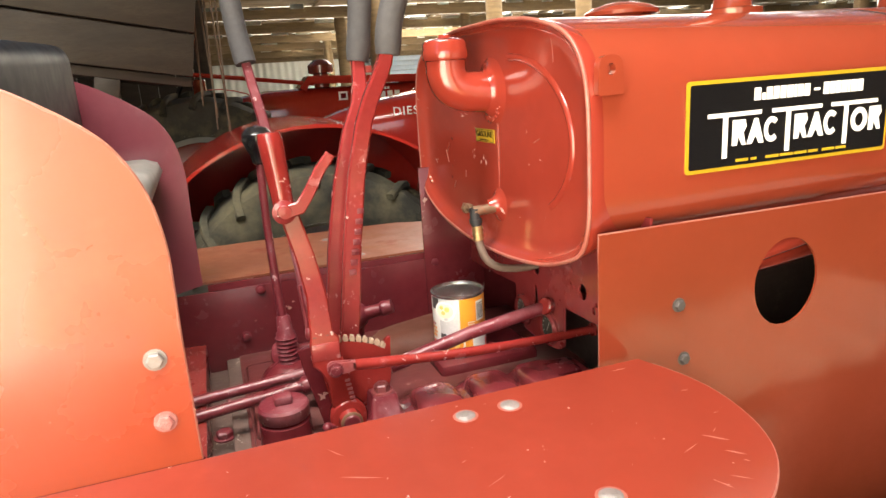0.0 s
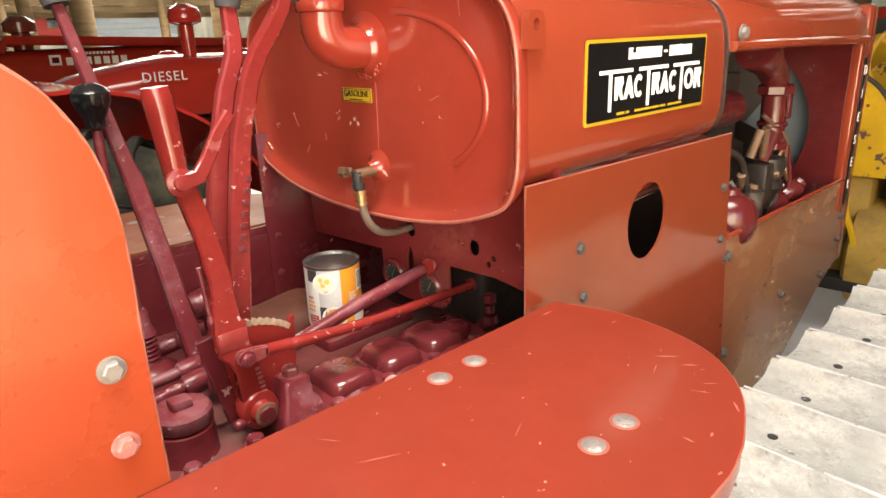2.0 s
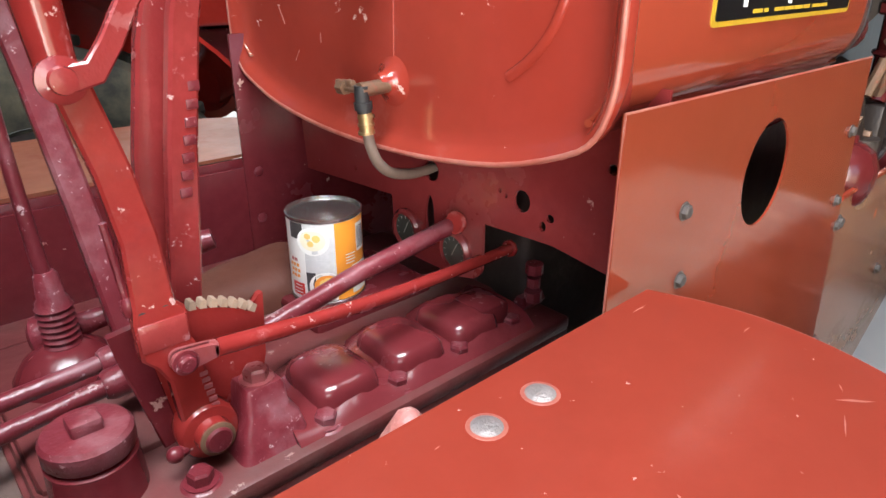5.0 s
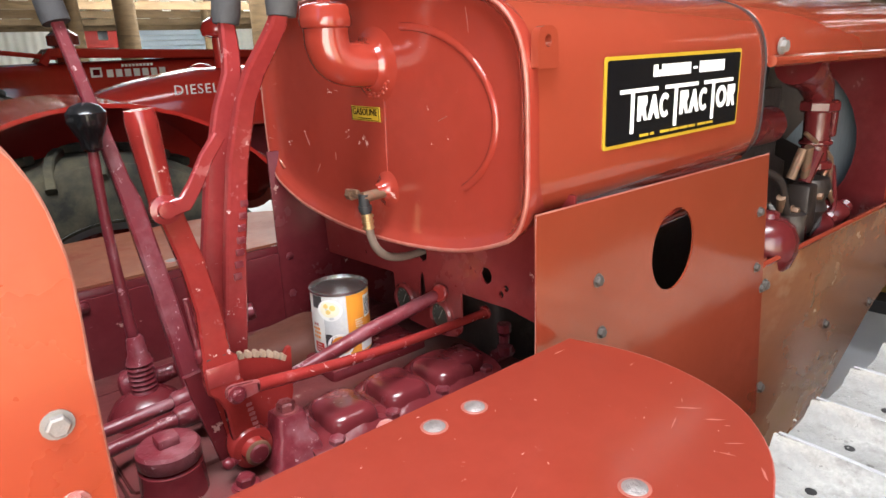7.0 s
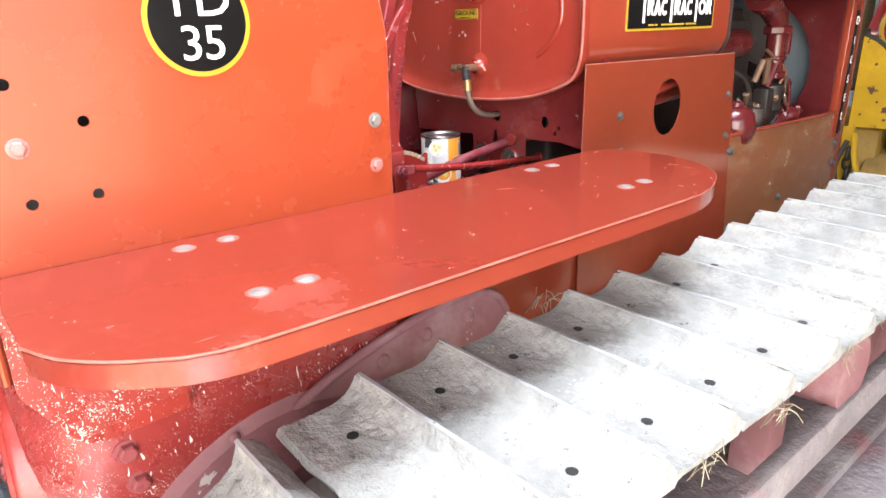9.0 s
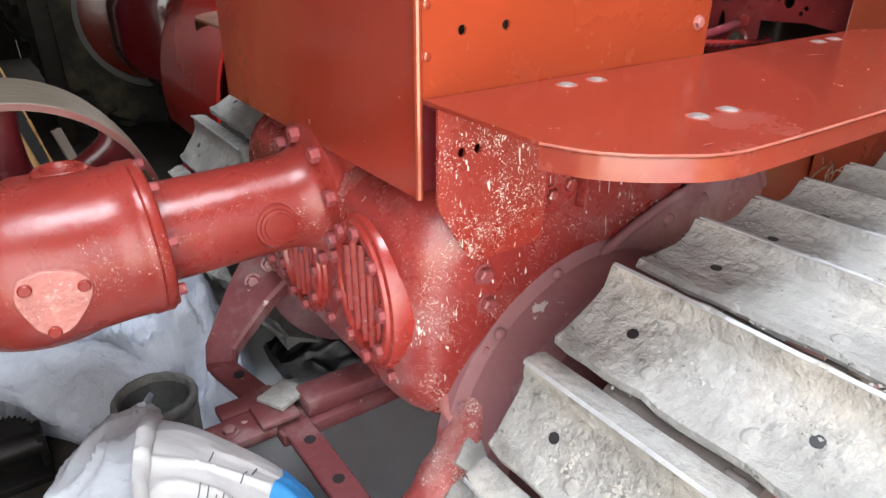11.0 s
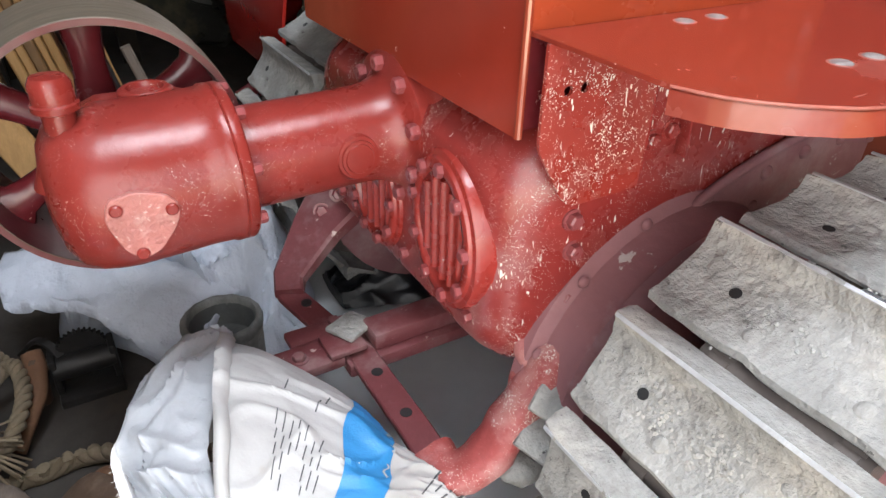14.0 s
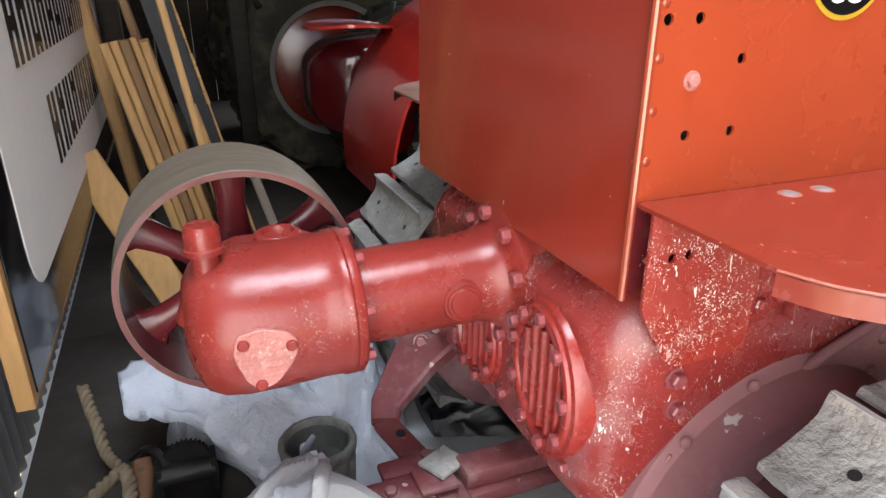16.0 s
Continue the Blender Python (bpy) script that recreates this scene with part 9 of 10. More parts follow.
    for k in range(n_):
        u, v = k / n_, (k + 0.94) / n_
        w_ = 0.006 + 0.008 * random.random()
        p, q = V(-1.077, 1.937, FLOOR).lerp(V(-1.337, 2.037, 1.30), u), V(-1.077, 1.937, FLOOR).lerp(V(-1.337, 2.037, 1.30), v)
        bar(bm, [p, q], w_, 0.018, (0, 1, 0))
    part("edge", bm, "plank", pb, "ragged golden wooden edge")


build_wall_things()


# ---- the other machines ----
def wheel(parent, c, r, w, tyre="rubber", rim="rim_pale", lugs=22, rimr=0.6):
    """A lugged farm wheel with its axle along y."""
    c = Vector(c)
    bm = B()
    prof = [(r * rimr, -w * 0.40), (r * 0.80, -w * 0.5), (r * 0.93, -w * 0.46), (r * 0.97, -w * 0.3), (r * 0.975, 0), (r * 0.97, w * 0.3), (r * 0.93, w * 0.46), (r * 0.80, w * 0.5), (r * rimr, w * 0.40)]
    lathe(bm, c, (0, 1, 0), prof, 48, False, False)
    ty = part("tyre", bm, tyre, parent, "black lugged tyre")
    for i in range(lugs):
        for s in (-1, 1):
            a = 2 * math.pi * (i + (0.5 if s > 0 else 0)) / lugs
            pts = []
            for k in range(5):
                t = k / 4
                aa = a + 0.16 * t
                rr = r * (1.0 - 0.13 * t ** 3)
                pts.append(c + V(rr * math.cos(aa), s * w * (0.02 + 0.50 * t), rr * math.sin(aa)))
            bm = B()
            bar(bm, pts, r * 0.055, r * 0.05, (0, 0, 1) if abs(math.cos(a)) < 0.7 else (1, 0, 0))
            part("lug", bm, tyre, ty)
    bm = B()
    lathe(bm, c, (0, 1, 0), [(r * (rimr + 0.02), -w * 0.42), (r * (rimr + 0.02), -w * 0.36), (r * (rimr - 0.05), -w * 0.30), (r * (rimr - 0.05), w * 0.30), (r * (rimr + 0.02), w * 0.36), (r * (rimr + 0.02), w * 0.42)], 40, False, False)
    part("rim", bm, rim, parent, "pale wheel rim")
    bm = B()
    lathe(bm, c, (0, 1, 0), [(r * (rimr - 0.04), -w * 0.05), (r * 0.3, -w * 0.2), (r * 0.12, -w * 0.24), (r * 0.1, -w * 0.4), (0.001, -w * 0.42)], 32, False, True)
    part("wheel_disc", bm, "red_scuffed", parent)


def tractor_hood(parent, x0, x1, yc, half, z0, z1, nose=0.25):
    """A long rounded hood whose rear end tapers like a teardrop."""
    bm = B()
    secs = []
    for k in range(13):
        t = k / 12
        x = x0 + (x1 - x0) * t ** 1.5
        g = min(1.0, math.sqrt(min(1.0, (x - x0 + 0.004) / nose)))
        zt = z0 + (z1 - z0) * (0.45 + 0.55 * g)
        w = half * (0.35 + 0.65 * g)
        secs.append([(x, yc + px, pz) for px, pz in rounded([(-w, z0), (w, z0), (w * 0.94, zt), (-w * 0.94, zt)], [0.02, 0.02, w * 0.8, w * 0.8], 6)])
    loft(bm, secs)
    return part("hood", bm, "tractor_red", parent, "long glossy red hood", 55)


def build_diesel():
    t = thing("farm_tractor", "glossy red diesel farm tractor with lugged tyres and wide fenders", "tractor", "parked tractors")
    yc = 2.92
    h = tractor_hood(t, 0.25, 2.3, yc, 0.27, 1.16, 1.445, 0.55)
    letters("words", "DIESEL", 0.062, side_text(0.722, yc - 0.275, 1.350), "white_ink", h, 0.002, 1.18)
    bm = B()
    x = 0.985
    for i in range(17):
        box(bm, (x, yc - 0.2765, 1.330 if i != 9 else 1.345), (x + 0.026, yc - 0.2725, 1.372 if i != 9 else 1.353), 0.0)
        x += 0.0375
    x = 1.16
    for i in range(8):
        box(bm, (x, yc - 0.2765, 1.245), (x + 0.022, yc - 0.2725, 1.275), 0.0)
        x += 0.031
    tagged(part("pale_shapes", bm, "white_ink", h), kind="stuff")
    bm = B()
    box(bm, (0.55, yc - 0.16, 0.75), (2.2, yc + 0.16, 1.15), 0.03)
    part("engine", bm, "maroon", t)
    bm = B()
    box(bm, (2.2, yc - 0.26, 0.75), (2.45, yc + 0.26, 1.45), 0.05)
    part("radiator", bm, "tractor_red", t)
    bm = B()
    tube(bm, [(0.93, yc - 0.1, 1.42), (0.93, yc - 0.1, 1.60)], 0.034, 16)
    lathe(bm, (0.93, yc - 0.1, 1.58), (0, 0, 1), [(0.04, 0), (0.075, 0.012), (0.082, 0.04), (0.07, 0.075), (0.03, 0.098), (0.001, 0.10)], 24)
    part("air_cleaner", bm, "tractor_red", t, "red mushroom air cleaner cap")
    bm = B()
    tube(bm, [(1.45, yc - 0.05, 1.42), (1.45, yc - 0.05, 1.64)], 0.03, 14)
    lathe(bm, (1.45, yc - 0.05, 1.62), (0, 0, 1), [(0.03, 0), (0.046, 0.01), (0.046, 0.05), (0.02, 0.07), (0.001, 0.07)], 18)
    part("exhaust_stub", bm, "tractor_red", t)
    for x in (0.86, 1.25):
        bm = B()
        lathe(bm, (x, yc, 1.435), (0, 0, 1), [(0.05, 0), (0.05, 0.014), (0.035, 0.024), (0.001, 0.03)], 18)
        part("cap", bm, "tractor_red", t)
    bm = B()
    box(bm, (-0.30, yc - 0.35, 0.55), (0.6, yc + 0.35, 1.0), 0.06)
    part("rear_axle_case", bm, "maroon", t)
    # rounded housing and lens-shaped step plate at the back
    bm = B()
    secs = []
    for k in range(9):
        a = math.pi * k / 16
        f = 0.35 + 0.65 * math.sin(a)
        xx = -0.74 + 0.30 * (1 - math.cos(a))
        secs.append([(xx, 2.83 + px, pz) for px, pz in rounded([(-0.26 * f, 0.86 - 0.26 * f), (0.26 * f, 0.86 - 0.26 * f), (0.26 * f, 0.86 + 0.25 * f), (-0.26 * f, 0.86 + 0.25 * f)], 0.12 * f, 5)])
    secs.append([(0.2, y_, z_) for x_, y_, z_ in secs[-1]])
    loft(bm, secs)
    part("final_drive_housing", bm, "diesel_red", t, "glossy dark red rear housing", 60)
    bm = B()
    plate(bm, oval(-0.64, 2.32, 0.19, 0.24, 28), lambda a, b, c_: V(a, b, 1.185 + c_ - 0.5 * (a + 0.64) ** 2), 0.012)
    part("step_plate", bm, "tractor_red", t)
    for s in (-1, 1):
        wy = yc + (1.10 if s > 0 else -1.10) * (0.56 if s > 0 else 1.0)
        wheel(t, (0.05, wy, 0.672), 0.562, 0.34)
        bm = B()
        cyl(bm, (0.05, yc, 0.66), (0.05, wy, 0.66), 0.09, n=20)
        part("axle", bm, "maroon", t)
        if s > 0:
            continue
        bm = B()
        c = V(0.05, 0, 0.66)
        arc = [radians(a) for a in range(-2, 196, 6)]
        y_in, y_out = wy - s * 0.55, wy + s * 0.16
        plate(bm, [(c.x + 0.72 * math.cos(a), c.z + 0.72 * math.sin(a)) for a in arc] + [(c.x + 0.35 * math.cos(a), c.z + 0.30 * math.sin(a)) for a in arc[::-1]], lambda a, b, k: V(a, y_in + k, b), 0.004)
        fp = part("fender", bm, "tractor_red", t, "wide crescent red fender over the tyre")
        bm = B()
        secs = [[(c.x + rr * math.cos(a), y, c.z + rr * math.sin(a)) for y, rr in ((y_in, 0.722), (y_out, 0.712), (y_out, 0.700), (y_out - s * 0.006, 0.700), (y_out - s * 0.006, 0.707), (y_in, 0.717))] for a in arc[4:]]
        loft(bm, secs, True, True)
        part("fender_top", bm, "tractor_red", fp)
    for x, y in ((2.3, yc - 0.55), (2.3, yc + 0.55)):
        wheel(t, (x, y, 0.43), 0.32, 0.16, lugs=10)
    # drawbar linkage at the back
    bm = B()
    bar(bm, [(-0.75, yc - 0.95, 0.42), (-0.2, yc - 0.5, 0.48)], 0.06, 0.03, (0, 0, 1))
    bar(bm, [(-0.62, yc - 0.7, 0.34), (-0.30, yc - 0.75, 0.45)], 0.05, 0.03, (0, 0, 1))
    part("drawbar", bm, "lever", t)


def build_row_tractor():
    t = thing("farm_tractor", "long red row-crop farm tractor with tall rear wheels", "tractor", "parked tractors")
    yc = 4.78
    h = tractor_hood(t, -0.40, 2.6, yc, 0.28, 1.20, 1.50, 0.6)
    bm = B()
    box(bm, (0.700, yc - 0.289, 1.393), (0.770, yc - 0.281, 1.458), 0.002)
    part("pale_square", bm, "white_ink", h)
    bm = B()
    box(bm, (0.714, yc - 0.291, 1.407), (0.757, yc - 0.2885, 1.444))
    part("dark_mark", bm, "diesel_red", h)
    x = 0.80
    for i in range(7):
        bm = B()
        box(bm, (x, yc - 0.287, 1.390), (x + 0.040, yc - 0.281, 1.440), 0.0)
        part("pale_shape", bm, "white_ink", h)
        x += 0.058
    for i in range(9):
        bm = B()
        box(bm, (0.90 + 0.024 * i, yc - 0.285, 1.455), (0.916 + 0.024 * i, yc - 0.281, 1.472), 0.0)
        part("pale_shape", bm, "white_ink", h)
    bm = B()
    box(bm, (0.5, yc - 0.15, 0.8), (2.5, yc + 0.15, 1.2), 0.03)
    part("engine", bm, "maroon", t)
    bm = B()
    bar(bm, [(0.45, yc - 0.05, 1.49), (0.5, yc - 0.05, 1.56), (1.3, yc - 0.05, 1.53), (2.2, yc - 0.05, 1.50)], 0.30, 0.06, (0, 0, 1))
    part("tank_top", bm, "tractor_red", t)
    bm = B()
    tube(bm, [(-0.4, yc - 0.1, 1.66), (0.55, yc - 0.1, 1.53)], 0.016, 10)
    part("steering_rod", bm, "tractor_red", t)
    bm = B()
    tube(bm, [(0.62, yc - 0.05, 1.5), (0.62, yc - 0.05, 1.63)], 0.06, 14)
    lathe(bm, (0.62, yc - 0.05, 1.60), (0, 0, 1), [(0.06, 0), (0.10, 0.01), (0.10, 0.07), (0.05, 0.11), (0.001, 0.115)], 18)
    part("air_cleaner", bm, "red_scuffed", t)
    bm = B()
    box(bm, (-0.35, yc - 0.12, 1.1), (-0.25, yc + 0.12, 1.62), 0.03)
    box(bm, (-0.5, yc - 0.2, 1.1), (0.1, yc + 0.2, 1.2), 0.03)
    part("steering_post", bm, "red_scuffed", t)
    bm = B()
    lathe(bm, (-0.42, yc, 1.60), (-1, 0, 0.5), [(0.19, -0.012), (0.205, 0), (0.19, 0.012), (0.175, 0)], 30, False, False)
    part("steering_wheel", bm, "black", t)
    for s in (-1, 1):
        wheel(t, (-0.35, yc + s * 0.85, 0.812), 0.70, 0.32, rimr=0.617)
        bm = B()
        cyl(bm, (-0.35, yc, 0.812), (-0.35, yc + s * 0.85, 0.812), 0.08)
        part("axle", bm, "maroon", t)
        bm = B()
        arc = [radians(a) for a in range(20, 170, 8)]
        secs = [[(-0.20 + 0.76 * math.cos(a), yc + s * 0.86 + k, 0.79 + 0.76 * math.sin(a)) for k in (0, s * 0.34)] + [(-0.20 + 0.75 * math.cos(a), yc + s * 0.86 + k, 0.79 + 0.75 * math.sin(a)) for k in (s * 0.34, 0)] for a in arc]
        loft(bm, secs)
        if s > 0:
            part("fender", bm, "tractor_red", t)
        else:
            bm.free()
    bm = B()
    box(bm, (-0.6, yc - 0.4, 0.55), (0.6, yc + 0.4, 1.0), 0.08)
    part("rear_case", bm, "maroon", t)


build_diesel()
build_row_tractor()


def build_yellow():
    """Yellow crawler ahead, heading the same way; x forward, y left, from the inner rear corner of its deck."""
    t = thing("yellow_crawler", "yellow crawler tractor with chipped paint and a thin steering wheel", "tractor", at=(2.63, 0.18, 0))
    t.rotation_euler = (0, 0, radians(5))

    def p(name, bm, mat, label="", sm=35):
        return part(name, bm, mat, t, label, sm)

    bm = B()
    out = rounded([(0.0, 0.86), (0.0, 1.06), (0.012, 1.13), (0.05, 1.20), (0.10, 1.25), (0.17, 1.285), (0.17, 0.86)], [0, 0.02, 0.05, 0.05, 0.05, 0.02, 0])
    plate(bm, out, lambda a, b, c: V(0.0 + c, a, b), 0.012)
    side = p("side_plate", bm, "yellow", "yellow side plate with a dark curved edge")
    bm = B()
    tube(bm, [(0.006, a, b) for a, b in out[1:-3]], 0.010, 8)
    part("edge_strip", bm, "rubber", side)
    for a, b in ((0.10, 1.15), (0.07, 0.98), (0.13, 0.92), (0.03, 0.90)):
        bm = B()
        domehead(bm, (0.0, a, b), (-1, 0, 0), 0.007, 0.004)
        part("rivet", bm, "rust", side)
    bm = B()
    plate(bm, rounded([(0.013, 0.874), (0.013, 1.06), (0.10, 1.10), (0.40, 1.13), (0.50, 1.10), (0.50, 0.874)], [0, 0.03, 0.03, 0.03, 0.03, 0]), lambda a, b, c: V(a, -0.006 + c, b), 0.008)
    p("seat_side", bm, "yellow_dull", "dusty yellow panel beside the seat")
    bm = B()
    box(bm, (-0.005, -0.243, 0.848), (1.80, -0.012, 0.872), 0.006)
    p("deck", bm, "yellow", "long yellow deck over the track")
    bm = B()
    box(bm, (0.0, -0.262, 0.835), (1.80, -0.244, 0.866), 0.004)
    p("deck_rail", bm, "yellow")
    bm = B()
    box(bm, (0.07, -0.205, 0.874), (0.44, -0.035, 1.0), 0.008)
    tb = p("tool_box", bm, "yellow_dull", "yellow tool box on the deck")
    bm = B()
    box(bm, (0.063, -0.212, 1.001), (0.447, -0.028, 1.043), 0.010)
    part("lid", bm, "yellow_dull", tb)
    bm = B()
    box(bm, (0.22, -0.218, 0.975), (0.27, -0.206, 1.015), 0.003)
    part("latch", bm, "rust", tb)
    # cases below the deck
    bm = B()
    secs = [[(x, y_, z_) for y_, z_ in rounded([(-0.005 - i_, 0.846), (-0.20 + i_, 0.846), (-0.19 + i_, 0.74), (-0.13, 0.70 + i_), (-0.05, 0.72 + i_), (-0.01 - i_, 0.79)], [0.0, 0.0, 0.03, 0.03, 0.03, 0.03])] for x, i_ in ((0.02, 0.012), (0.03, 0.0), (0.35, 0.0))]
    loft(bm, secs)
    p("brake_housing", bm, "yellow_mud", "tan dust-caked housing under the deck", 50)
    bm = B()
    lathe(bm, (0.16, 0.10, 0.50), (0, -1, 0), [(0.20, 0), (0.235, 0.02), (0.235, 0.24), (0.21, 0.28), (0.08, 0.30)], 34)
    p("final_drive", bm, "yellow_mud", "round dusty yellow final drive case", 50)
    bm = B()
    box(bm, (0.05, 0.04, 0.40), (0.9, 0.60, 0.85), 0.03)
    p("rear_case", bm, "yellow_mud")
    # dash, hood and radiator
    bm = B()
    secs = [[(x, y_ - 0.02, z_) for y_, z_ in rounded([(-0.10, 0.874), (0.24, 0.874), (0.24, 1.16 + e_), (-0.10, 1.16 + e_)], [0, 0, 0.04, 0.04])] for x, e_ in ((0.56, -0.01), (0.57, 0.0), (0.66, 0.0))]
    loft(bm, secs)
    dash = p("dash", bm, "yellow_dull", "yellow dash panel below the steering wheel")
    for a, b in ((0.0, 1.08), (0.08, 1.09), (0.15, 1.07)):
        bm = B()
        lathe(bm, (0.559, a, b), (-1, 0, 0), [(0.028, 0), (0.028, 0.008), (0.022, 0.010), (0.001, 0.010)], 18)
        part("gauge", bm, "iron", dash)
    bm = B()
    secs = [[(x, y_, z_) for y_, z_ in rounded([(-0.10 - g_, 1.03), (0.27 + g_, 1.03), (0.27 + g_, 1.24 + g_), (0.20, 1.285 + g_), (-0.03, 1.285 + g_), (-0.10 - g_, 1.24 + g_)], [0.0, 0.0, 0.05, 0.04, 0.04, 0.05])] for x, g_ in ((0.93, -0.006), (0.94, 0.0), (1.80, 0.012))]
    loft(bm, secs)
    p("hood", bm, "yellow", "yellow hood of the crawler", 50)
    bm = B()
    box(bm, (0.98, -0.06, 0.874), (1.78, 0.22, 1.03), 0.01)
    p("engine", bm, "engine")
    for x in (1.02, 1.35, 1.70):
        bm = B()
        box(bm, (x, -0.112, 0.874), (x + 0.07, -0.098, 1.06), 0.003)
        p("hood_strut", bm, "yellow")
    bm = B()
    box(bm, (1.82, -0.25, 0.86), (1.90, 0.42, 1.40), 0.015)
    p("radiator_guard", bm, "yellow", "flat yellow radiator guard")
    bm = B()
    cyl(bm, (1.37, -0.06, 1.26), (1.37, -0.06, 1.40), 0.045, n=20)
    lathe(bm, (1.37, -0.06, 1.38), (0, 0, 1), [(0.045, 0), (0.05, 0.01), (0.05, 0.05), (0.085, 0.055), (0.088, 0.075), (0.07, 0.10), (0.03, 0.12), (0.001, 0.125)], 26)
    p("air_cleaner", bm, "yellow", "yellow air cleaner with a domed cap")
    bm = B()
    tube(bm, [(1.57, 0.06, 1.27), (1.57, 0.06, 1.40), (1.57, 0.06, 2.15)], [0.055, 0.038, 0.036], 18)
    p("exhaust_pipe", bm, "tin", "pale grey exhaust pipe")
    # steering wheel
    c = V(0.355, 0.015, 1.32)
    ax = V(-0.90, 0.02, 0.42).normalized()
    u, v = basis(ax)
    bm = B()
    pts = [c + u * (0.17 * math.cos(2 * math.pi * i / 40)) + v * (0.17 * math.sin(2 * math.pi * i / 40)) for i in range(41)]
    tube(bm, pts, 0.0115, 10)
    sw = p("steering_wheel", bm, "yellow_dull", "thin yellow steering wheel with three spokes")
    for i in range(3):
        a = 2 * math.pi * i / 3 + 0.5
        bm = B()
        tube(bm, [c - ax * 0.03, c + u * (0.168 * math.cos(a)) + v * (0.168 * math.sin(a))], 0.009, 8)
        part("spoke", bm, "yellow_dull", sw)
    bm = B()
    cyl(bm, c + ax * 0.005, c - ax * 0.04, 0.026, n=16, bev=0.004)
    part("hub", bm, "rust", sw)
    bm = B()
    tube(bm, [c - ax * 0.03, c - ax * 0.30 + V(0, 0, -0.16)], 0.018, 10)
    p("steering_column", bm, "yellow")
    for y, z in ((0.20, 1.34), (0.25, 1.30)):
        bm = B()
        tube(bm, smooth_path([(0.45, y, 0.9), (0.44, y, 1.1), (0.40, y, z)], 4), 0.010, 8)
        p("lever", bm, "iron")
    # hanging links at the back
    bm = B()
    bar(bm, smooth_path([(-0.02, 0.13, 0.83), (-0.05, 0.11, 0.72), (-0.05, 0.07, 0.60), (-0.03, 0.05, 0.46)], 4), 0.035, 0.02, (0, 1, 0))
    p("drawbar_link", bm, "yellow")
    bm = B()
    bar(bm, [(0.0, 0.17, 0.86), (-0.01, 0.165, 0.60)], 0.06, 0.02, (1, 0, 0))
    p("rear_strap", bm, "yellow")
    bm = B()
    tube(bm, smooth_path([(-0.05, 0.15, 0.80), (-0.07, 0.18, 0.68), (-0.06, 0.17, 0.58), (-0.05, 0.20, 0.50)], 5), 0.012, 8)
    p("hydraulic_hose", bm, "cable_black", "black rubber hose")
    for i in range(5):
        bm = B()
        q = V(-0.06, 0.135 - 0.004 * i, 0.74 - 0.048 * i)
        tube(bm, [q + (V(0, 0.018 * math.cos(s), 0.030 * math.sin(s)) if i % 2 else V(0.018 * math.cos(s), 0, 0.030 * math.sin(s))) for s in (2 * math.pi * k / 12 for k in range(13))], 0.008, 6)
        p("chain_link", bm, "iron")
    bm = B()
    box(bm, (-0.06, -0.20, 0.36), (0.6, 0.5, 0.42), 0.01)
    p("cross_bar", bm, "iron")
    # track
    prof = [(-0.078, 0.0), (-0.07, 0.018), (0.03, 0.018), (0.05, 0.04), (0.062, 0.042), (0.066, 0.0)]
    bm = B()
    loft(bm, [[(a, y, b) for a, b in prof] for y in (-0.165, 0.165)])
    me = mesh_of("shoe", bm, M["shoe_dark"], 40)
    tr = part("track", B_box((0.2, -0.47, 0.3), (1.9, -0.37, 0.62)), "link", t)
    R, z0, xs = 0.33, 0.46, 0.26
    pitch = 0.150
    for i in range(19):
        s = -0.80 + pitch * i
        if s < 0:
            a = math.pi / 2 - s / R
            pos, o = V(xs + R * math.cos(a), -0.43, z0 + R * math.sin(a)), V(math.cos(a), 0, math.sin(a))
        else:
            pos, o = V(xs + s, -0.43, z0 + R), V(0, 0, 1)
        dd = V(o.z, 0, -o.x)
        m = Matrix((dd, V(0, 1, 0), o)).transposed().to_4x4() if dd.cross(V(0, 1, 0)).dot(o) > 0 else Matrix((dd, V(0, -1, 0), o)).transposed().to_4x4()
        m.translation = pos
        sh = new("shoe", me)
        sh.parent, sh.matrix_basis = tr, m


def B_box(lo, hi):
    bm = B()
    box(bm, lo, hi, 0.02)
    return bm


build_yellow()


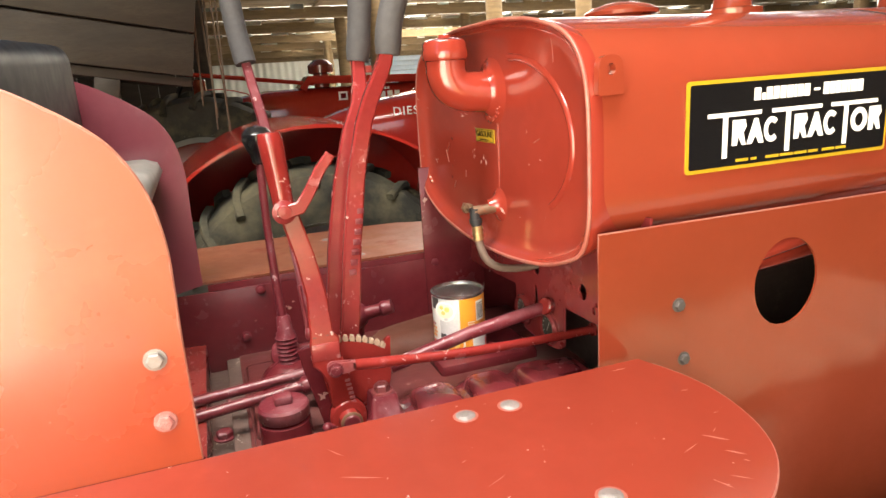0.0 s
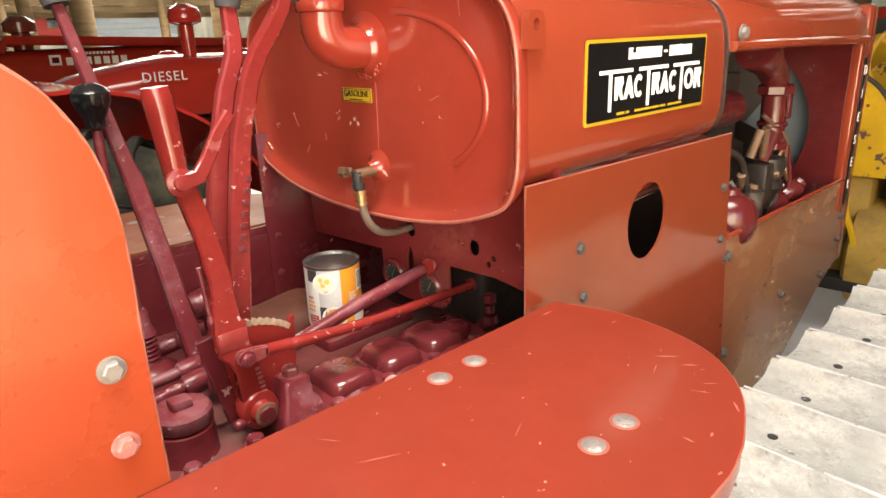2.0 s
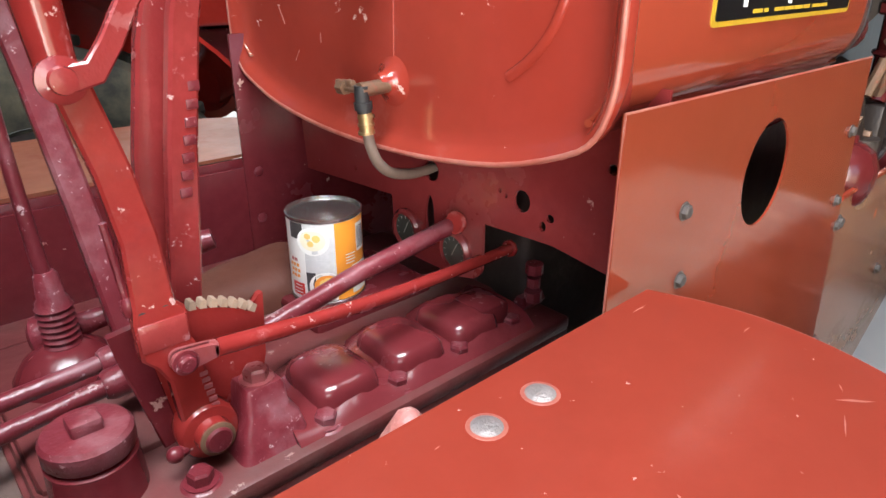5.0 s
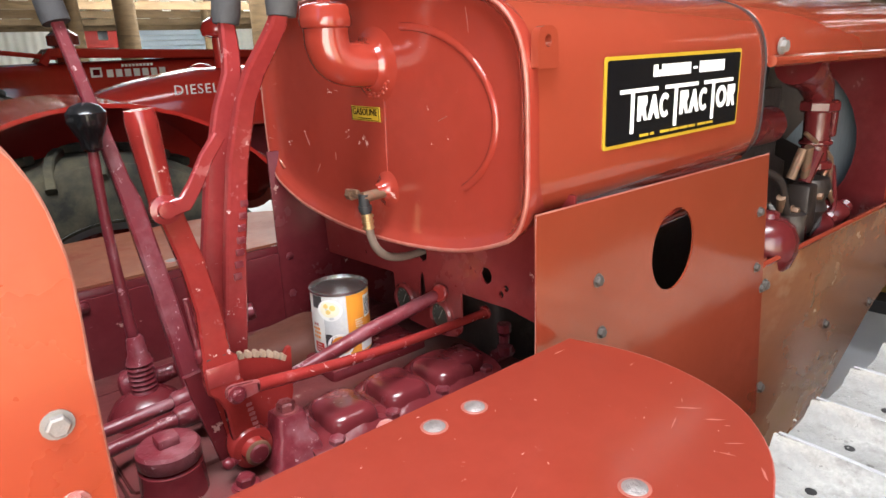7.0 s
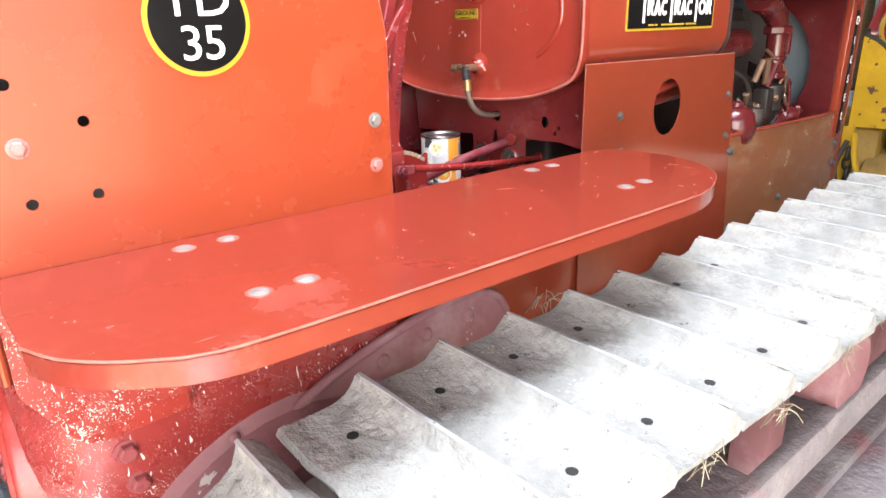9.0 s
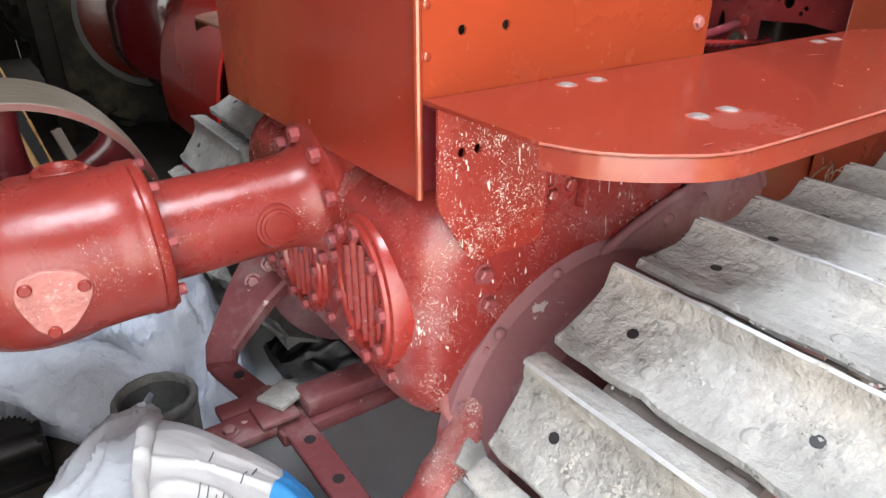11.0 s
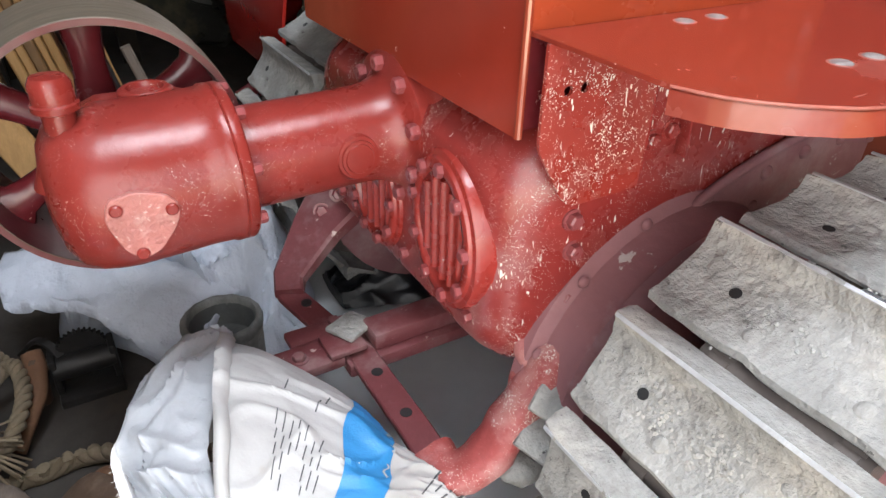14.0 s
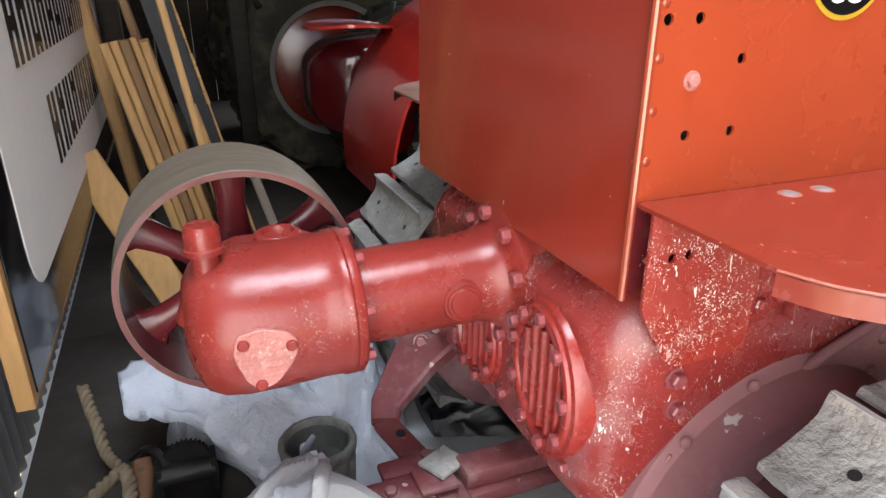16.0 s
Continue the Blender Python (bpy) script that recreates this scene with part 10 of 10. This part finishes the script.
def build_far_things():
    # red truck beyond
    t = thing("red_truck", "old red truck parked at the far side of the shed", "truck")
    secs = []
    bm = B()
    for y in (0.75, 0.85, 1.9, 2.0):
        g = 0.94 if y in (0.75, 2.0) else 1.0
        secs.append([(8.4 + (x - 8.4) * g, y, 0.45 + (z - 0.45) * g) for x, z in rounded([(7.6, 0.45), (9.6, 0.45), (9.6, 1.1), (9.3, 1.2), (9.0, 1.62), (7.9, 1.62), (7.6, 1.2)], [0.1, 0.1, 0.1, 0.06, 0.12, 0.12, 0.1])])
    loft(bm, secs)
    body = part("cab", bm, "tractor_red", t, "rounded red truck cab", 50)
    for lo, hi in (((7.60, 1.0, 1.2), (7.72, 1.75, 1.5)), ((8.0, 0.735, 1.2), (8.9, 0.76, 1.5))):
        bm = B()
        box(bm, lo, hi, 0.02)
        part("window", bm, "glass", body)
    for x, y in ((7.9, 0.85), (9.2, 0.85), (7.9, 1.9), (9.2, 1.9)):
        bm = B()
        lathe(bm, (x, y - 0.1, 0.45), (0, 1, 0), [(0.2, 0), (0.34, 0.01), (0.34, 0.19), (0.2, 0.2)], 26)
        part("tyre", bm, "rubber", t)
    # wooden wagon bed behind the seat
    w = thing("wooden_wagon", "old wooden farm wagon with a raised plank bed", "wagon")
    fr = Matrix.Translation((-0.32, 2.25, 1.53)) @ Matrix.Rotation(radians(10), 4, "Y") @ Matrix.Rotation(radians(8), 4, "Z")
    for i in range(9):
        bm = B()
        box(bm, (-1.50, 0.17 * i, 0.0), (0.0, 0.17 * i + 0.163, 0.035), 0.003, fr)
        part("bed_plank", bm, "wagon_wood", w)
    for y in (-0.03, 1.53):
        for k in range(3):
            bm = B()
            box(bm, (-1.50, y, 0.04 + 0.17 * k), (0.0, y + 0.03, 0.20 + 0.17 * k), 0.003, fr)
            part("side_plank", bm, "wagon_wood", w)
    for x in (-0.35, -1.1):
        bm = B()
        box(bm, (x, 0.0, -0.09), (x + 0.09, 1.5, -0.001), 0.004, fr)
        part("bearer", bm, "wagon_wood", w)
    for x, y in ((-0.95, 3.75), (-1.6, 3.7), (-1.6, 2.9)):
        bm = B()
        box(bm, (x - 0.05, y - 0.05, FLOOR), (x + 0.05, y + 0.05, 1.47), 0.006)
        part("leg", bm, "wagon_wood", w)
    bm = B()
    for i in range(6):
        x = -0.30 + 0.022 * i
        tube(bm, [(x, 2.3 + 0.02 * i, 2.6), (x + 0.01, 2.32, 1.9), (x + 0.02 - 0.03 * (i % 2), 2.3, 1.5 - 0.05 * i)], 0.0035, 6)
    solo("hanging_cords", bm, "leather", "dark cords hanging beside the wagon", "cord", kind="stuff")
    # round duct mouth of the next tractor, seen past the dash
    bm = B()
    lathe(bm, (0.62, 1.95, 1.03), (-0.5, -0.85, 0.05), [(0.10, 0), (0.115, 0.0), (0.115, 0.02), (0.085, 0.02), (0.08, -0.15)], 28, False, False)
    part("lamp_shell", bm, "red_scuffed", bpy.data.objects["farm_tractor"], "open round red lamp shell")


build_far_things()
